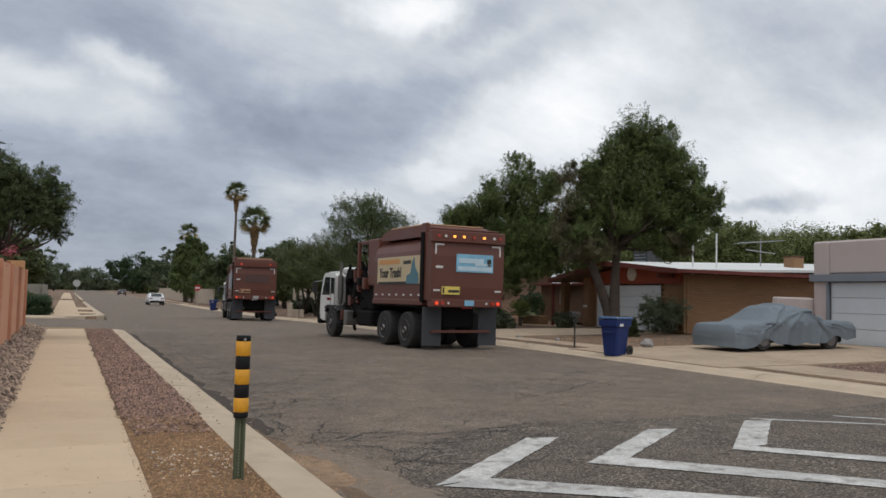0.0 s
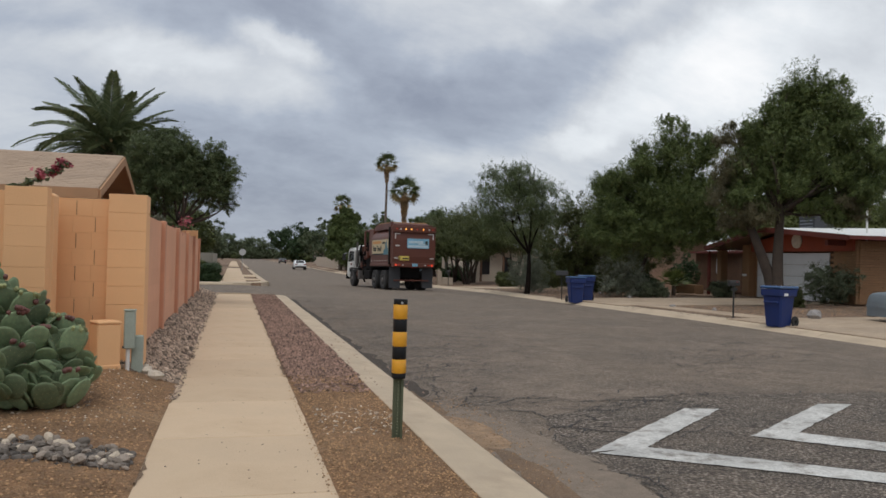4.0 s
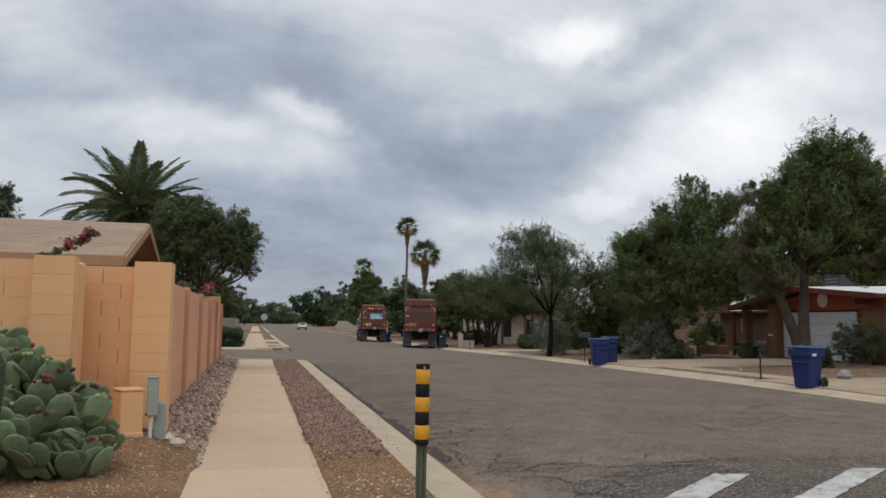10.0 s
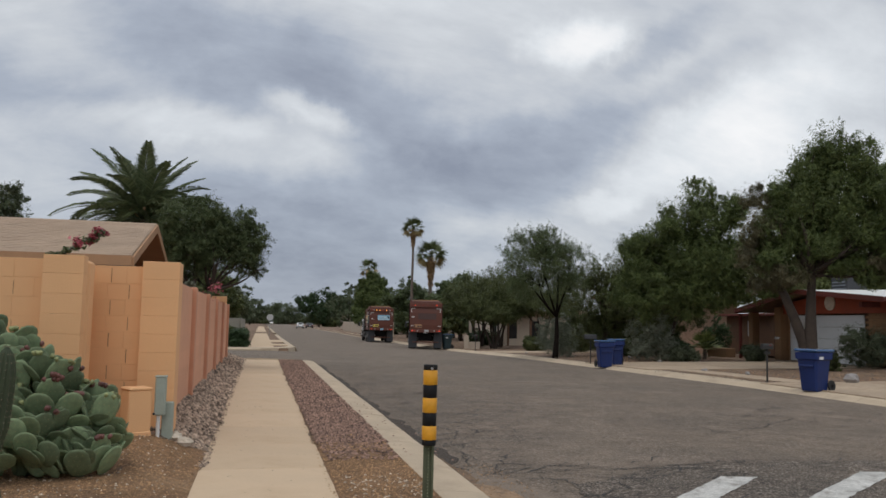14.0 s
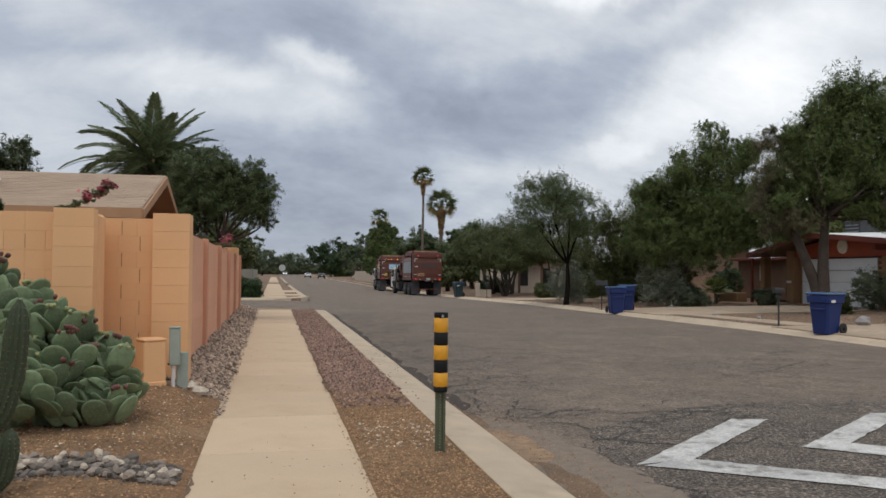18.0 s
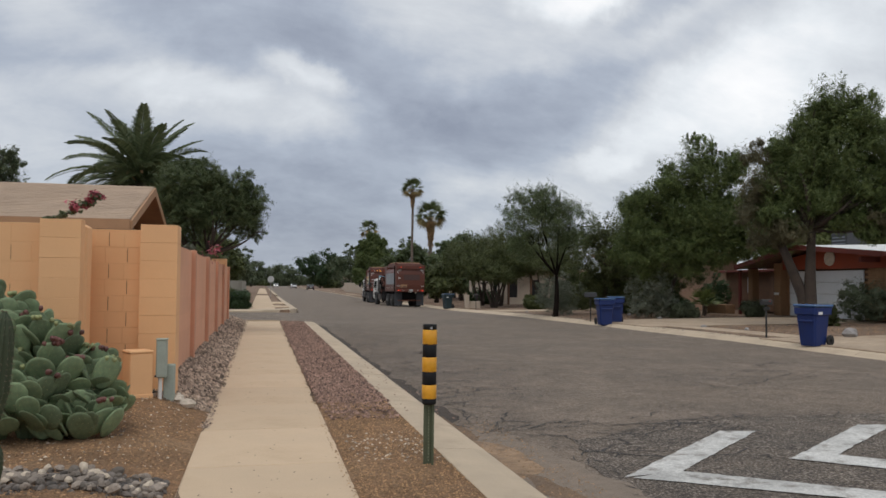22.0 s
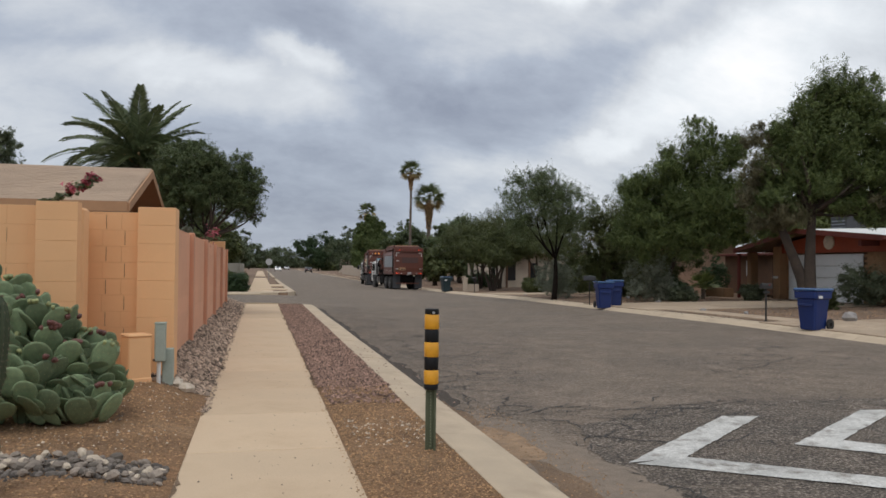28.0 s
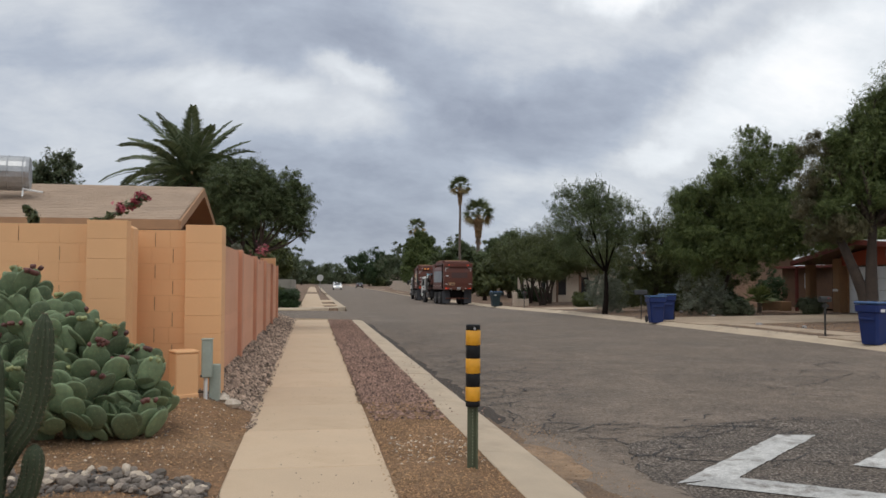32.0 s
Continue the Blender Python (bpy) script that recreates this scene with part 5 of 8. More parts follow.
def frond_mesh(seed, length, bend, mat, leaflets=62):
    """A feather frond along +x that rises and then arches down."""
    rng = random.Random(seed)
    s = Shape()
    pts = []
    for i in range(11):
        u = i / 10
        turn = 1.35 * bend * u ** 1.25
        pts.append(pts[-1] + Vector((math.cos(turn), 0.01 * math.sin(u * 9), -math.sin(turn))) * length * 0.1 if pts else Vector())
    s.tube(pts, [0.035 * (1 - 0.85 * i / 10) for i in range(11)], 5)
    for i in range(leaflets):
        u = 0.12 + 0.88 * i / leaflets
        k = u * 10
        a = pts[int(min(k, 9))].lerp(pts[int(min(k, 9)) + 1], k - int(min(k, 9)))
        ll = length * 0.17 * (math.sin(math.pi * min(1, u * 0.9 + 0.1)) * 0.8 + 0.25) * rng.uniform(0.85, 1.1)
        for side in (-1, 1):
            d = Vector((0.62, side * 0.78, 0.28 - 0.25 * u + rng.uniform(-0.12, 0.1))).normalized()
            t = a + d * ll + Vector((0, 0, -0.42 * ll))
            w = Vector((0.022, -side * 0.004, 0.0))
            mid = a + d * ll * 0.5
            s.add([a - w * 0.5, a + w * 0.5, mid + w, t, mid - w], [(0, 1, 2, 4), (4, 2, 3)])
    return s.mesh("frond", mat)


def date_palm(x, y, z, height, label):
    rng = random.Random(12)
    ob = thing("date_palm", pose(x, y, z), label, "palm")
    tr = Shape()
    for i in range(int(height / 0.16)):
        r = 0.24 + 0.02 * (i % 2) + (0.16 * max(0, (i * 0.16 - height + 1.0)))
        tr.lathe([(r, i * 0.16), (r * 1.1, i * 0.16 + 0.13), (r * 0.95, i * 0.16 + 0.17)], 12)
    part("trunk", tr, palm_bark, ob)
    for i in range(9):
        a, r = 0.7 * i, 0.35 + 0.05 * (i % 3)
        pts = [(0, 0, height - 0.1), (r * math.cos(a), r * math.sin(a), height + 0.45), (1.9 * r * math.cos(a), 1.9 * r * math.sin(a), height + 0.25)]
        part("fruit_stalk", Shape().tube(pts, [0.035, 0.05, 0.03], 6), straw, ob, "orange-yellow fruit stalk")
    kinds = [frond_mesh(k, 2.75, bnd, palm_leaf) for k, bnd in enumerate((0.45, 0.8, 1.05, 1.1))]
    dry = frond_mesh(9, 2.3, 0.7, palm_old)
    for i in range(64):
        u = i / 64
        az = i * 137.5 + rng.uniform(-8, 8)
        up = 73 - 80 * u ** 0.8 + rng.uniform(-7, 7)
        k = kinds[min(3, int(u * 3.2 + 0.4))]
        old = i in (11, 27, 52, 63, 74)
        part("frond", dry if old else k, palm_leaf, ob, "dry tan frond" if old else "", at=pose(0, 0, height + 0.1 - 0.25 * u, 0, 0, az) @ Matrix.Rotation(radians(-up), 4, "Y") @ Matrix.Rotation(radians(rng.uniform(-25, 25)), 4, "X") @ Matrix.Diagonal((rng.uniform(0.85, 1.08),) * 3 + (1,)))


def fan_mesh(seed, r, mat, droop=0.75):
    """A fan leaf along +x: a bare stalk and a folded blade that hangs from its end."""
    rng = random.Random(seed)
    s = Shape()
    s.tube([(0, 0, 0), (r * 0.4, 0, 0.04 * r), (r * 0.72, 0, 0)], [0.035, 0.028, 0.02], 5)
    o = Vector((r * 0.7, 0, 0))
    for i in range(13):
        a = radians(-72 + 144 * i / 12)
        d = Vector((math.cos(a), math.sin(a), 0))
        k = 0.72 + 0.28 * math.cos(a)
        m = o + d * r * 0.40 * k + Vector((0, 0, -droop * r * 0.06))
        t = o + d * r * k * rng.uniform(0.78, 0.95) + Vector((0, 0, -droop * r * rng.uniform(0.28, 0.55)))
        w = Vector((-math.sin(a), math.cos(a), 0)) * 0.052 * r
        s.add([o, m - w, m + w, t], [(0, 1, 2), (1, 3, 2)])
    return s.mesh("fan_leaf", mat)


def fan_palm(x, y, z, height, r, skirt, label, seed, leaves=34, trunk=0.2, wood=None):
    rng = random.Random(seed)
    ob = thing("fan_palm", pose(x, y, z), label, "palm", "tall fan palms")
    tr = Shape().tube([(0.02 * math.sin(i), 0, height * i / 10) for i in range(11)], [trunk * (1.35 - 0.35 * i / 10) for i in range(11)], 10)
    part("trunk", tr, wood or palm_bark, ob)
    live, faded, dead = fan_mesh(seed, r, fan_leaf), fan_mesh(seed + 2, r * 0.95, palm_old), fan_mesh(seed + 1, r * 0.5, straw, 0.3)
    for i in range(leaves):
        u = i / leaves
        part("fan_leaf", live if u < 0.72 else faded, fan_leaf, ob, at=pose(0, 0, height, 0, 0, i * 137.5) @ Matrix.Rotation(radians(-(84 - 124 * u)), 4, "Y") @ Matrix.Rotation(radians(rng.uniform(-50, 50)), 4, "X"))
    for i in range(int(skirt * 80)):
        u = rng.random() ** 1.1
        h = height - 0.05 - u * skirt * 1.9
        part("dead_leaf", dead, straw, ob, "brown hanging dead leaf", at=pose(0, 0, h, 0, 0, i * 137.5) @ Matrix.Rotation(radians(56 + 31 * u ** 0.6 + rng.uniform(-8, 4)), 4, "Y") @ Matrix.Scale(1.15 - 0.35 * u, 4))

# ---- houses ----
def house_left():
    """Its gable end at x = -2.64, the ridge along x."""
    ob = thing("house_shingle", pose(0, 0, 0.15), "low tan stucco house with a brown shingle roof", "house")
    x1, x0, yr, ye, yb = -2.62, -17.0, 20.6, 17.1, 24.1
    zr, ze = 3.62, 2.58
    part("wall", Shape().prism([(17.75, 0), (17.75, 2.55), (yr, 3.35), (23.5, 2.55), (23.5, 0)], x0 + 0.4, x1 - 0.75, "x"), stucco_tan, ob)
    slope = math.atan2(zr - ze, yr - ye)
    run = math.hypot(zr - ze, yr - ye)
    rows = 22
    for side in (1, -1):
        deck = Shape()
        e = ye if side == 1 else yb
        deck.add([(x0, e, ze - 0.03), (x1, e, ze - 0.03), (x1, yr, zr - 0.03), (x0, yr, zr - 0.03), (x0, e, ze - 0.16), (x1, e, ze - 0.16), (x1, yr, zr - 0.16), (x0, yr, zr - 0.16)],
                 [(0, 1, 2, 3), (4, 7, 6, 5), (0, 4, 5, 1), (1, 5, 6, 2), (2, 6, 7, 3), (3, 7, 4, 0)])
        roof = part("roof", deck, shingle if side == 1 else fascia_tan, ob)
        if side == 1:
            rng = random.Random(2)
            for r in range(rows):
                a, b = r / rows, (r + 1.25) / rows
                y0, z0, y1, z1 = ye + (yr - ye) * a, ze + (zr - ze) * a, ye + (yr - ye) * min(b, 1), ze + (zr - ze) * min(b, 1)
                s = Shape()
                x = x0 + (0.15 if r % 2 else 0)
                while x < x1 - 0.01:
                    w = min(0.305, x1 - x)
                    t = rng.uniform(0.005, 0.009)
                    s.add([(x, y0 - 0.01, z0 + t), (x + w - 0.008, y0 - 0.01, z0 + t), (x + w - 0.008, y1, z1 + 0.004), (x, y1, z1 + 0.004), (x, y0 - 0.01, z0 - 0.02), (x + w - 0.008, y0 - 0.01, z0 - 0.02)], [(0, 1, 2, 3), (0, 4, 5, 1)])
                    x += 0.305
                part("shingle_course", s, shingle, roof)
    for y, z in ((ye, ze), (yb, ze)):
        part("fascia", Shape().box(((x0 + x1) / 2, y - 0.02, z - 0.1), (x1 - x0, 0.04, 0.2)), fascia_tan, ob, "tan painted fascia board")
    for y0, y1 in ((ye, yr), (yb, yr)):
        part("barge_board", Shape().add([(x1, y0, ze - 0.02), (x1, yr, zr - 0.0), (x1, yr, zr - 0.2), (x1, y0, ze - 0.2), (x1 + 0.04, y0, ze - 0.02), (x1 + 0.04, yr, zr), (x1 + 0.04, yr, zr - 0.2), (x1 + 0.04, y0, ze - 0.2)],
                                        [(0, 1, 2, 3), (4, 7, 6, 5), (0, 4, 5, 1), (3, 2, 6, 7), (0, 3, 7, 4), (1, 5, 6, 2)]), fascia_tan, ob)
    part("ridge_cap", Shape().prism([(yr - 0.14, zr - 0.03), (yr, zr + 0.03), (yr + 0.14, zr - 0.03)], x0, x1, "x"), shingle, ob)
    part("window", Shape().box((-4.2, 17.73, 1.9), (1.2, 0.06, 0.9)), window_dark, ob)
    ob = thing("roof_cooler", pose(-6.5, 18.9, 3.45, 0, 0, 12), "silver turbine drum cooler on a white pipe frame on the roof", "cooler")
    part("drum", Shape().lathe([(0.05, -0.42), (0.36, -0.42), (0.38, -0.36), (0.38, 0.36), (0.36, 0.42), (0.05, 0.42)], 20, (0, 0, 0.38), "x"), steel, ob, smooth=False)
    for i in (-0.3, 0.0, 0.3):
        part("hoop", Shape().lathe([(0.385, i - 0.012), (0.392, i), (0.385, i + 0.012)], 20, (0, 0, 0.38), "x"), steel, ob)
    for x in (-0.3, 0.3):
        part("leg", Shape().tube([(x, -0.3, -0.16), (x, -0.1, 0.2)], 0.02, 6), label_white, ob)
    part("pipe", Shape().tube([(0.3, -0.2, 0.02), (0.7, -0.35, -0.05)], 0.022, 6), label_white, ob)


house_left()


def brick_house():
    g = 0.22
    ob = thing("house_brick", pose(0, 0, g), "tan brick ranch house with red trim and white roof", "house")
    fx, sy = 22.5, 25.1
    part("wall", Shape().box((fx + 9.12, sy + 3.35, 1.2), (17.8, 6.3, 2.4)), mortar, ob)
    # courses of the wall that faces the street corner, each brick a piece
    rng = random.Random(8)
    bricks = [Shape().box((0, 0, 0), (0.397 * k, 0.1, 0.09), edge=0.004).mesh("brick", brick_tan) for k in (1, 0.5)]
    n = 0
    rest = Shape()
    for r in range(24):
        z = 0.05 + r * 0.1
        x = fx + 0.2 + (0.2 if r % 2 else 0.0)
        if r % 2:
            rest.box((fx + 0.1, sy + 0.03, z), (0.192, 0.1, 0.094))
        while x < fx + 8.2:
            if n < 290 and x < fx + 5.0:
                part("brick", bricks[0], brick_tan, ob, at=pose(x, sy + 0.03 + rng.uniform(-0.004, 0.004), z))
                n += 1
            else:
                rest.box((x, sy + 0.03, z), (0.397, 0.1, 0.09))
            x += 0.4
        for y0, y1 in ((sy, sy + 1.5), (sy + 6.05, sy + 6.75)):
            y = y0 + 0.12 + (0.2 if r % 2 else 0)
            if r % 2:
                rest.box((fx + 0.18, y0 + 0.03, z), (0.1, 0.18, 0.094))
            while y < y1:
                rest.box((fx + 0.18, y, z), (0.1, 0.38, 0.094))
                y += 0.4
    tagged(part("brick_infill", rest, brick_tan, ob, "courses of tan slump brick"), kind="stuff")
    # garage front
    gy0, gy1, pk_y = 26.6, 31.05, 28.9
    part("garage_lintel", Shape().prism([(25.15, 2.0), (31.3, 2.0), (31.3, 2.40), (pk_y, 2.77), (25.15, 2.48)], fx - 0.1, fx + 0.15, "x"), red_wood, ob, "rust-red timber siding over the garage")
    door = thing("door_garage", pose(0, 0, g), "white sectional garage door in the brick house", "garage door", kind="structure")
    for i in range(4):
        part("panel", Shape().box((fx + 0.12, (gy0 + gy1) / 2, 0.24 + i * 0.485), (0.06, gy1 - gy0, 0.475), edge=0.012), door_white, door)
    part("jamb", Shape().box((fx - 0.02, gy1 + 0.42, 1.15), (0.42, 0.46, 2.3), edge=0.01), brick_tan, ob)
    part("post", Shape().box((fx - 0.85, 33.35, 1.0), (0.12, 0.12, 2.05), edge=0.01), red_trim, ob)
    part("disc", Shape().lathe([(0.30, -0.02), (0.30, 0.02), (0.26, 0.035)], 20, (fx - 0.14, 28.2, 2.42), "x"), pale_rock, ob, "round pale ornament on the gable")
    # gently pitched roof: peak over the garage, falling both ways along the street and flat behind
    pk = 29.3
    line = [(24.4, 2.53), (pk, 2.98), (33.6, 2.21)]
    for (ya, za), (yb, zb) in zip(line, line[1:]):
        s = Shape()
        for x, lift in ((fx - 0.95, 0), (fx + 18.0, 0.55)):
            s.v += [(x, ya, za + lift), (x, yb, zb + lift), (x, yb, zb + lift - 0.1), (x, ya, za + lift - 0.1)]
        s.f = [(0, 1, 5, 4), (3, 7, 6, 2), (0, 3, 2, 1), (4, 5, 6, 7), (0, 4, 7, 3), (1, 2, 6, 5)]
        part("roof", s, roof_white, ob, "white elastomeric roof coating")
        # added slab below the white roof; its dark colour stands for eave shade
        under = Shape()
        for x, lift in ((fx - 0.94, 0), (fx + 17.9, 0.55)):
            under.v += [(x, ya, za + lift - 0.104), (x, yb, zb + lift - 0.104), (x, yb, zb + lift - 0.13), (x, ya, za + lift - 0.13)]
        under.f = list(s.f)
        part("soffit", under, brown_wood, ob, "thin brown underside slab, dark to stand for eave shade")
        f = Shape()
        for x in (fx - 0.99, fx - 0.95):
            f.v += [(x, ya, za + 0.03), (x, yb, zb + 0.03), (x, yb, zb - 0.17), (x, ya, za - 0.17)]
        f.f = [(0, 1, 2, 3), (4, 7, 6, 5), (0, 4, 5, 1), (3, 2, 6, 7), (0, 3, 7, 4), (1, 5, 6, 2)]
        part("fascia", f, red_trim, ob, "dark red fascia")
    part("side_fascia", Shape().add([(fx - 0.97, 24.36, 2.545), (fx + 18, 24.36, 2.545), (fx + 18, 24.36, 2.40), (fx - 0.97, 24.36, 2.40), (fx - 0.97, 24.40, 2.545), (fx + 18, 24.40, 2.545), (fx + 18, 24.40, 2.40), (fx - 0.97, 24.40, 2.40)],
                                    [(0, 3, 2, 1), (4, 5, 6, 7), (0, 1, 5, 4), (3, 7, 6, 2), (0, 4, 7, 3), (1, 2, 6, 5)]), red_trim, ob, "dark red fascia")
    eave = Shape()
    for x, z in ((fx - 0.97, 2.24), (fx + 18.0, 2.79)):
        eave.v += [(x, 33.604, z), (x, 33.644, z), (x, 33.644, z - 0.2), (x, 33.604, z - 0.2)]
    eave.f = [(0, 1, 5, 4), (3, 7, 6, 2), (0, 3, 2, 1), (4, 5, 6, 7), (0, 4, 7, 3), (1, 2, 6, 5)]
    part("eave_fascia", eave, red_trim, ob, "dark red fascia")
    part("soffit_beam", Shape().box((fx - 0.4, 25.6, 2.3), (1.0, 0.14, 0.2)), red_trim, ob)
    # porch: dark wall, door and wide dark pane stand for its deep shade
    part("porch_wall", Shape().box((fx + 2.3, 33.6, 1.0), (0.2, 3.6, 2.0)), brown_wood, ob)
    part("porch_gable", Shape().prism([(31.62, 1.96), (33.55, 1.96), (33.55, 2.13), (31.62, 2.48)], fx + 2.2, fx + 2.4, "x"), brown_wood, ob)
    part("wing_wall", Shape().box((fx + 10.2, 35.6, 1.0), (15.4, 8.4, 2.0)), brown_wood, ob)
    part("wing_roof", Shape().box((fx + 9.9, 36.85, 2.06), (16.0, 6.4, 0.12), edge=0.01), red_trim, ob, "dark red roof edge")
    part("wing_window", Shape().box((fx + 2.47, 37.4, 1.35), (0.06, 0.7, 0.8), edge=0.01), label_white, ob)
    part("porch_door", Shape().box((fx + 2.17, 32.8, 1.0), (0.06, 1.1, 1.98)), window_dark, ob)
    part("porch_window", Shape().box((fx + 2.17, 34.35, 1.05), (0.05, 1.5, 1.75)), window_dark, ob)
    part("porch_pillar", Shape().box((fx - 0.25, 33.2, 1.03), (0.34, 0.34, 2.06), edge=0.01), brick_tan, ob)
    part("planter", Shape().box((fx - 1.2, 34.4, 0.2), (0.5, 1.6, 0.42), edge=0.02), brick_tan, ob)
    part("plaque", Shape().box((fx - 0.25, 31.5, 0.95), (0.03, 0.3, 0.1)), label_white, ob)
    for x, y, h in ((23.7, 25.9, 1.3), (25.0, 25.9, 1.75)):
        part("vent_pipe", Shape().tube([(x, y, 2.4), (x, y, 2.45 + h)], 0.035, 8), label_white, ob)
    ch = part("chimney", Shape().box((29.9, 26.2, 2.95), (0.62, 0.6, 0.9), edge=0.02), brick_tan, ob, "square brick chimney")
    part("chimney_cap", Shape().box((29.9, 26.2, 3.42), (0.7, 0.68, 0.06), edge=0.02), mortar, ch)
    an = thing("antenna", pose(28.6, 26.9, 2.25 + g), "old metal yagi television antenna on the roof", "antenna")
    part("mast", Shape().tube([(0, 0, 0), (0, 0, 1.95)], 0.025, 6), steel, an)
    part("boom", Shape().tube([(-0.9, 0.35, 1.75), (0.9, -0.4, 1.9)], 0.02, 5), steel, an)
    for i in range(11):
        u = i / 10
        c = Vector((-0.9 + 1.8 * u, 0.35 - 0.75 * u, 1.75 + 0.15 * u))
        l = 0.75 - 0.4 * u
        part("element", Shape().tube([c - Vector((0.35 * l, 0.9 * l, 0.0)), c + Vector((0.35 * l, 0.9 * l, 0))], 0.012, 4), steel, an)
    part("low_boom", Shape().tube([(-0.7, 0.2, 1.45), (0.7, -0.2, 1.3)], 0.02, 5), steel, an)
    # slatted block set on this roof in place of a farther house's upper window
    ac = thing("roof_unit", pose(24.6, 29.8, 2.68 + g), "dark grey block standing in for the upper window of a house behind", "cooler")
    part("case", Shape().box((0, 0, 0.45), (1.0, 1.0, 0.9), edge=0.03), flap_rubber, ac)
    for k in range(5):
        part("slat", Shape().box((-0.505, 0, 0.15 + k * 0.14), (0.02, 0.8, 0.05)), beam_grey, ac)


brick_house()


def white_house():
    g = 0.22
    ob = thing("house_stucco", pose(0, 0, g), "pinkish stucco flat-roofed house with rounded parapet and garage", "house")
    fx, y0, y1 = 22.9, 11.5, 19.25
    dy0, dy1 = 13.7, 18.62
    def block(c, s, e=0.06):
        return Shape().box(c, s, edge=e)
    part("wall", block((fx + 0.15, (dy1 + y1) / 2, 1.7), (0.3, y1 - dy1, 3.4)), stucco_pink, ob)
    part("wall", block((fx + 0.15, (y0 + dy0) / 2, 1.7), (0.3, dy0 - y0, 3.4)), stucco_pink, ob)
    part("parapet", block((fx + 0.15, (dy0 + dy1) / 2, 2.85), (0.3, dy1 - dy0, 1.1)), stucco_pink, ob)
    part("wall", block((fx + 4.3, y1 - 0.15, 1.69), (8.0, 0.3, 3.38)), stucco_pink, ob)
    part("wall", block((fx + 4.3, y0 + 0.15, 1.69), (8.0, 0.3, 3.38)), stucco_pink, ob)
    part("roof", Shape().box((fx + 4.2, (y0 + y1) / 2, 3.1), (8.0, y1 - y0 - 0.5, 0.1)), roof_white, ob)
    part("beam", Shape().box((fx - 0.05, (dy0 + y1) / 2 + 0.05, 2.17), (0.16, y1 - dy0 + 0.0, 0.24), edge=0.01), beam_grey, ob, "grey timber beam over the garage")
    part("jamb", Shape().box((fx + 0.03, dy1 + 0.04, 1.02), (0.14, 0.08, 2.04)), beam_grey, ob)
    door = thing("door_garage_white", pose(0, 0, g), "plain white panel garage door of the stucco house", "garage door", kind="structure")
    for i in range(4):
        part("panel", Shape().box((fx + 0.12, (dy0 + dy1) / 2, 0.26 + i * 0.505), (0.05, dy1 - dy0, 0.495), edge=0.012), door_white, door)
    wl = thing("wall_low", pose(0, 0, g), "low rounded pink stucco wall beside the house", "wall", kind="structure")
    part("run", Shape().box((22.2, 19.45, 0.75), (1.7, 0.28, 1.52), edge=0.05), stucco_pink, wl)
    part("step", Shape().box((22.7, 19.4, 0.74), (0.62, 0.3, 1.5), edge=0.05), stucco_pink, wl)


white_house()


def far_house(name, x, y, w, d, h, mat, roof, label, g, plain=False):
    ob = thing(name, pose(x, y, g), label, "house")
    part("wall", Shape().box((0, 0, h / 2), (w, d, h), edge=0.03), mat, ob)
    part("roof", Shape().box((0, -0.3, h + 0.08), (w + 0.9, d + 1.5, 0.18), edge=0.03), roof, ob)
    for i in range(3):
        yy = -d / 2 + d * (i + 0.5) / 3
        win = part("window", Shape().box((-w / 2 - 0.01, yy, h * 0.52), (0.08, 0.95, 1.15), edge=0.01), window_dark, ob)
        if plain:
            continue
        part("side_window", Shape().box((-w / 2 + w * (i + 0.5) / 4, -d / 2 - 0.01, h * 0.48), (0.8, 0.08, 1.5), edge=0.01), window_dark, ob)
        part("porch_post", Shape().box((-w / 2 + w * (i + 0.2) / 4, -d / 2 - 0.7, h / 2), (0.16, 0.16, h), edge=0.01), brown_wood, ob)
        part("frame", Shape().box((-w / 2 - 0.03, yy, h * 0.52 + 0.62), (0.1, 1.15, 0.09)), brown_wood, win)
    return ob


far_house("house_tan", 25.2, 47.0, 6.4, 6.0, 3.4, stucco_tan, fascia_tan, "low tan stucco house behind the trees", -0.05, True)
far_house("house_cream", 24.0, 71.5, 8.0, 11.0, 2.9, stucco_pale, shingle, "cream stucco house with dark windows under trees", -0.25)
far_house("house_pale", 22.0, 195.0, 6.0, 8.0, 3.4, stucco_cream, roof_white, "distant pale house behind a block wall", -0.2)

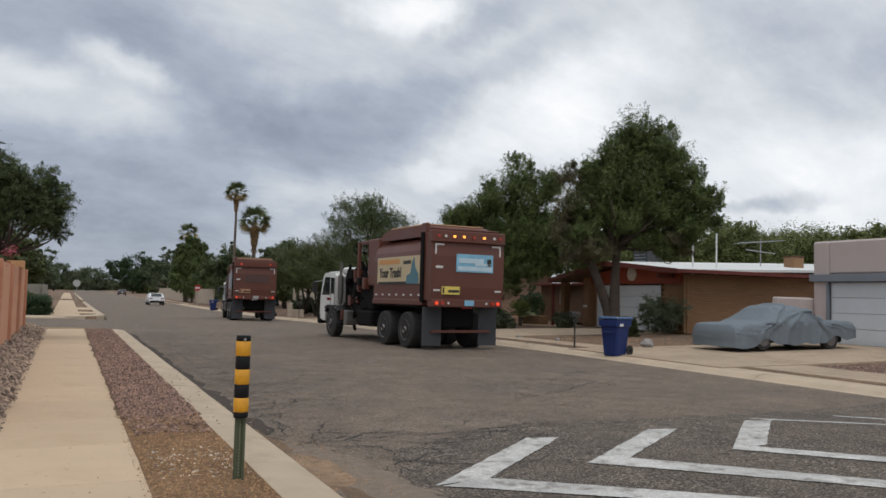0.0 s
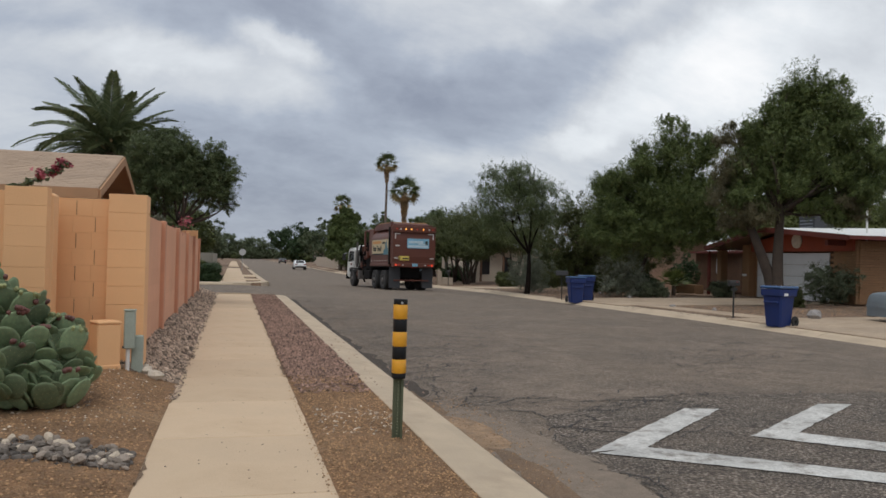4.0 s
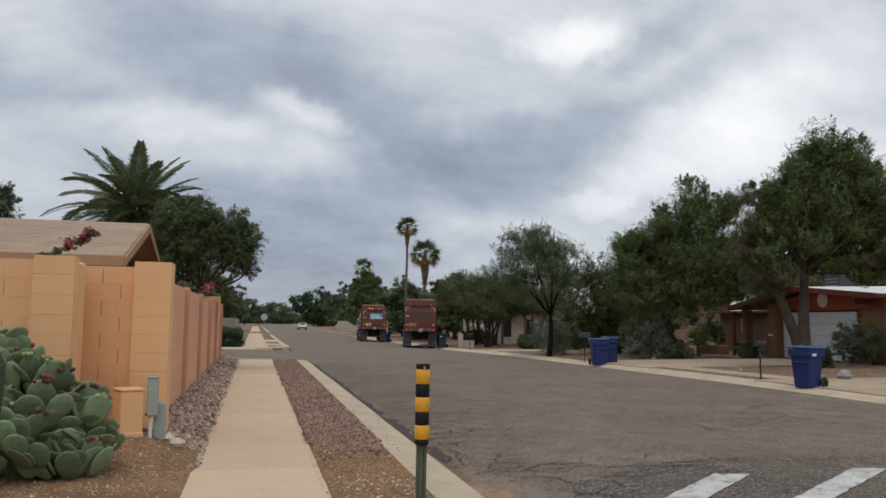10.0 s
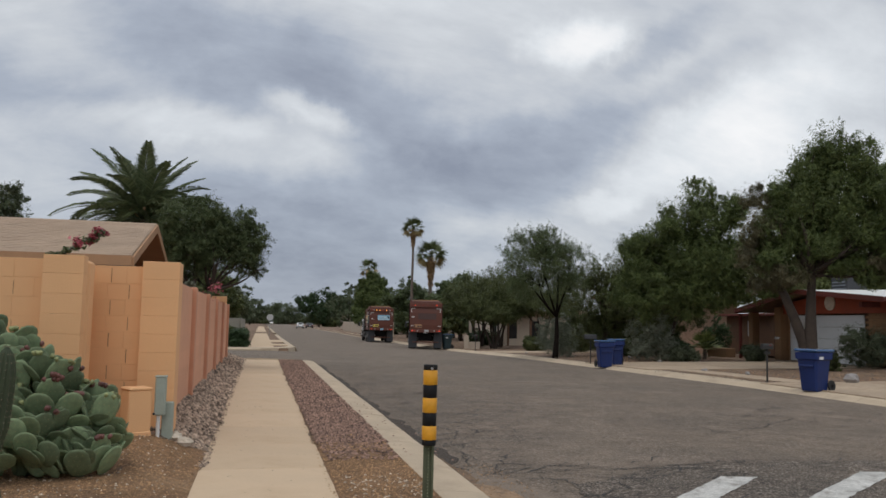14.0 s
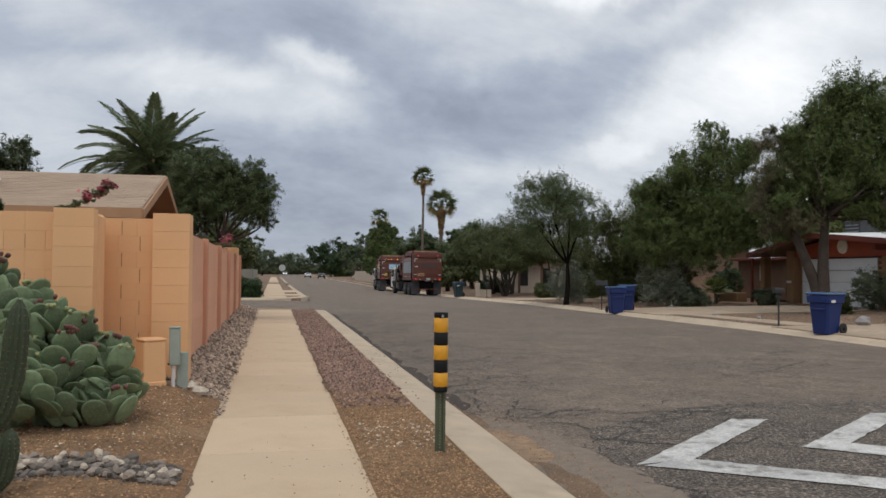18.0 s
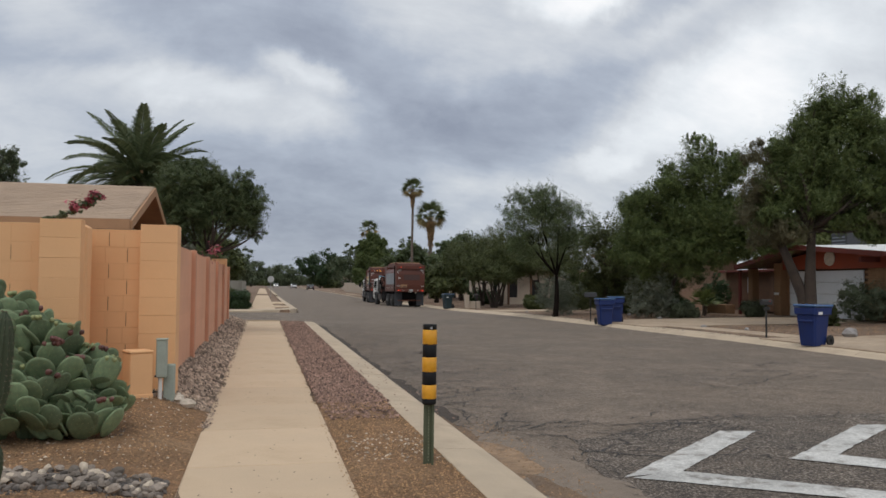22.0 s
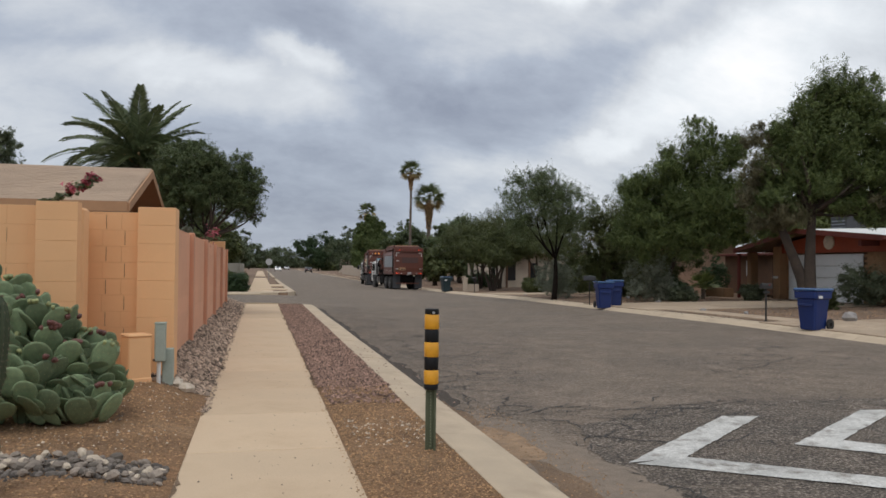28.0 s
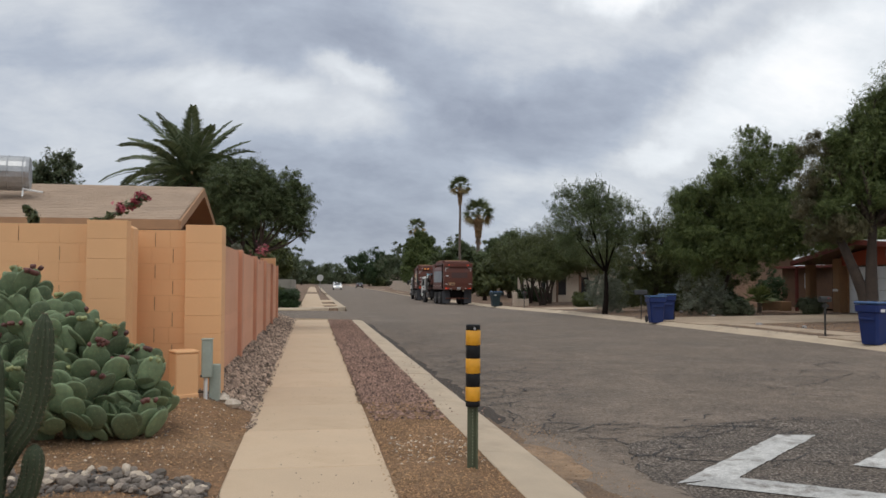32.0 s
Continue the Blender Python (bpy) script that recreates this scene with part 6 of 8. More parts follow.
# ---- bins, boxes, signs ----
def wheeled_bin(name, m, body_mat, lid_mat, label, group="household bins"):
    ob = thing(name, m, label, "bin", group)
    s = Shape()
    prof = [(0.0, 0.225, 0.26), (0.06, 0.24, 0.275), (0.76, 0.295, 0.335), (0.79, 0.345, 0.385), (0.95, 0.35, 0.39)]
    v, f = [], []
    for z, hx, hy in prof:
        c = 0.05
        v += [(-hx + c, -hy, z), (hx - c, -hy, z), (hx, -hy + c, z), (hx, hy - c, z), (hx - c, hy, z), (-hx + c, hy, z), (-hx, hy - c, z), (-hx, -hy + c, z)]
    for i in range(len(prof) - 1):
        for j in range(8):
            k = (j + 1) % 8
            f.append((i * 8 + j, i * 8 + k, (i + 1) * 8 + k, (i + 1) * 8 + j))
    f += [tuple(range(8))[::-1], tuple((len(prof) - 1) * 8 + j for j in range(8))]
    part("body", s.add(v, f), body_mat, ob)
    lid = Shape()
    lid.box((0.02, 0, 1.0), (0.74, 0.80, 0.07), edge=0.025)
    lid.box((0.42, 0, 0.96), (0.12, 0.5, 0.1), edge=0.03)
    part("lid", lid, lid_mat, ob)
    part("handle", Shape().tube([(0.38, -0.28, 0.9), (0.46, -0.28, 0.96), (0.46, 0.28, 0.96), (0.38, 0.28, 0.9)], 0.016, 6), body_mat, ob)
    part("grab_bar", Shape().box((-0.325, 0, 0.62), (0.04, 0.5, 0.05), edge=0.01), body_mat, ob)
    part("label", Shape().box((-0.14, -0.372, 0.83), (0.16, 0.03, 0.09)), label_white, ob, "white printed sticker")
    part("axle", Shape().tube([(0.27, -0.34, 0.13), (0.27, 0.34, 0.13)], 0.014, 6), steel, ob)
    for y in (-0.335, 0.335):
        wh = part("wheel", Shape().lathe([(0.05, -0.03), (0.13, -0.03), (0.14, 0.0), (0.13, 0.03), (0.05, 0.03)], 18, (0.29, y, 0.14), "y"), rubber, ob)
        part("hub", Shape().lathe([(0.05, -0.034), (0.05, 0.034)], 12, (0.29, y, 0.14), "y"), chassis, wh)
    return ob


def ground_at(x, y):
    return pose(x, y, land(x, y) + (0.006 if kerb_right(y) + 0.1 < x < kerb_right(y) + 0.8 else 0.0))


wheeled_bin("wheeled_bin", ground_at(12.92, 16.9) @ pose(0, 0, 0.0, 0, 0, 12) @ Matrix.Diagonal((0.84, 0.84, 0.96, 1)), bin_blue, lid_sky_sheen, "blue plastic wheeled bin with a sticker at the kerb")
wheeled_bin("wheeled_bin", ground_at(12.74, 28.5) @ pose(0, 0, 0.0, 0, 0, 84) @ Matrix.Diagonal((0.84, 0.84, 0.98, 1)), bin_blue, lid_sky_sheen, "blue plastic wheeled bin at the kerb beside another")
wheeled_bin("wheeled_bin", ground_at(13.5, 29.2) @ pose(0, 0, 0.008, 0, 0, 70) @ Matrix.Diagonal((0.84, 0.84, 0.98, 1)), bin_blue, lid_sky_sheen, "blue plastic wheeled bin turned away, at the kerb")
wheeled_bin("wheeled_bin", ground_at(13.22, 57.2) @ pose(0, 0, 0.01, 0, 0, 8), bin_teal, bin_teal, "dark teal plastic wheeled bin at the kerb")
lifted_bin = wheeled_bin("wheeled_bin", ground_at(13.65, 59.0), bin_blue, lid_sky_sheen, "blue plastic wheeled bin lifted by the truck's arm")
far_bin = wheeled_bin("wheeled_bin", ground_at(12.95, 80.0) @ pose(0, 0, 0.01), bin_blue, lid_sky_sheen, "blue plastic wheeled bin emptied by the farther truck")


def mailbox(x, y, label, wide=False, turn=0.0):
    ob = thing("mailbox", ground_at(x, y) @ pose(0, 0, 0, 0, 0, turn), label, "mailbox", "kerbside mailboxes")
    part("post", Shape().box((0, 0, 0.45), (0.038, 0.038, 1.0), edge=0.004), iron_black, ob)
    if wide:
        part("plate", Shape().box((0, 0, 1.08), (0.1, 0.5, 0.2), edge=0.02), flap_rubber, ob)
        return
    arch = [(-0.07, 0.0), (0.07, 0.0), (0.07, 0.09), (0.05, 0.13), (0.0, 0.145), (-0.05, 0.13), (-0.07, 0.09)]
    box = part("box", Shape().prism([(a, b + 0.9) for a, b in arch], -0.15, 0.15, "x"), iron_black, ob)
    part("flag", Shape().box((0.06, -0.075, 1.0), (0.05, 0.01, 0.03)), lens_red_off, box)
    part("nameplate", Shape().box((0.0, -0.022, 0.8), (0.2, 0.015, 0.06)), iron_black, ob)


mailbox(13.42, 19.45, "black metal mailbox on a thin dark post")
mailbox(13.55, 50.4, "dark mailbox on a post by the kerb")
mailbox(12.97, 30.4, "grey metal mailbox on a thin post", True, 66.0)
ob = thing("meter_post", ground_at(14.5, 56.5), "pale concrete block pillar by the drive", "pillar")
part("shaft", Shape().box((0, 0, 0.45), (0.3, 0.3, 1.1), edge=0.02), stucco_cream, ob)
part("wing", Shape().box((0.6, 0.2, 0.22), (0.9, 0.3, 0.6), edge=0.02), stucco_cream, ob)


def street_sign(name, x, y, face, back, label, h=2.1, turn=0.0):
    ob = thing(name, pose(x, y, land(x, y), 0, 0, turn), label, "sign")
    part("post", Shape().box((0, 0.03, (h + 0.3) / 2), (0.05, 0.05, h + 0.3)), steel, ob)
    o = [(0.38 * math.cos(radians(22.5 + 45 * i)), h + 0.38 * math.sin(radians(22.5 + 45 * i))) for i in range(8)]
    part("plate", Shape().prism(o, -0.012, 0.0, "y"), face, ob)
    part("plate_back", Shape().prism(o, 0.001, 0.008, "y"), back, ob)
    part("bar", Shape().box((0, -0.016, h), (0.5, 0.006, 0.16)), label_white if face is sign_red else face, ob)


street_sign("stop_sign", 0.95, 91.5, sign_back, sign_back, "grey back of an octagonal sign on a post", 1.95)
street_sign("stop_sign", 14.0, 98.0, sign_red, sign_back, "red octagonal stop sign with a white bar", 2.1)

rng = random.Random(31)
solid("boulder", Shape().rock((0, 0, 0.12), 0.27, rng, 0.62), boulder_grey, "grey landscaping boulder on bare dirt", "boulder", m=ground_at(15.6, 18.9))
solid("boulder", Shape().rock((0, 0, 0.1), 0.2, rng, 0.62), boulder_grey, "small grey landscaping boulder on bare dirt", "boulder", m=ground_at(16.2, 19.6), smooth=True)
for i, (x, y) in enumerate(((14.6, 24.6), (14.9, 22.6), (16.6, 31.5), (17.6, 36.5), (19.3, 33.0), (14.5, 43.0), (15.4, 41.0))):
    solid("edging_rock", Shape().rock((0, 0, 0.05), rng.uniform(0.06, 0.13), rng, 0.6), boulder_grey, "grey rock lying in a bare front yard", "rock", m=ground_at(x, y), group="yard rocks")


# ---- covered car ----
def covered_car():
    ob = thing("covered_car", pose(19.0, 17.25, land(19.0, 17.25) + 0.03, 0, 0, 1) @ Matrix.Diagonal((0.92, 0.92, 0.92, 1)), "old saloon car under a loose grey fabric cover on a driveway", "car")
    n, m = 130, 60
    top = ((-2.5, 0.74), (-2.42, 0.80), (-1.9, 0.83), (-1.45, 0.86), (-1.3, 0.89), (-0.8, 1.27), (-0.6, 1.36), (0.25, 1.385), (0.5, 1.33), (0.98, 1.0), (1.4, 0.95), (2.35, 0.92), (2.5, 0.84))
    # swags: (start along, start round, end along, end round, height, width)
    swags = ((0.62, 0.9, -1.31, 0.35, 0.06, 0.05), (0.72, 0.95, -0.58, 0.22, 0.055, 0.05), (0.62, 0.8, 1.35, 0.2, 0.05, 0.06), (-1.28, 0.85, -0.76, 0.2, 0.05, 0.05), (-1.23, 0.6, -3.06, 0.3, 0.035, 0.05), (-1.03, 0.5, -2.65, 0.12, 0.03, 0.05), (-0.13, 1.0, -1.54, 0.3, 0.035, 0.05),
             (1.12, 0.7, 2.06, 0.15, 0.04, 0.05), (1.42, 0.75, 2.67, 0.3, 0.04, 0.05), (0.22, 0.45, 1.58, 0.12, 0.05, 0.05), (-2.68, 0.7, -1.32, 0.15, 0.03, 0.04), (0.37, 0.7, -0.83, 0.15, 0.04, 0.04), (1.07, 0.95, -0.13, 0.5, 0.05, 0.05))
    v, f = [], []
    for i in range(n + 1):
        u = -2.5 + 5.0 * i / n
        h = between(u, top)
        w = 0.93 * between(u, ((-2.5, 0.93), (-2.3, 0.98), (0, 1.0), (2.2, 0.97), (2.5, 0.88)))
        roof = between(u, ((-1.35, 1.0), (-0.7, 0.68), (0.4, 0.68), (1.0, 1.0)))
        hem = between(u, ((-2.5, 0.07), (-1.8, 0.1), (-1.0, 0.2), (1.0, 0.2), (2.0, 0.27), (2.5, 0.42))) + 0.025 * math.sin(u * 4.3) + 0.02 * math.sin(u * 9.0)
        hem += 0.2 * math.exp(-((u + 1.42) / 0.3) ** 2) + 0.2 * math.exp(-((u - 1.5) / 0.4) ** 2)
        for j in range(m + 1):
            a = math.pi * j / m
            s = math.cos(a)
            y = math.copysign(abs(s) ** 0.26, s) * w
            z = hem + (h - hem) * abs(math.sin(a)) ** 0.34
            if z > 0.9 and h > 0.95:
                y *= 1 - (1 - roof) * (z - 0.9) / max(0.01, h - 0.9)
            r = min(1.0, abs(math.sin(a)) ** 0.5) if abs(s) > 0.2 else 1.0
            up = (z - hem) / max(0.05, h - hem)
            lift = 0.03 * noise.noise(Vector((u * 2.1, a * 1.6, 1.0))) + 0.014 * noise.noise(Vector((u * 7.0, a * 6.0, 3.0)))
            pull = noise.noise(Vector((u * 1.3, up * 2.0, 7.0)))
            lift += 0.035 * max(0.0, pull + 0.15) * (1.0 - abs(math.sin(u * 5.5 + up * 4.2 * (1 if u < 0.6 else -1) + 2.2 * pull))) ** 2 * (1 if up < 0.85 else 0.25)
            for u0, r0, u1, r1, amp, wide in swags:
                k = min(1.0, max(0.0, (r0 - up) / (r0 - r1)))
                sag = u0 + (u1 - u0) * k + 0.25 * (u1 - u0) * math.sin(math.pi * k)
                if r1 - 0.08 < up < r0 + 0.08:
                    d = (u - sag) / (wide * 1.3)
                    lift += 1.5 * amp * math.exp(-d * d) - 0.8 * amp * math.exp(-((d - 1.8) ** 2))
            side = 1.0 if up < 0.9 else max(0.0, (1.0 - up) / 0.1)
            v.append((u * 1.07, y + math.copysign(lift * side, s), z + lift * (1 - side) + 0.3 * lift))
    for i in range(n):
        for j in range(m):
            k = i * (m + 1) + j
            f.append((k, k + 1, k + m + 2, k + m + 1))
    for i in (0, n):
        f.append(tuple(i * (m + 1) + j for j in range(m + 1)))
    part("cover", Shape().add(v, f), car_cover, ob, "loose grey car cover with folds", True)
    for x in (-1.5, 1.45):
        for y in (-0.78, 0.78):
            w = part("wheel", Shape().lathe([(0.2, -0.1), (0.31, -0.1), (0.335, -0.05), (0.335, 0.05), (0.31, 0.1), (0.2, 0.1)], 24, (x, y, 0.335), "y"), rubber, ob)
            part("rim", Shape().lathe([(0.06, -0.104), (0.2, -0.108), (0.215, -0.09), (0.215, 0.09), (0.2, 0.108), (0.06, 0.104)], 20, (x, y, 0.335), "y"), rim_steel, w)
    part("underbody", Shape().box((0, 0, 0.36), (4.3, 1.5, 0.25), edge=0.05), chassis, ob)
    part("bumper", Shape().box((2.5, 0, 0.52), (0.16, 1.6, 0.16), edge=0.04), iron_black, ob)


covered_car()


# ---- cars far along the street ----
def saloon(name, m, paint, label, lights=None):
    ob = thing(name, m, label, "car")
    side = [(-2.2, 0.35), (-2.25, 0.62), (-2.15, 0.92), (-1.55, 0.98), (-1.05, 1.36), (0.25, 1.38), (0.95, 0.98), (1.95, 0.82), (2.2, 0.62), (2.2, 0.35)]
    v, f = [], []
    n = len(side)
    for x, k in ((-0.86, 0.8), (-0.8, 1.0), (0.8, 1.0), (0.86, 0.8)):
        for y, z in side:
            q = x * (0.80 if z > 1.2 else 1.0)
            v.append((q, y * (0.97 if k < 1 else 1), z if k == 1 or z < 0.7 else z - 0.05))
    for i in range(3):
        for j in range(n):
            l = (j + 1) % n
            f.append((i * n + j, i * n + l, (i + 1) * n + l, (i + 1) * n + j))
    f += [tuple(range(n)), tuple(3 * n + j for j in range(n))]
    part("body", Shape().add(v, f), paint, ob)
    part("rear_window", Shape().add([(-0.6, -1.56, 1.0), (0.6, -1.56, 1.0), (0.52, -1.09, 1.33), (-0.52, -1.09, 1.33)], [(0, 1, 2, 3)]), dark_glass, ob, at=pose(0, -0.03, 0.01))
    part("windscreen", Shape().add([(-0.6, 0.92, 1.0), (0.6, 0.92, 1.0), (0.52, 0.28, 1.34), (-0.52, 0.28, 1.34)], [(0, 1, 2, 3)]), dark_glass, ob, at=pose(0, 0.03, 0.01))
    part("bumper", Shape().box((0, -2.23, 0.42), (1.5, 0.1, 0.2), edge=0.03), chassis, ob)
    part("plate", Shape().box((0, -2.27, 0.68), (0.32, 0.02, 0.15)), label_white, ob)
    for x in (-0.62, 0.62):
        part("tail_light", Shape().box((x, -2.21, 0.78), (0.36, 0.06, 0.14), edge=0.01), lens_red_off, ob)
        part("headlight", Shape().box((x, 2.18, 0.68), (0.34, 0.06, 0.14), edge=0.01), lights or label_white, ob)
        for y in (-1.35, 1.35):
            part("wheel", Shape().lathe([(0.16, -0.1), (0.31, -0.1), (0.32, 0.0), (0.31, 0.1), (0.16, 0.1)], 18, (x * 1.25, y, 0.32), "x"), rubber, ob)
    return ob


leaving_car = saloon("white_car", pose(9.3, 98, 0), car_white, "white saloon car driving away down the street")
coming_car = saloon("oncoming_car", pose(5.0, 480, 0), car_white, "white car with lit headlights coming up the street", lens_white)
saloon("parked_car", pose(11.9, 205, road_z(11.9, 205)), car_dark, "dark parked car at the far kerb")

# ---- refuse trucks ----
def wheel_set(ob, x, y, r, width, name="wheel"):
    w = part(name, Shape().lathe([(r * 0.55, -width / 2), (r * 0.93, -width / 2), (r, -width * 0.36), (r, width * 0.36), (r * 0.93, width / 2), (r * 0.55, width / 2)], 28, (0, 0, 0), "x"), rubber, ob, at=pose(x, y, r))
    out = -1 if x < 0 else 1
    part("rim", Shape().lathe([(r * 0.12, out * (width / 2 + 0.0)), (r * 0.16, out * (width / 2 + 0.05)), (r * 0.36, out * width * 0.22), (r * 0.52, out * (width / 2 - 0.01)), (r * 0.57, out * (width / 2 + 0.012)), (r * 0.57, out * width * 0.2), (r * 0.1, out * width * 0.1)], 24, (0, 0, 0), "x"), rim_steel, w)
    nuts = Shape()
    for i in range(8):
        a = 2 * math.pi * i / 8
        nuts.lathe([(0.022, out * width * 0.25), (0.022, out * width * 0.44)], 6, (0, r * 0.3 * math.cos(a), r * 0.3 * math.sin(a)), "x")
    part("lug_nuts", nuts, steel, w)
    return w


def refuse_truck(banner, braking, label):
    """Origin on the ground under the middle of the tailgate; it faces +y."""
    ob = thing("refuse_truck", pose(0, 0, 0), label, "truck", "refuse trucks")
    W = 1.16
    body = part("body", Shape().prism([(-W, 1.34), (-W, 2.55), (-W + 0.04, 2.78), (-W + 0.14, 2.97), (-W + 0.3, 3.12), (-W + 0.52, 3.2), (W - 0.52, 3.2), (W - 0.3, 3.12), (W - 0.14, 2.97), (W - 0.04, 2.78), (W, 2.55), (W, 1.34), (W - 0.3, 1.2), (-W + 0.3, 1.2)], 0.42, 3.9, "y"), truck_brown, ob)
    part("sill", Shape().box((0, 2.2, 1.31), (2.36, 3.5, 0.16), edge=0.02), truck_brown, body)
    hopper = part("hopper", Shape().box((0.05, 4.3, 2.55), (2.16, 0.86, 1.5), edge=0.04), truck_brown, ob)
    part("hopper_rim", Shape().box((0.05, 5.0, 3.22), (2.14, 0.9, 0.1), edge=0.02), truck_brown, hopper)
    for x in (-1.06, 1.1):
        part("hopper_post", Shape().box((x, 5.4, 2.43), (0.1, 0.12, 1.6), edge=0.02), truck_brown, hopper)
    part("hopper_pan", Shape().box((0.1, 5.0, 1.45), (2.1, 1.1, 0.9), edge=0.05), chassis, hopper)
    rng = random.Random(14)
    for i in range(64):
        y, z = rng.uniform(4.6, 7.9), rng.uniform(0.75, 2.25)
        if i % 3:
            s = Shape().tube([(-1.0 + rng.uniform(-0.12, 0.3), y, z), (-0.95 + rng.uniform(-0.12, 0.3), y + rng.uniform(-0.5, 0.5), z + rng.uniform(-0.3, 0.3)), (-0.8 + rng.uniform(-0.2, 0.3), y + rng.uniform(-0.7, 0.7), z + rng.uniform(-0.5, 0.5))], rng.uniform(0.025, 0.06), 6)
            part("hydraulic_hose", s, chassis, ob)
        else:
            part("valve_block", Shape().box((-0.9 + rng.uniform(-0.1, 0.2), y, z), (rng.uniform(0.2, 0.4), rng.uniform(0.15, 0.45), rng.uniform(0.15, 0.4)), edge=0.02), chassis if i % 6 else truck_brown, ob)
    top = part("roof_hatch", Shape().prism([(0.55, 3.18), (0.55, 3.44), (0.75, 3.5), (3.3, 3.5), (3.7, 3.36), (3.75, 3.18)], -1.0, 1.0, "x"), truck_brown, ob)
    part("hatch_lid", Shape().box((0, 1.95, 3.525), (1.9, 2.4, 0.05), edge=0.02), fascia_tan, top, "faded tan hatch lid")
    # tailgate
    tg = part("tailgate", Shape().prism([(0.42, 1.38), (0.0, 1.40), (-0.04, 1.75), (-0.05, 2.6), (0.0, 3.02), (0.12, 3.2), (0.42, 3.26)], -W, W, "x"), truck_brown, ob, "curved brown tailgate")
    bar = part("light_bar", Shape().box((0, 0.02, 3.15), (2.34, 0.26, 0.32), edge=0.02), truck_brown, ob)
    part("top_rail", Shape().tube([(-1.03, 0.1, 3.28), (-1.03, 0.1, 3.36), (1.03, 0.1, 3.36), (1.03, 0.1, 3.28)], 0.03, 6), truck_brown, bar)
    for i, x in enumerate((-0.98, -0.78, -0.5, -0.2, 0.12, 0.45, 0.78, 0.98)):
        lit = i in (2, 3, 5) if not braking else i in (1, 6)
        off = lens_red_off if braking else lens_red_dim
        part("marker_light", Shape().lathe([(0.042, -0.03), (0.038, 0.0), (0.022, 0.01)], 12, (x, -0.115, 3.15), "y"), (lens_red if braking else lens_amber) if lit else (reflective if i in (1, 6) else off), bar)
    for x in (-W - 0.02, W + 0.02):
        part("hinge", Shape().box((x * 0.985, 0.46, 2.3), (0.12, 0.16, 1.95), edge=0.02), chassis, ob)
        part("ram", Shape().tube([(x * 0.98, 0.55, 3.25), (x * 0.98, 0.42, 2.3)], 0.05, 8), chassis, ob)
    part("hinge_bracket", Shape().box((-1.08, 0.5, 3.38), (0.14, 0.3, 0.32), edge=0.03), truck_brown, ob)
    part("bumper", Shape().box((0, 0.1, 1.31), (2.28, 0.24, 0.22), edge=0.02), truck_brown, ob)
    for x in (-0.98, -0.8, 0.8, 0.98):
        part("tail_light", Shape().lathe([(0.05, -0.04), (0.047, 0.0), (0.03, 0.012)], 14, (x, -0.03, 1.31), "y"), lens_red if abs(x) > 0.9 else lens_red_dim, ob)
    for x in (-0.12, 0.0, 0.12):
        part("marker_light", Shape().box((x, 0.0, 1.185), (0.08, 0.03, 0.035)), lens_red_off if not braking else reflective, ob)
    part("number_plate", Shape().box((0.06, -0.03, 1.32), (0.3, 0.015, 0.15)), banner_blue if banner else sign_back, ob, "blank blue-grey number plate")
    for x in (-0.6, 0.62):
        part("reflector", Shape().box((x, -0.028, 1.31), (0.06, 0.01, 0.06)), reflective, ob)
    # tape corners and stickers
    for sx in (-1, 1):
        part("tape", Shape().box((sx * 0.91, -0.035, 2.92), (0.28, 0.012, 0.05), turn=Matrix.Rotation(radians(12), 3, "X")), reflective, tg)
        part("tape", Shape().box((sx * 1.03, -0.045, 2.79), (0.045, 0.012, 0.28)), reflective, tg)
        part("tape", Shape().box((sx * 0.98, -0.035, 1.66), (0.2, 0.012, 0.05)), reflective, tg)
    plate = part("plate_yellow", Shape().box((-0.55, -0.045, 1.66), (0.56, 0.02, 0.22)), banner_yellow if banner else fascia_tan, tg, "yellow plate" if banner else "faded tan plate")
    part("print_bar", Shape().box((-0.46, -0.058, 1.64), (0.34, 0.008, 0.07)), banner_black, plate)
    part("print_bar", Shape().box((-0.78, -0.058, 1.66), (0.05, 0.008, 0.16)), banner_black, plate)
    part("code_bar", Shape().box((-0.92, -0.058, 2.3), (0.22, 0.01, 0.07)), reflective, tg)
    if banner:
        b = part("rear_banner", Shape().box((0.2, -0.062, 2.43), (1.18, 0.02, 0.5)), banner_blue, tg, "pale blue printed banner")
        part("print_shape", Shape().box((0.2, -0.074, 2.28), (1.1, 0.008, 0.12)), banner_pale, b)
        part("print_shape", Shape().box((0.45, -0.074, 2.4), (0.5, 0.008, 0.07)), banner_pale, b)
        part("print_shape", Shape().box((0.08, -0.074, 2.5), (0.8, 0.008, 0.13)), banner_pale, b)
        part("print_shape", Shape().box((0.66, -0.074, 2.46), (0.13, 0.008, 0.2)), banner_black, b)
        s = part("side_banner", Shape().box((-W - 0.012, 2.1, 2.24), (0.02, 2.95, 0.8)), banner_cream, ob, "cream printed side banner")
        part("print_band", Shape().box((-W - 0.024, 2.2, 1.87), (0.008, 2.6, 0.07)), banner_black, s)
        part("print_line", Shape().box((-W - 0.024, 2.7, 2.5), (0.008, 1.5, 0.14)), banner_orange, s)
        part("print_line", Shape().box((-W - 0.024, 1.45, 2.46), (0.008, 0.5, 0.10)), banner_black, s)
        pic = part("print_shape", Shape().prism([(0.68, 1.84), (1.5, 1.84), (1.45, 2.08), (1.2, 2.14), (1.12, 2.45), (0.98, 2.6), (0.9, 2.3), (0.7, 2.1)], -W - 0.03, -W - 0.022, "x"), banner_teal, s)
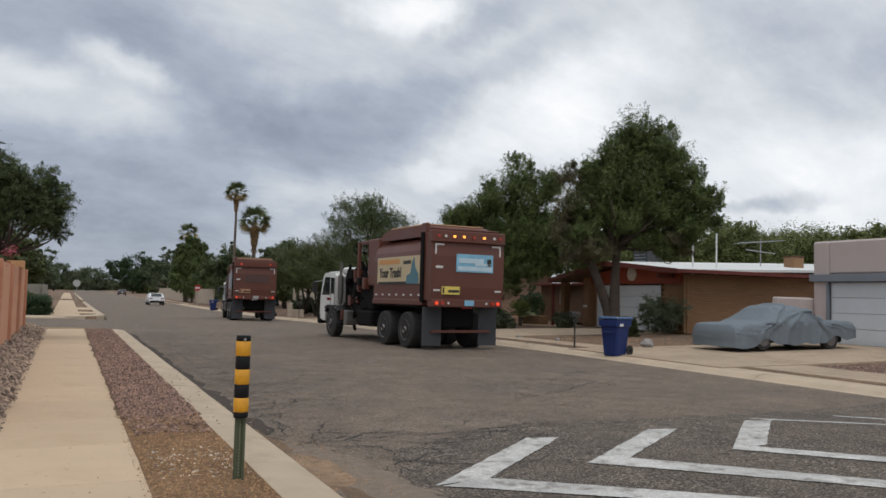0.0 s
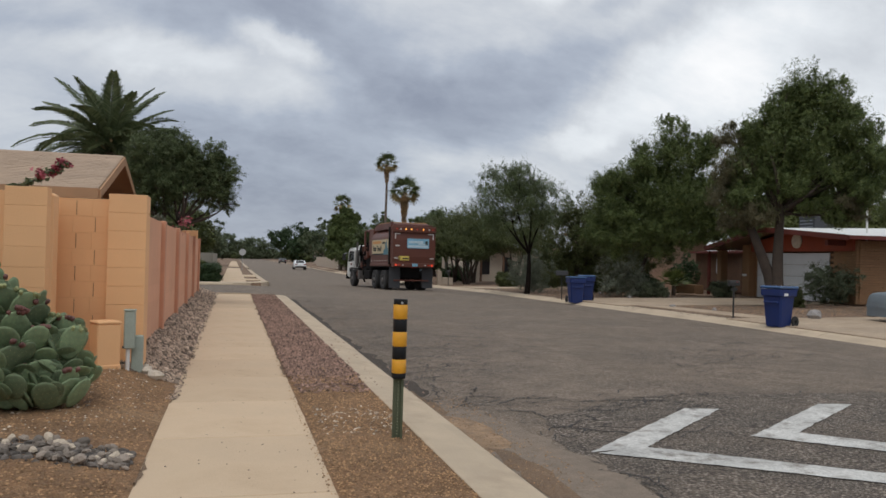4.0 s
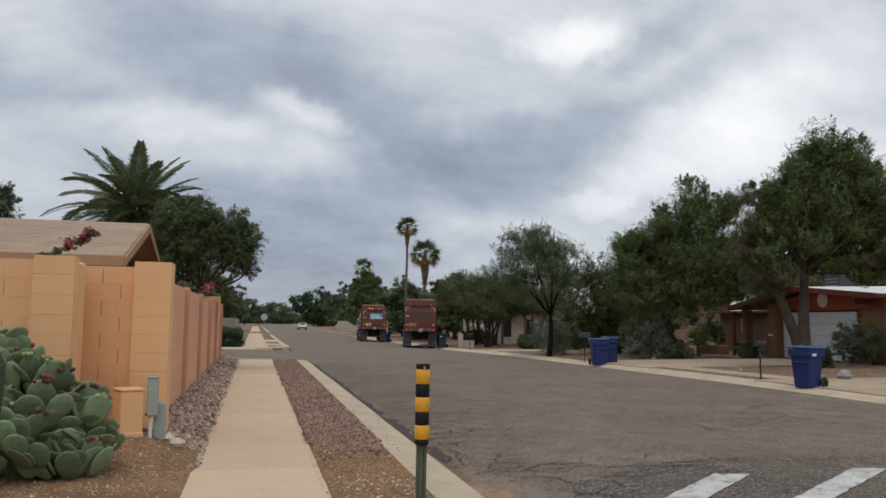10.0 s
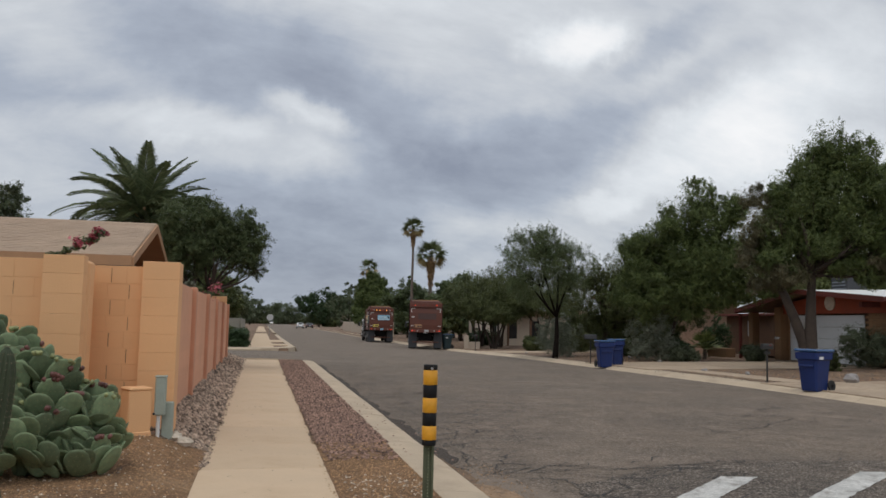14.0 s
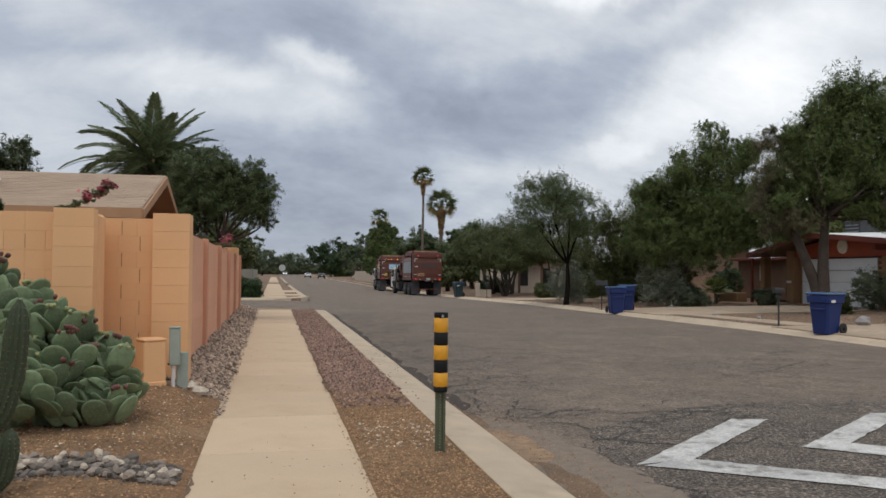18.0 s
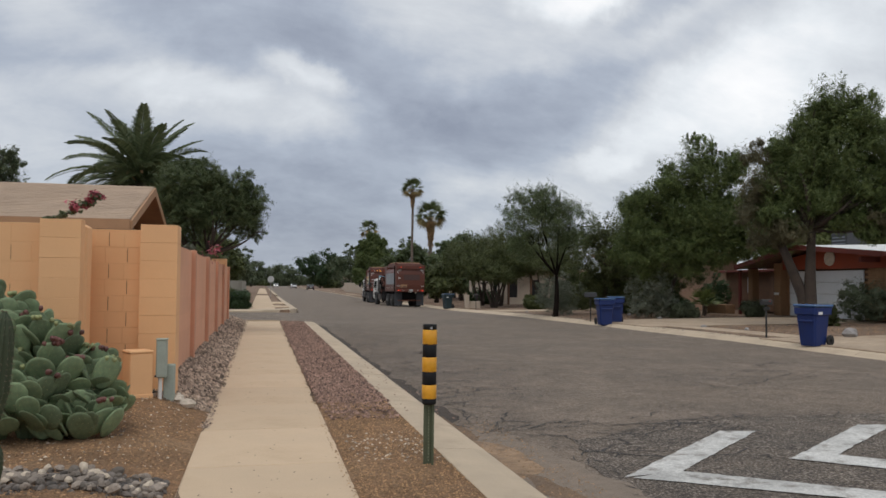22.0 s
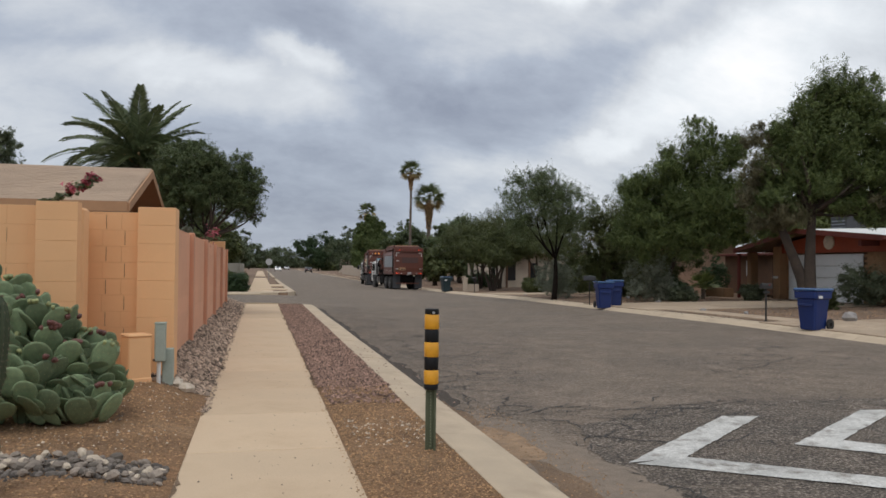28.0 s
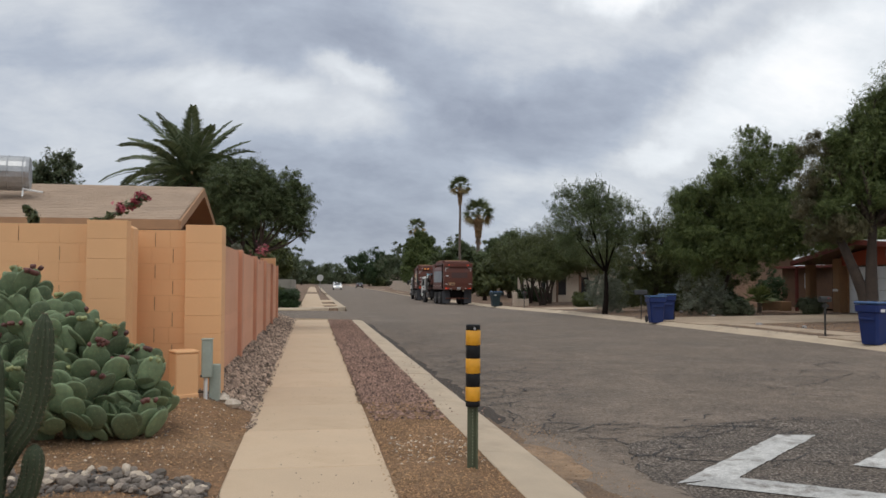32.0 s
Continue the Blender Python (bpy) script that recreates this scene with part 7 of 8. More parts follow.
        words = bpy.data.curves.new("lettering", "FONT")
        words.body, words.size, words.extrude = "Your Trash!", 0.40, 0.003
        words.offset = 0.012
        words.align_x = "CENTER"
        words.materials.append(banner_black)
        t = new("lettering", words)
        t.parent = s
        t.matrix_basis = Matrix.Translation((-W - 0.03, 2.60, 2.04)) @ Matrix(((0, 0, -1, 0), (-1, 0, 0, 0), (0, 1, 0, 0), (0, 0, 0, 1)))
        t.matrix_basis = t.matrix_basis @ Matrix.Diagonal((0.80, 1, 1, 1))
    else:
        part("rear_print", Shape().box((0.1, -0.058, 2.35), (1.3, 0.012, 0.42)), ghost_print, tg, "faded ghost of a removed banner")
        part("side_banner", Shape().box((-W - 0.012, 2.1, 2.24), (0.02, 2.8, 0.9)), banner_worn, ob, "pale washed-out side banner")
    for i in range(7):
        part("tape", Shape().box((-W - 0.008, 0.68 + i * 0.5, 1.52), (0.01, 0.13, 0.05)), reflective, body)
        part("tape", Shape().box((W + 0.008, 0.68 + i * 0.5, 1.52), (0.01, 0.13, 0.05)), reflective, body)
    # chassis
    for x in (-0.42, 0.42):
        part("rail", Shape().box((x, 5.2, 0.88), (0.1, 9.4, 0.26)), chassis, ob)
    part("crossbar", Shape().box((0, 0.35, 0.52), (1.9, 0.1, 0.07)), truck_brown, ob)
    part("rear_frame", Shape().box((0, 0.6, 0.92), (1.0, 0.3, 0.6), edge=0.03), chassis, ob)
    for x in (-0.9, 0.9):
        part("mud_flap", Shape().box((x, 0.38, 0.66), (0.6, 0.02, 1.08), edge=0.005), flap_rubber, ob, "grey rubber mud flap")
        part("fender", Shape().box((x, 2.2, 1.2), (0.5, 3.1, 0.05), edge=0.02), chassis, ob)
    part("tank", Shape().box((-0.9, 4.7, 0.75), (0.5, 1.2, 0.5), edge=0.06), chassis, ob)
    part("tool_box", Shape().box((-1.0, 6.75, 0.72), (0.4, 0.5, 0.5), edge=0.03), rim_steel, ob)
    part("tank", Shape().lathe([(0.05, 4.4), (0.26, 4.42), (0.28, 4.5), (0.28, 5.6), (0.26, 5.68), (0.05, 5.7)], 16, (0.9, 0, 0.72), "y"), chassis, ob)
    part("step", Shape().box((-1.05, 7.55, 0.5), (0.4, 0.5, 0.08)), chassis, ob)
    for i in range(5):
        part("hose", Shape().tube([(-1.0 + i * 0.22, 5.8, 1.2), (-1.05 + i * 0.25, 6.7, 1.5 + 0.12 * (i % 3)), (-0.9 + i * 0.2, 6.5, 2.1), (-0.8 + i * 0.2, 5.75, 2.4)], 0.03, 6), chassis, ob)
    part("pump_frame", Shape().box((-0.35, 6.5, 1.4), (1.1, 2.2, 1.2), edge=0.08), chassis, ob)
    part("exhaust", Shape().tube([(-1.04, 8.2, 1.2), (-1.04, 8.2, 1.5), (-1.04, 8.2, 2.45), (-1.04, 8.2, 2.5), (-1.04, 8.15, 3.05)], [0.05, 0.095, 0.095, 0.05, 0.05], 14), rim_steel, ob, "steel exhaust stack")
    part("air_cleaner", Shape().lathe([(0.05, 1.7), (0.2, 1.72), (0.2, 2.4), (0.05, 2.45)], 14, (-0.5, 7.2, 0), "z"), chassis, ob)
    # loading arm on the kerb side
    arm = part("lift_arm", Shape().box((1.18, 5.9, 1.0), (0.3, 0.5, 0.35), edge=0.03), truck_brown, ob)
    part("arm_link", Shape().tube([(1.2, 5.9, 1.0), (1.35, 5.95, 1.6), (1.45, 6.0, 1.2)], 0.07, 6), chassis, arm)
    # cab
    cab_side = [(8.42, 1.0), (8.42, 2.42), (8.54, 2.57), (9.5, 2.6), (9.72, 2.46), (10.0, 1.55), (10.05, 0.62), (9.5, 0.55), (9.42, 1.02), (9.2, 1.16), (8.6, 1.16), (8.5, 1.02)]
    cab = part("cab", Shape().prism(cab_side, -1.13, 1.13, "x"), truck_white, ob, "white cab-over cab")
    part("cab_roof", Shape().box((0, 9.0, 2.61), (2.06, 0.9, 0.08), edge=0.03), truck_white, cab)
    part("air_scoop", Shape().box((-0.1, 7.95, 2.66), (1.7, 0.8, 0.32), edge=0.08), truck_white, cab)
    part("scoop_stand", Shape().box((-0.1, 7.95, 1.8), (1.5, 0.6, 1.6), edge=0.06), chassis, ob)
    part("roof_beacon", Shape().box((0.0, 8.9, 2.72), (0.9, 0.2, 0.13), edge=0.03), lens_amber if braking else reflective, ob)
    for sx in (-1, 1):
        part("side_window", Shape().prism([(9.02, 1.6), (9.02, 2.4), (9.52, 2.4), (9.82, 1.6)], sx * 1.132, sx * 1.14, "x"), dark_glass, cab)
        part("rear_side_window", Shape().prism([(8.56, 1.65), (8.56, 2.36), (8.9, 2.36), (8.9, 1.65)], sx * 1.132, sx * 1.14, "x"), dark_glass, cab)
        part("cab_skirt", Shape().box((sx * 1.136, 9.0, 1.04), (0.014, 1.0, 0.12), edge=0.004), iron_black, cab)
        part("door_seam", Shape().box((sx * 1.133, 8.95, 1.7), (0.008, 0.025, 1.4)), chassis, cab)
        part("door_seam", Shape().box((sx * 1.133, 8.52, 1.7), (0.008, 0.02, 1.3)), chassis, cab)
        part("decal_bar", Shape().box((sx * 1.134, 9.1, 1.42), (0.006, 0.45, 0.12)), lens_red_off, cab)
        part("grab_rail", Shape().tube([(sx * 1.16, 8.46, 1.1), (sx * 1.16, 8.46, 2.3)], 0.018, 6), steel, ob)
        mir = part("mirror", Shape().box((sx * 1.4, 9.85, 1.95), (0.2, 0.08, 0.5), edge=0.03), iron_black, ob)
        part("mirror_arm", Shape().tube([(sx * 1.12, 9.65, 2.25), (sx * 1.4, 9.85, 2.2)], 0.018, 6), steel, mir)
        part("front_fender", Shape().prism([(8.0, 0.95), (8.2, 1.16), (9.2, 1.16), (9.4, 0.9), (9.3, 0.86), (9.12, 1.08), (8.28, 1.08), (8.1, 0.9)], sx * 0.8, sx * 1.18, "x"), iron_black, ob)
    part("windscreen", Shape().add([(-1.0, 9.97, 1.65), (1.0, 9.97, 1.65), (0.98, 9.74, 2.42), (-0.98, 9.74, 2.42)], [(0, 1, 2, 3)]), dark_glass, cab, at=pose(0, 0.012, 0))
    part("front_bumper", Shape().box((0, 10.08, 0.6), (2.35, 0.2, 0.34), edge=0.04), chassis, ob)
    part("rear_cab_panel", Shape().box((0, 8.4, 1.85), (1.9, 0.04, 0.9)), truck_white, cab)
    # a short wheelbase: the works behind the low cab stand close together
    for p in ob.children_recursive:
        if p.type == "MESH":
            for v in p.data.vertices:
                x, y, z = v.co
                if y > 5.5:
                    k = 1 + (z - 1) * 0.80 if z > 1 and y > 7.4 else z
                    v.co = (x, y - 1.07 if y > 8 else 5.5 + (y - 5.5) * 0.572, k)
    wheels = []
    for y in (1.45, 2.98):
        for x in (-0.95, 0.95):
            wheels.append(wheel_set(ob, x, y, 0.52, 0.5))
    for x in (-1.02, 1.02):
        wheels.append(wheel_set(ob, x, 7.65, 0.52, 0.3))
    return ob, wheels


truck_b, wheels_b = refuse_truck(True, False, "brown refuse truck with white cab and blue rear banner")
truck_a, wheels_a = refuse_truck(False, True, "brown refuse truck with lit brake lamps stopped at the kerb")

# ---- trees and bushes, largest first ----
def at_right(x, y):
    return yard_right(x, y)


pine_1 = tree("pine", 18.0, 23.6, at_right(18, 23.6), [(0.05, 0.0, 3.3), (-0.75, 0.6, 2.9)],
     [(0.62, -0.47, 7.45, 0.75, 0.85), (0.15, -0.11, 6.8, 0.85, 0.8), (1.18, -0.89, 6.9, 0.9, 0.85), (1.65, -1.25, 6.0, 0.9, 0.8), (0.63, -0.48, 5.8, 1.1, 0.9), (-0.16, 0.13, 5.6, 1.0, 0.8), (1.97, -1.49, 5.0, 0.85, 0.7), (2.6, -1.96, 5.0, 0.55, 0.5), (1.19, -0.9, 4.6, 1.0, 0.75),
      (1.97, -1.49, 4.0, 0.8, 0.6), (1.45, -1.08, 3.25, 0.6, 0.45), (0.16, -0.12, 4.4, 1.0, 0.7), (-0.64, 0.49, 4.8, 0.9, 0.8), (2.28, -1.73, 4.3, 0.7, 0.5), (-0.49, 0.37, 6.0, 0.75, 0.7), (-0.8, 0.6, 3.8, 0.8, 0.6), (0.8, -0.61, 3.6, 0.7, 0.45), (0.3, 1.2, 5.6, 1.1, 0.9), (1.0, 0.6, 4.6, 1.2, 0.8)],
     240000, 0.028, pine_leaf, "tall dark green pine with two leaning trunks", 3, aspect=5.0, fill=0.3, sub=0.36, radius=0.19, per=60, lumps=7, tuft=1.2, spike=1.7, lift=0.9)
tree("pine", 18.2, 34.3, at_right(18.2, 34.3), [(0.1, -2.4, 3.8)],
     [(x, y - 3.1, z, r, h) for x, y, z, r, h in ((0.05, -0.03, 6.95, 0.8, 0.9), (-0.7, 0.4, 6.0, 0.95, 0.85), (0.4, -0.23, 5.8, 1.05, 0.9), (-1.36, 0.8, 5.3, 0.8, 0.75), (-1.9, 1.1, 5.0, 0.6, 0.6), (1.04, -0.6, 6.2, 0.85, 0.8), (-0.24, 0.14, 4.3, 1.15, 0.9), (0.85, -0.5, 4.0, 1.25, 1.0), (1.72, -1.0, 4.6, 1.1, 0.9), (1.95, -1.13, 3.3, 1.0, 0.8), (0.65, -0.38, 2.8, 0.9, 0.6), (-0.23, 0.13, 3.2, 0.8, 0.6),
      (-1.2, 2.2, 4.4, 1.3, 1.0), (-1.6, 2.6, 3.2, 1.2, 0.8), (2.6, -1.8, 3.9, 0.9, 0.8), (0.6, 2.0, 5.0, 1.1, 1.0),
      (-0.84, 0.49, 3.26, 0.97, 0.82), (-1.68, 0.98, 2.60, 0.97, 0.82), (0.24, -0.14, 3.49, 1.07, 0.91), (-1.90, 1.11, 3.72, 0.89, 0.76), (-0.45, 0.26, 2.26, 0.64, 0.54), (0.93, -0.55, 3.98, 1.02, 0.87))],
     250000, 0.03, pine_leaf, "dark green bushy pine behind the front yards", 4, aspect=5.0, fill=0.3, sub=0.36, radius=0.09, per=60, lumps=7, tuft=1.2, spike=1.7, lift=0.9)
dry = part("dry_crown", leaf_mesh("dry_crown", [(-1.3, 1.0, 5.85, 0.6, 0.6), (-1.13, 0.86, 5.0, 0.8, 0.7), (-1.45, 1.1, 4.0, 0.7, 0.6), (-1.1, 0.85, 3.2, 0.7, 0.6), (1.74, -1.32, 3.5, 0.7, 0.5), (-0.6, 0.2, 3.3, 0.8, 0.5)], 26000, 0.024, pine_dry, 5, 7.0, 0.4, 0.4, 1.4, lumps=5), pine_dry, pine_1, "thin dry grey-green drooping twigs")
tagged(dry, kind="stuff")
def spray_crown(cx, cz, rx, rz, count, seed):
    """Many small flat sprays over a wide umbrella, dense on top and thin below."""
    rng = random.Random(seed)
    out = []
    while len(out) < count:
        a, el, k = rng.uniform(0, 6.28), rng.uniform(-0.95, 1.5), rng.uniform(0.4, 1.05)
        x, y, z = math.cos(a) * math.cos(el) * k, math.sin(a) * math.cos(el) * k, math.sin(el) * k
        if z < -0.25 and rng.random() < 0.25:
            continue
        r = rng.uniform(0.3, 0.6)
        out.append((cx + rx * x, 0.75 * rx * y, cz + rz * z + 0.12 * math.sin(3 * a), r, r * rng.uniform(0.55, 0.9)))
    return out


tree("mesquite", 13.55, 36.0, at_right(13.55, 36.0), [(0.08, 0.0, 1.95)],
     [(-1.9, 0.2, 4.5, 1.2, 0.8), (-1.0, -0.3, 5.2, 1.2, 0.8), (0.3, 0.2, 5.6, 1.2, 0.8), (1.3, -0.2, 4.7, 1.1, 0.8), (-0.7, 0.4, 3.9, 1.2, 0.7)],
     92000, 0.023, mesquite_leaf, "open-crowned mesquite tree with a dark forked trunk", 6, dark_bark, 3.4, 0.5, 0.25, 0.5, 0.12, per=60, lumps=0,
     sprays=spray_crown(-0.65, 4.25, 2.5, 1.8, 135, 17), spike=1.5, lift=0.35)
tree("olive_tree", 17.2, 38.5, at_right(17.2, 38.5), [(0.1, 0.1, 1.6)],
     [(-0.53, 0.24, 4.1, 0.95, 0.8), (0.38, -0.17, 4.4, 1.1, 0.9), (1.3, -0.58, 3.6, 1.2, 1.0), (0.0, 0.0, 2.7, 1.35, 1.1), (-1.02, 0.46, 2.1, 1.05, 0.9), (1.33, -0.6, 1.9, 1.2, 1.0), (2.35, -1.05, 2.5, 1.35, 1.1), (2.07, -0.92, 4.2, 1.15, 1.0), (1.4, 1.2, 3.4, 1.5, 1.2), (2.6, -1.2, 1.2, 1.1, 0.8), (0.3, 0.3, 1.1, 1.3, 1.0), (1.6, 0.2, 1.0, 1.3, 0.9), (3.6, -1.6, 2.2, 1.1, 1.0)],
     110000, 0.036, olive_leaf, "dense dull green olive tree beside the yards", 7, aspect=3.6, per=90, spike=1.2, lift=0.5, sub=0.36)
for i, (x, y, s, h) in enumerate(((17.2, 63.0, 0.95, 1.0), (18.4, 61.5, 1.15, 1.05), (16.6, 57.0, 0.8, 0.8), (20.5, 57.5, 1.2, 1.0))):
    tree("shade_tree", x, y, at_right(x, y), [(-0.7, 0, 2.1 * h), (0.8, 0.2, 2.1 * h), (-0.1, 0.3, 2.3 * h), (0.4, -0.3, 2.0 * h)],
         [(-1.6 * s, 0, 3.8 * h, 1.6 * s, 1.2 * h), (0.2 * s, 0.3, 4.6 * h, 1.7 * s, 1.3 * h), (1.7 * s, 0, 3.9 * h, 1.6 * s, 1.2 * h), (0.3 * s, -0.6, 3.2 * h, 1.9 * s, 0.9 * h), (-1.5 * s, -0.2, 3.0 * h, 1.1 * s, 0.6 * h), (1.6 * s, -0.3, 3.0 * h, 1.2 * s, 0.6 * h)],
         64000, 0.045, olive_leaf, "multi-trunked dark green shade tree in a front yard", 20 + i, aspect=2.6, droop=0.5, radius=0.09, group="front yard shade trees", spike=1.1, lift=0.2, sub=0.36)
# the clump at (22.9, 37.2) is added to make the gap between houses dark
for i, (x, y, r, h, leaf, lab) in enumerate(((14.75, 38.6, 1.25, 1.8, sage_leaf, "grey-green sage bush in a bare yard"), (17.1, 33.2, 1.35, 2.0, sage_leaf, "grey-green sage bush in a bare yard"), (18.2, 32.3, 0.7, 0.65, grey_leaf, "small dull green bush in a bare yard"), (22.9, 37.2, 0.9, 1.7, dark_leaf, "dark leafy fill in the gap between two houses"),
                                             (21.9, 25.6, 1.25, 1.45, shrub_leaf, "wispy green shrub against the brick wall"), (21.2, 31.6, 0.7, 0.7, grey_leaf, "grey-green shrub beside the garage"), (19.2, 24.4, 0.5, 0.7, olive_leaf, "small shrub at the pine's foot"), (20.2, 36.6, 0.9, 0.9, dark_leaf, "dark shrub by the porch"), (18.5, 52.5, 0.8, 0.7, dark_leaf, "dark shrub by the cream house"))):
    tree("bush", x, y, at_right(x, y), [], [(0, 0, h * 0.55, r * 0.8, h * 0.6), (r * 0.4, 0.2, h * 0.5, r * 0.6, h * 0.5), (-r * 0.45, -0.1, h * 0.5, r * 0.6, h * 0.5)], 16000, 0.03, leaf, lab, 40 + i, category="bush", aspect=3.4, per=60)

for i, (x, y, r, h) in enumerate(((20.8, 43.5, 1.8, 2.6), (18.9, 46.2, 1.6, 2.0), (22.4, 47.0, 2.0, 3.0), (19.6, 40.6, 1.6, 2.2), (21.5, 52.0, 1.8, 2.4), (17.4, 49.5, 0.9, 1.0), (18.6, 66.5, 1.3, 1.4))):
    tree("bush", x, y, at_right(x, y), [], [(0, 0, h * 0.5, r * 0.8, h * 0.55), (r * 0.5, 0.2, h * 0.42, r * 0.6, h * 0.45), (-r * 0.5, -0.1, h * 0.42, r * 0.6, h * 0.45)], 22000, 0.04, olive_leaf if i % 2 else dark_leaf, "tall dark green shrub filling a front yard", 140 + i, category="bush", aspect=3.2, per=80, group="yard shrubs")

yucca = thing("yucca", pose(20.6, 34.7, at_right(20.6, 34.7)), "small yellow-green fan-leaved yucca in a bare yard", "yucca")
part("trunk", Shape().tube([(0, 0, -0.05), (0.02, 0, 0.25), (0, 0, 0.55)], [0.11, 0.1, 0.08], 10), palm_bark, yucca)
yucca_blade = fan_mesh(31, 0.62, sunny_leaf, 0.25)
for i in range(17):
    part("blade", yucca_blade, sunny_leaf, yucca, at=pose(0, 0, 0.5, 0, 0, i * 137.5) @ Matrix.Rotation(radians(-(80 - 5.2 * i)), 4, "Y") @ Matrix.Rotation(radians(23 * math.sin(i * 2.1)), 4, "X"))

fan_palm(17.55, 95.0, at_right(17.5, 95), 13.2, 1.05, 0.85, "very tall thin fan palm with a small crown", 3, 27, 0.13, pale_bark)
fan_palm(19.8, 95.0, at_right(19.8, 95), 9.9, 1.5, 1.5, "fan palm with a brown skirt of dead leaves", 5, 28, 0.2, pale_bark)
fan_palm(15.6, 121.0, at_right(16, 121), 9.9, 1.2, 0.8, "fan palm rising behind a pine", 7, 18, 0.25)
tree("pine", 16.2, 118.0, at_right(16, 118), [(0, 0, 3)], [(-0.2, 0, 8.4, 1.1, 1.2), (-1.4, 0, 7.2, 1.2, 1.3), (0.9, 0, 7.4, 1.2, 1.3), (-0.3, 0, 6.6, 1.6, 1.6), (1.5, 0, 5.6, 1.5, 1.6), (-1.9, 0, 5.4, 1.4, 1.6), (0, -0.6, 5.0, 2.0, 1.8), (-1.8, 0, 3.4, 1.7, 1.6), (1.8, 0, 3.4, 1.7, 1.6), (0, -0.6, 2.4, 2.4, 1.8)], 120000, 0.10, pine_leaf, "dark domed pine by the far bend", 60, aspect=3.4, spike=1.0, lift=0.5, tuft=0.6, fill=0.3, lumps=4)
for i, (x, y, s, h, leaf) in enumerate(((17.5, 250, 5.0, 1.9, dark_leaf), (24.5, 262, 4.4, 1.6, dark_leaf), (18.2, 172, 2.6, 1.45, far_leaf), (23.5, 128, 2.6, 1.3, far_leaf), (20.0, 140, 2.4, 1.0, far_leaf), (24.0, 100, 2.6, 1.15, mesquite_leaf), (21.0, 84, 2.2, 1.0, mesquite_leaf), (26.0, 86, 2.6, 1.1, olive_leaf), (16.5, 76, 1.5, 0.62, olive_leaf),
                                        (18.3, 101, 2.3, 1.15, mesquite_leaf), (22.6, 91, 2.4, 1.25, mesquite_leaf), (25.5, 96, 2.6, 1.3, mesquite_leaf), (-4.0, 300, 5.0, 1.5, far_leaf), (8.0, 380, 6.0, 1.6, far_leaf), (-9.0, 210, 4.4, 1.4, far_leaf), (30, 330, 6, 1.6, far_leaf), (-6.5, 120, 3.2, 1.35, far_leaf), (-5.0, 78, 2.2, 1.0, olive_leaf), (-4.2, 62, 1.6, 0.8, olive_leaf), (-9, 66, 2.2, 1.0, far_leaf))):
    tree("far_tree", x, y, land(x, y), [(0, 0, 2.2 * h)], [(-0.9 * s, 0, 3.6 * h, 0.85 * s, 1.6 * h), (0.1 * s, 0, 4.6 * h, 0.95 * s, 1.9 * h), (0.95 * s, 0, 3.4 * h, 0.8 * s, 1.6 * h), (0, -0.3 * s, 2.4 * h, 1.1 * s, 1.5 * h)], 14000, 0.045 * s + 0.08, leaf, "leafy tree farther along the street", 70 + i, twig=False, aspect=2.0, group="trees along the street", radius=0.2)

rng = random.Random(77)
for i in range(44):
    side = i % 3 if i < 34 else 3
    if side == 0:
        x, y = rng.uniform(-26, -7), rng.uniform(110, 400)
    elif side == 1:
        x, y = rng.uniform(19, 44), rng.uniform(120, 400)
    elif side == 2:
        x, y = rng.uniform(-70, 90), rng.uniform(430, 520)
    else:
        x, y = -22 + (i - 34) * 7.5, 425
    s, h = rng.uniform(2.4, 4.6) * (1.5 if y > 420 else 1), rng.uniform(0.75, 1.25)
    tree("far_tree", x, y, land(x, y), [(0, 0, 1.6 * h)], [(-0.9 * s, 0, 2.9 * h, 0.85 * s, 1.6 * h), (0.1 * s, 0, 3.9 * h, 0.95 * s, 1.7 * h), (0.95 * s, 0, 2.8 * h, 0.8 * s, 1.6 * h), (0, -0.3 * s, 1.7 * h, 1.3 * s, 1.5 * h)], 5000, 0.08 * s + 0.12, rng.choice((far_leaf, far_leaf, olive_leaf, grey_leaf)), "leafy tree in the far distance of the street", 300 + i, twig=False, aspect=1.8, group="trees along the street", radius=0.2, lumps=4)

# behind the near wall
tree("mesquite", -1.75, 24.2, 0.1, [(-0.25, 0.0, 2.2), (0.22, 0.1, 2.2)],
     [(-0.61, -0.04, 4.2, 0.75, 0.65), (0.0, 0.0, 4.45, 0.6, 0.5), (0.8, 0.06, 4.15, 0.65, 0.5), (1.46, 0.11, 3.8, 0.5, 0.42), (0.51, 0.04, 3.5, 0.75, 0.6), (1.16, 0.08, 3.1, 0.5, 0.4), (-0.42, -0.03, 3.3, 0.75, 0.6), (-0.9, -0.06, 3.65, 0.6, 0.55), (1.57, 0.11, 2.9, 0.3, 0.3), (0.3, 0.8, 3.8, 0.9, 0.7), (-0.6, 0.5, 2.9, 0.8, 0.5), (1.25, 0.05, 3.45, 0.6, 0.5), (0.2, 0.0, 3.9, 0.8, 0.6)],
     210000, 0.018, mesquite_leaf, "dense dark green mesquite behind the pink wall", 8, aspect=3.6, droop=0.6, radius=0.1, per=90, spike=1.4, lift=-0.1, sub=0.34)
date_palm(-3.85, 27.0, 0.1, 4.5, "full date palm with arching feather fronds behind the house")
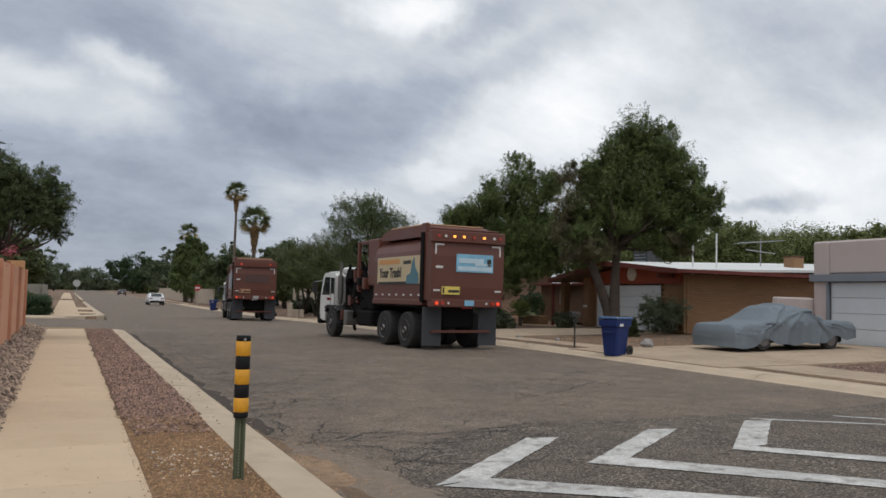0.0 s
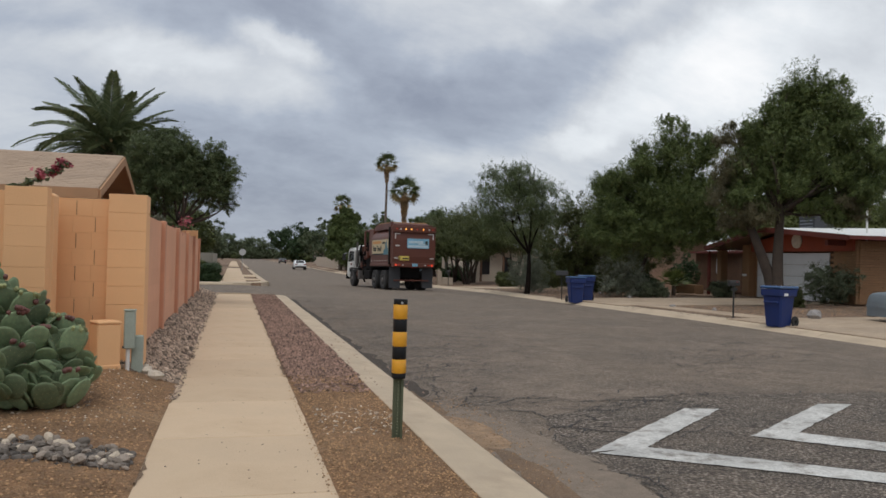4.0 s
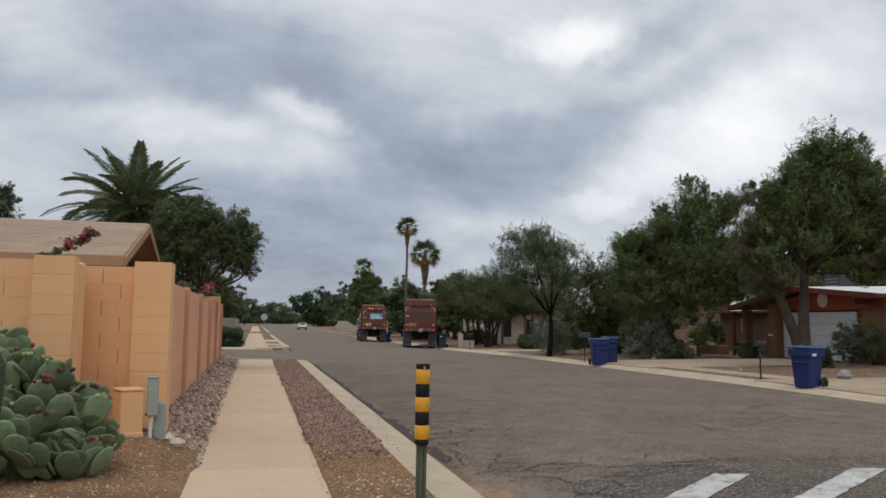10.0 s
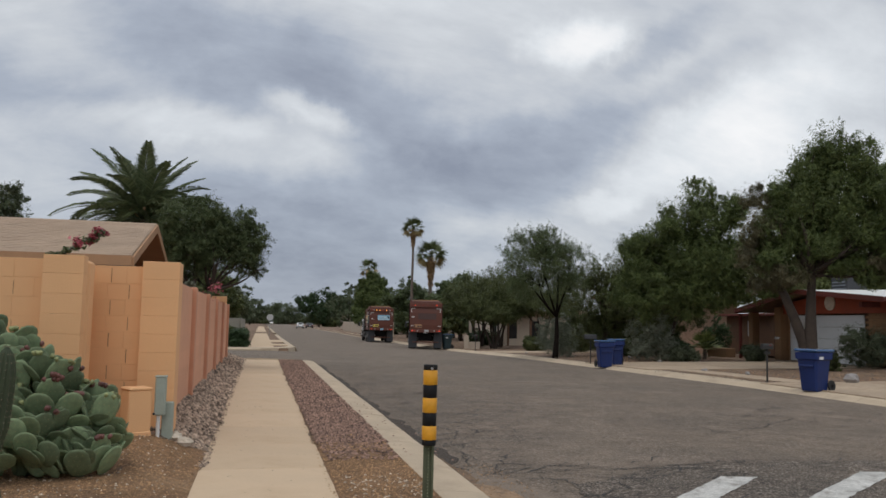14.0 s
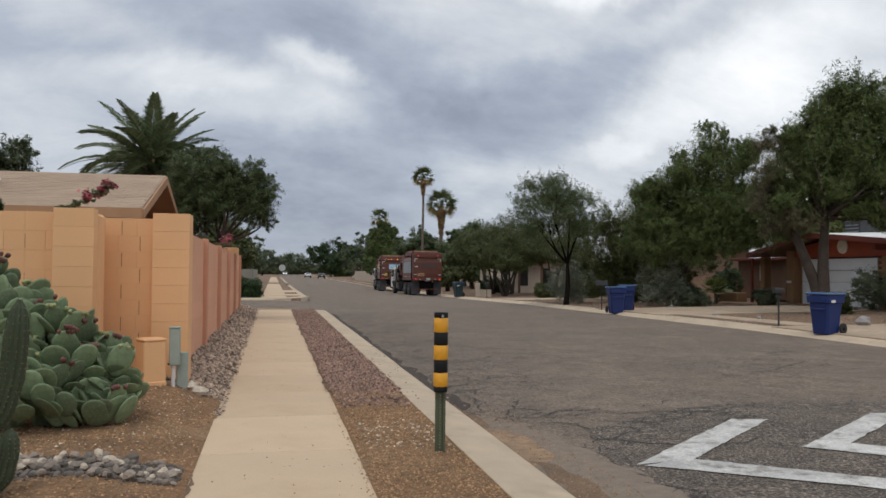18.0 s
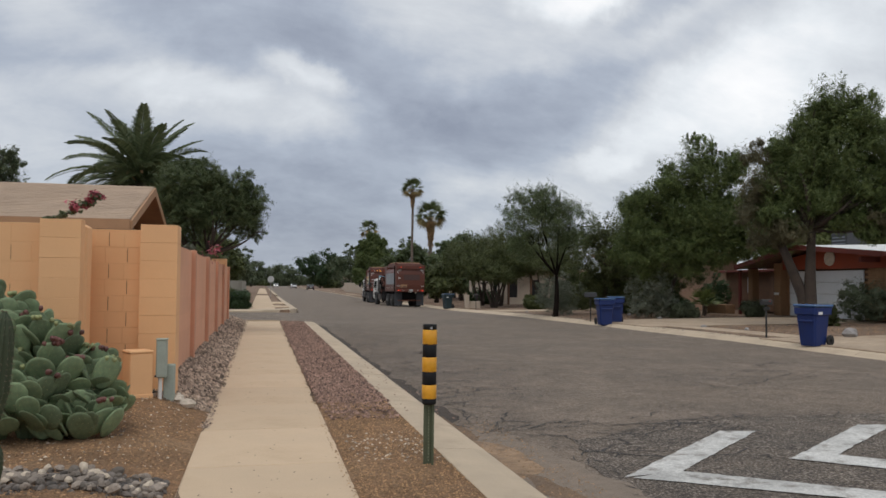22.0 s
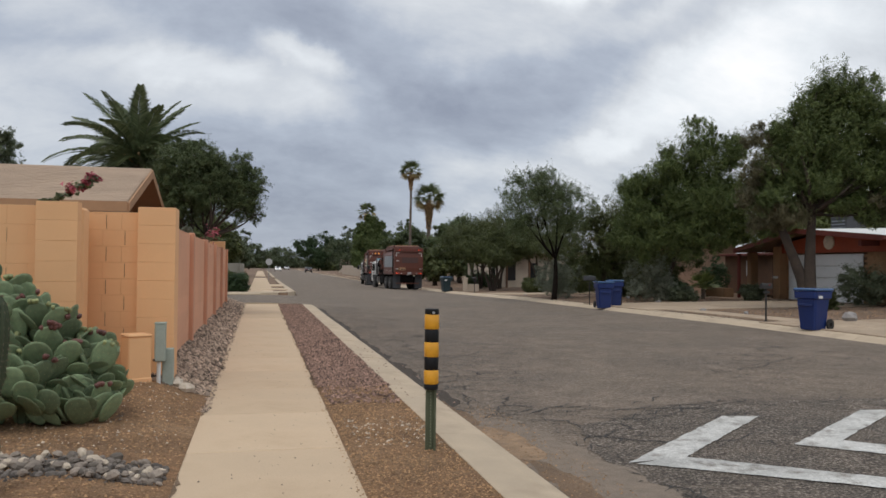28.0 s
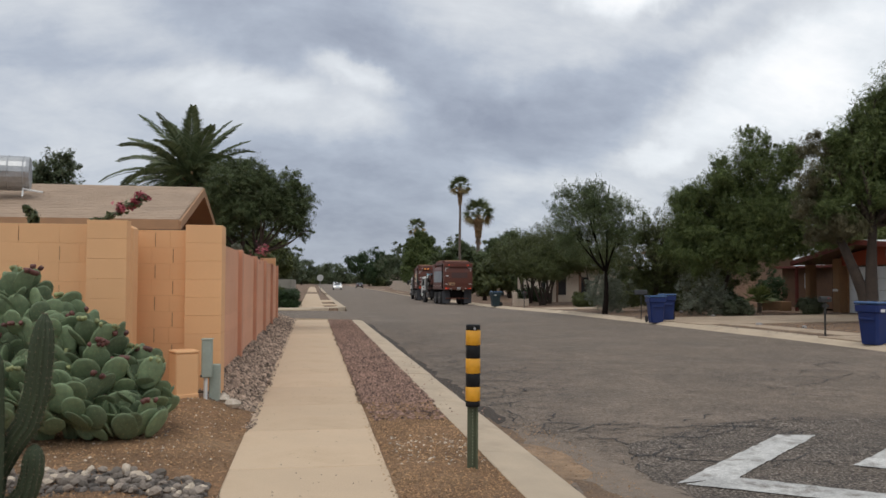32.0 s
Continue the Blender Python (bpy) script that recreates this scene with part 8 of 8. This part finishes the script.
tree("far_tree", -16.5, 34.0, 0.1, [(0, 0, 3.0)], [(-1.4, 0, 5.0, 1.3, 1.1), (0.4, 0, 5.6, 1.5, 1.1), (1.9, 0, 4.9, 1.2, 1.0), (0, 0, 4.0, 2.0, 1.0)], 45000, 0.06, far_leaf, "grey-green eucalyptus behind the shingle roof", 9, fill=0.3, lumps=5, spike=1.1, sub=0.36)
tree("far_tree", -9.3, 31.0, 0.1, [(0, 0, 3.0)], [(0.1, 0, 5.4, 0.8, 0.9), (-0.6, 0, 4.6, 0.9, 0.9), (0.5, 0, 4.3, 0.9, 0.9), (-0.1, 0, 3.6, 1.1, 0.9)], 42000, 0.05, far_leaf, "thin eucalyptus behind the shingle roof", 10, fill=0.3, lumps=5, spike=1.1, sub=0.36)


def bougainvillea(x, y, z, pts, flowers, label, seed):
    rng = random.Random(seed)
    ob = thing("bougainvillea", pose(x, y, z), label, "shrub")
    part("stem", Shape().tube(pts, [0.012 - 0.001 * i for i in range(len(pts))], 6), bark, ob)
    blobs = []
    for a, b in zip(pts, pts[1:]):
        for i in range(3):
            p = Vector(a).lerp(Vector(b), i / 3)
            blobs.append((p.x, p.y, p.z, 0.06, 0.05))
    tagged(part("foliage", leaf_mesh("foliage", blobs, 420, 0.04, palm_leaf, seed, 1.5, 0.6, 0.3), palm_leaf, ob), kind="stuff")
    tagged(part("blossom", leaf_mesh("blossom", flowers, 130 * len(flowers), 0.045, flower, seed + 1, 1.3, 0.6, 0.3), flower, ob, "magenta-red bracts"), kind="stuff")


bougainvillea(-2.38, 9.6, 2.05, [(-0.20, 0, -0.08), (-0.10, 0, 0.03), (0.05, 0, 0.09), (0.20, 0, 0.15), (0.36, 0, 0.25), (0.48, 0, 0.33), (0.60, 0, 0.40)], [(0.32, 0, 0.25, 0.07, 0.05), (0.43, 0, 0.31, 0.08, 0.06), (0.54, 0, 0.38, 0.07, 0.05)], "bougainvillea sprig with red flowers over the wall", 3)
bougainvillea(-3.0, 9.7, 2.05, [(0.05, 0, -0.05), (0, 0, 0.1), (-0.05, 0, 0.2), (-0.13, 0, 0.27)], [(-0.3, 0, -0.2, 0.02, 0.02)], "green bougainvillea sprig over the wall", 5)
bougainvillea(-1.45, 19.6, 1.78, [(0, 0, 0), (0.12, 0, 0.16), (0.22, 0, 0.28), (0.3, 0, 0.42), (0.34, 0, 0.55)], [(0.16, 0, 0.20, 0.26, 0.2), (0.42, 0, 0.42, 0.22, 0.18)], "magenta bougainvillea growing over the pink wall", 7)
tree("bush", -1.6, 17.0, 0.2, [], [(0.05, 0, 1.75, 0.28, 0.3)], 700, 0.06, sage_leaf, "pale green shrub rising behind the pink wall", 50, category="bush")

# beyond the side street, near side
ob = thing("hedge", pose(-2.3, 48.4, 0.0), "clipped dark green hedge at the corner", "hedge")
tagged(part("leaves", leaf_mesh("hedge", [(x, y, z, 0.34, 0.3) for x in (-1.4, -0.9, -0.3, 0.3, 0.9, 1.3) for y in (-2.4, -1.6, -0.8, 0.0, 0.8, 1.6) for z in (0.25, 0.7)], 50000, 0.05, dark_leaf, 4, 2.4, 0.4, 0.5), dark_leaf, ob), kind="stuff")
tree("bush", -2.4, 50.0, 0.0, [], [(0, 0, 0.8, 0.8, 0.8), (0.4, -0.6, 0.6, 0.7, 0.6)], 5000, 0.08, olive_leaf, "leafy green bush before a grey wall", 51, category="bush")
wl = thing("wall_corner", pose(0, 0, 0), "grey block yard wall past the side street", "wall", kind="structure")
for i in range(5):
    part("panel", Shape().box((-1.35 - 0.02 * i, 54.5 + 3.6 * i, 0.75), (0.2, 3.45, 1.7), edge=0.01), grey_block, wl)
part("front", Shape().box((-6.2, 52.6, 0.75), (9.6, 0.2, 1.7), edge=0.01), grey_block, wl)
wr = thing("wall_street", pose(0, 0, 0), "long tan block wall along the far street", "wall", kind="structure")
for i in range(9):
    part("panel", Shape().box((16.3, 104 + 7.0 * i, 0.65), (0.2, 6.8, 1.9), edge=0.02), stucco_cream, wr)

for i, (x, y, s, h) in enumerate(((32.0, 40.5, 2.4, 1.0), (36.0, 42.0, 2.6, 1.1), (41.5, 41.0, 2.6, 1.15), (48.0, 41.0, 2.8, 1.2), (53.0, 38.0, 2.8, 1.2), (39.0, 38.6, 2.4, 1.12), (44.5, 38.0, 2.6, 1.1), (37.5, 27.5, 1.8, 0.95), (34.0, 45.0, 2.6, 1.05))):
    tree("far_tree", x, y, land(x, y), [(0, 0, 2.2 * h)], [(-0.9 * s, 0, 3.6 * h, 0.85 * s, 1.3 * h), (0.1 * s, 0.3, 4.5 * h, 0.95 * s, 1.3 * h), (0.95 * s, -0.2, 3.5 * h, 0.8 * s, 1.3 * h), (0, -0.3 * s, 2.4 * h, 1.1 * s, 1.3 * h)], 48000, 0.085, sunny_leaf, "leafy tree behind the houses across the street", 90 + i, twig=False, aspect=2.0, lumps=5, fill=0.3, sub=0.36, spike=1.0, lift=0.3, group="trees behind the houses", radius=0.2)


# ---- what moves ----
def motions():
    def truck_rows(rows):
        out = []
        for t, x, y, h in rows:
            z = road_z(x, y + 2)
            ahead = road_z(x, y + 7)
            out.append((t, pose(x, y, z - 2 * (ahead - z) / 5, math.degrees(math.atan2(ahead - z, 5)), 0, h)))
        return out

    rows_b = ((0.0, 10.16, 19.95, 3.0), (1.0, 9.85, 24.0, 3.0), (2.0, 9.62, 29.0, 4), (3.0, 9.7, 34.6, 5), (4.0, 9.0, 40.4, 7), (5.0, 8.1, 45.6, 6), (6.0, 7.4, 51.4, 2), (7.0, 7.5, 59.8, -5), (8.0, 8.65, 66.8, -11), (9.0, 10.0, 72.8, -9), (10.0, 11.0, 76.0, -4), (11.0, 11.4, 77.4, -2), (12.0, 11.45, 78.0, -2), (32.0, 11.45, 78.0, -2))
    rows_a = ((0.0, 9.55, 45.0, -6), (1.0, 9.8, 47.2, -7), (2.0, 10.3, 49.3, -8), (3.5, 11.0, 53.0, -10), (5.0, 11.5, 56.3, -10), (5.5, 11.55, 56.8, -10), (15.0, 11.55, 56.8, -10), (16.0, 11.85, 58.0, -7), (17.0, 12.05, 60.0, -1), (18.0, 11.85, 62.0, 3), (19.0, 11.58, 62.8, 4), (19.6, 11.5, 62.9, 4), (32.0, 11.5, 62.9, 4))
    for truck, rows, wheels in ((truck_b, rows_b, wheels_b), (truck_a, rows_a, wheels_a)):
        walk(truck, truck_rows(rows))
        ts = [r[0] for r in rows]
        gone = [0.0]
        for p, q in zip(rows, rows[1:]):
            gone.append(gone[-1] + math.hypot(q[1] - p[1], q[2] - p[2]))
        spin = []
        for k in range(0, 321):
            t = k / 10
            moving = any(a <= t <= b and e > d + 0.01 for a, b, d, e in zip(ts, ts[1:], gone, gone[1:]))
            if moving or k in (0, 320):
                spin.append((t, math.degrees(np.interp(t, ts, gone) / 0.52)))
        for w in wheels:
            o = w.matrix_basis.translation.copy()
            walk(w, [(t, pose(o.x, o.y, o.z, -a, 0, 0)) for t, a in spin])

    def car_rows(x, table, h):
        return [(t, pose(x, y, road_z(x, y), 0, 0, h)) for t, y in table]

    walk(leaving_car, car_rows(9.3, ((0, 98), (3, 109), (6, 140), (9, 160), (12, 181), (15, 207), (19, 230), (24, 262), (32, 330)), 0))
    walk(coming_car, car_rows(5.0, ((0, 520), (10, 440), (19, 345), (24, 285), (28, 236), (31, 178), (32, 162)), 180))
    # the arm lifts the bin, tips it over the hopper and sets it down again
    g = land(13.65, 59.0) + 0.006
    walk(lifted_bin, [(t, pose(x, y, z, 0, r, 0)) for t, x, y, z, r in (
        (0.0, 13.65, 59.0, g, 0), (5.0, 13.65, 59.0, g, 0), (5.6, 13.75, 59.2, g + 0.5, -4), (6.3, 13.75, 59.4, g + 1.0, -10), (7.0, 13.7, 59.5, g + 1.6, -25), (7.6, 13.3, 59.6, g + 2.3, -60), (8.2, 12.7, 59.6, g + 2.9, -110), (10.4, 12.7, 59.6, g + 2.9, -110), (11.0, 13.1, 59.6, g + 2.2, -55),
        (11.8, 13.6, 59.5, g + 1.1, -14), (12.6, 13.75, 59.4, g + 0.6, -4), (13.4, 13.65, 59.0, g + 0.01, 0), (32.0, 13.65, 59.0, g + 0.01, 0))])
    g = land(12.95, 80)
    walk(far_bin, [(t, pose(x, y, z, 0, r, 0)) for t, x, y, z, r in (
        (0.0, 12.95, 80.0, g, 0), (12.0, 12.95, 80.0, g, 0), (13.0, 13.0, 80.4, g + 1.2, -15), (14.0, 12.6, 80.5, g + 2.6, -80), (15.0, 12.5, 80.5, g + 2.9, -110), (16.5, 13.0, 80.4, g + 1.2, -15), (17.5, 12.95, 80.0, g, 0), (32.0, 12.95, 80.0, g, 0))])


motions()
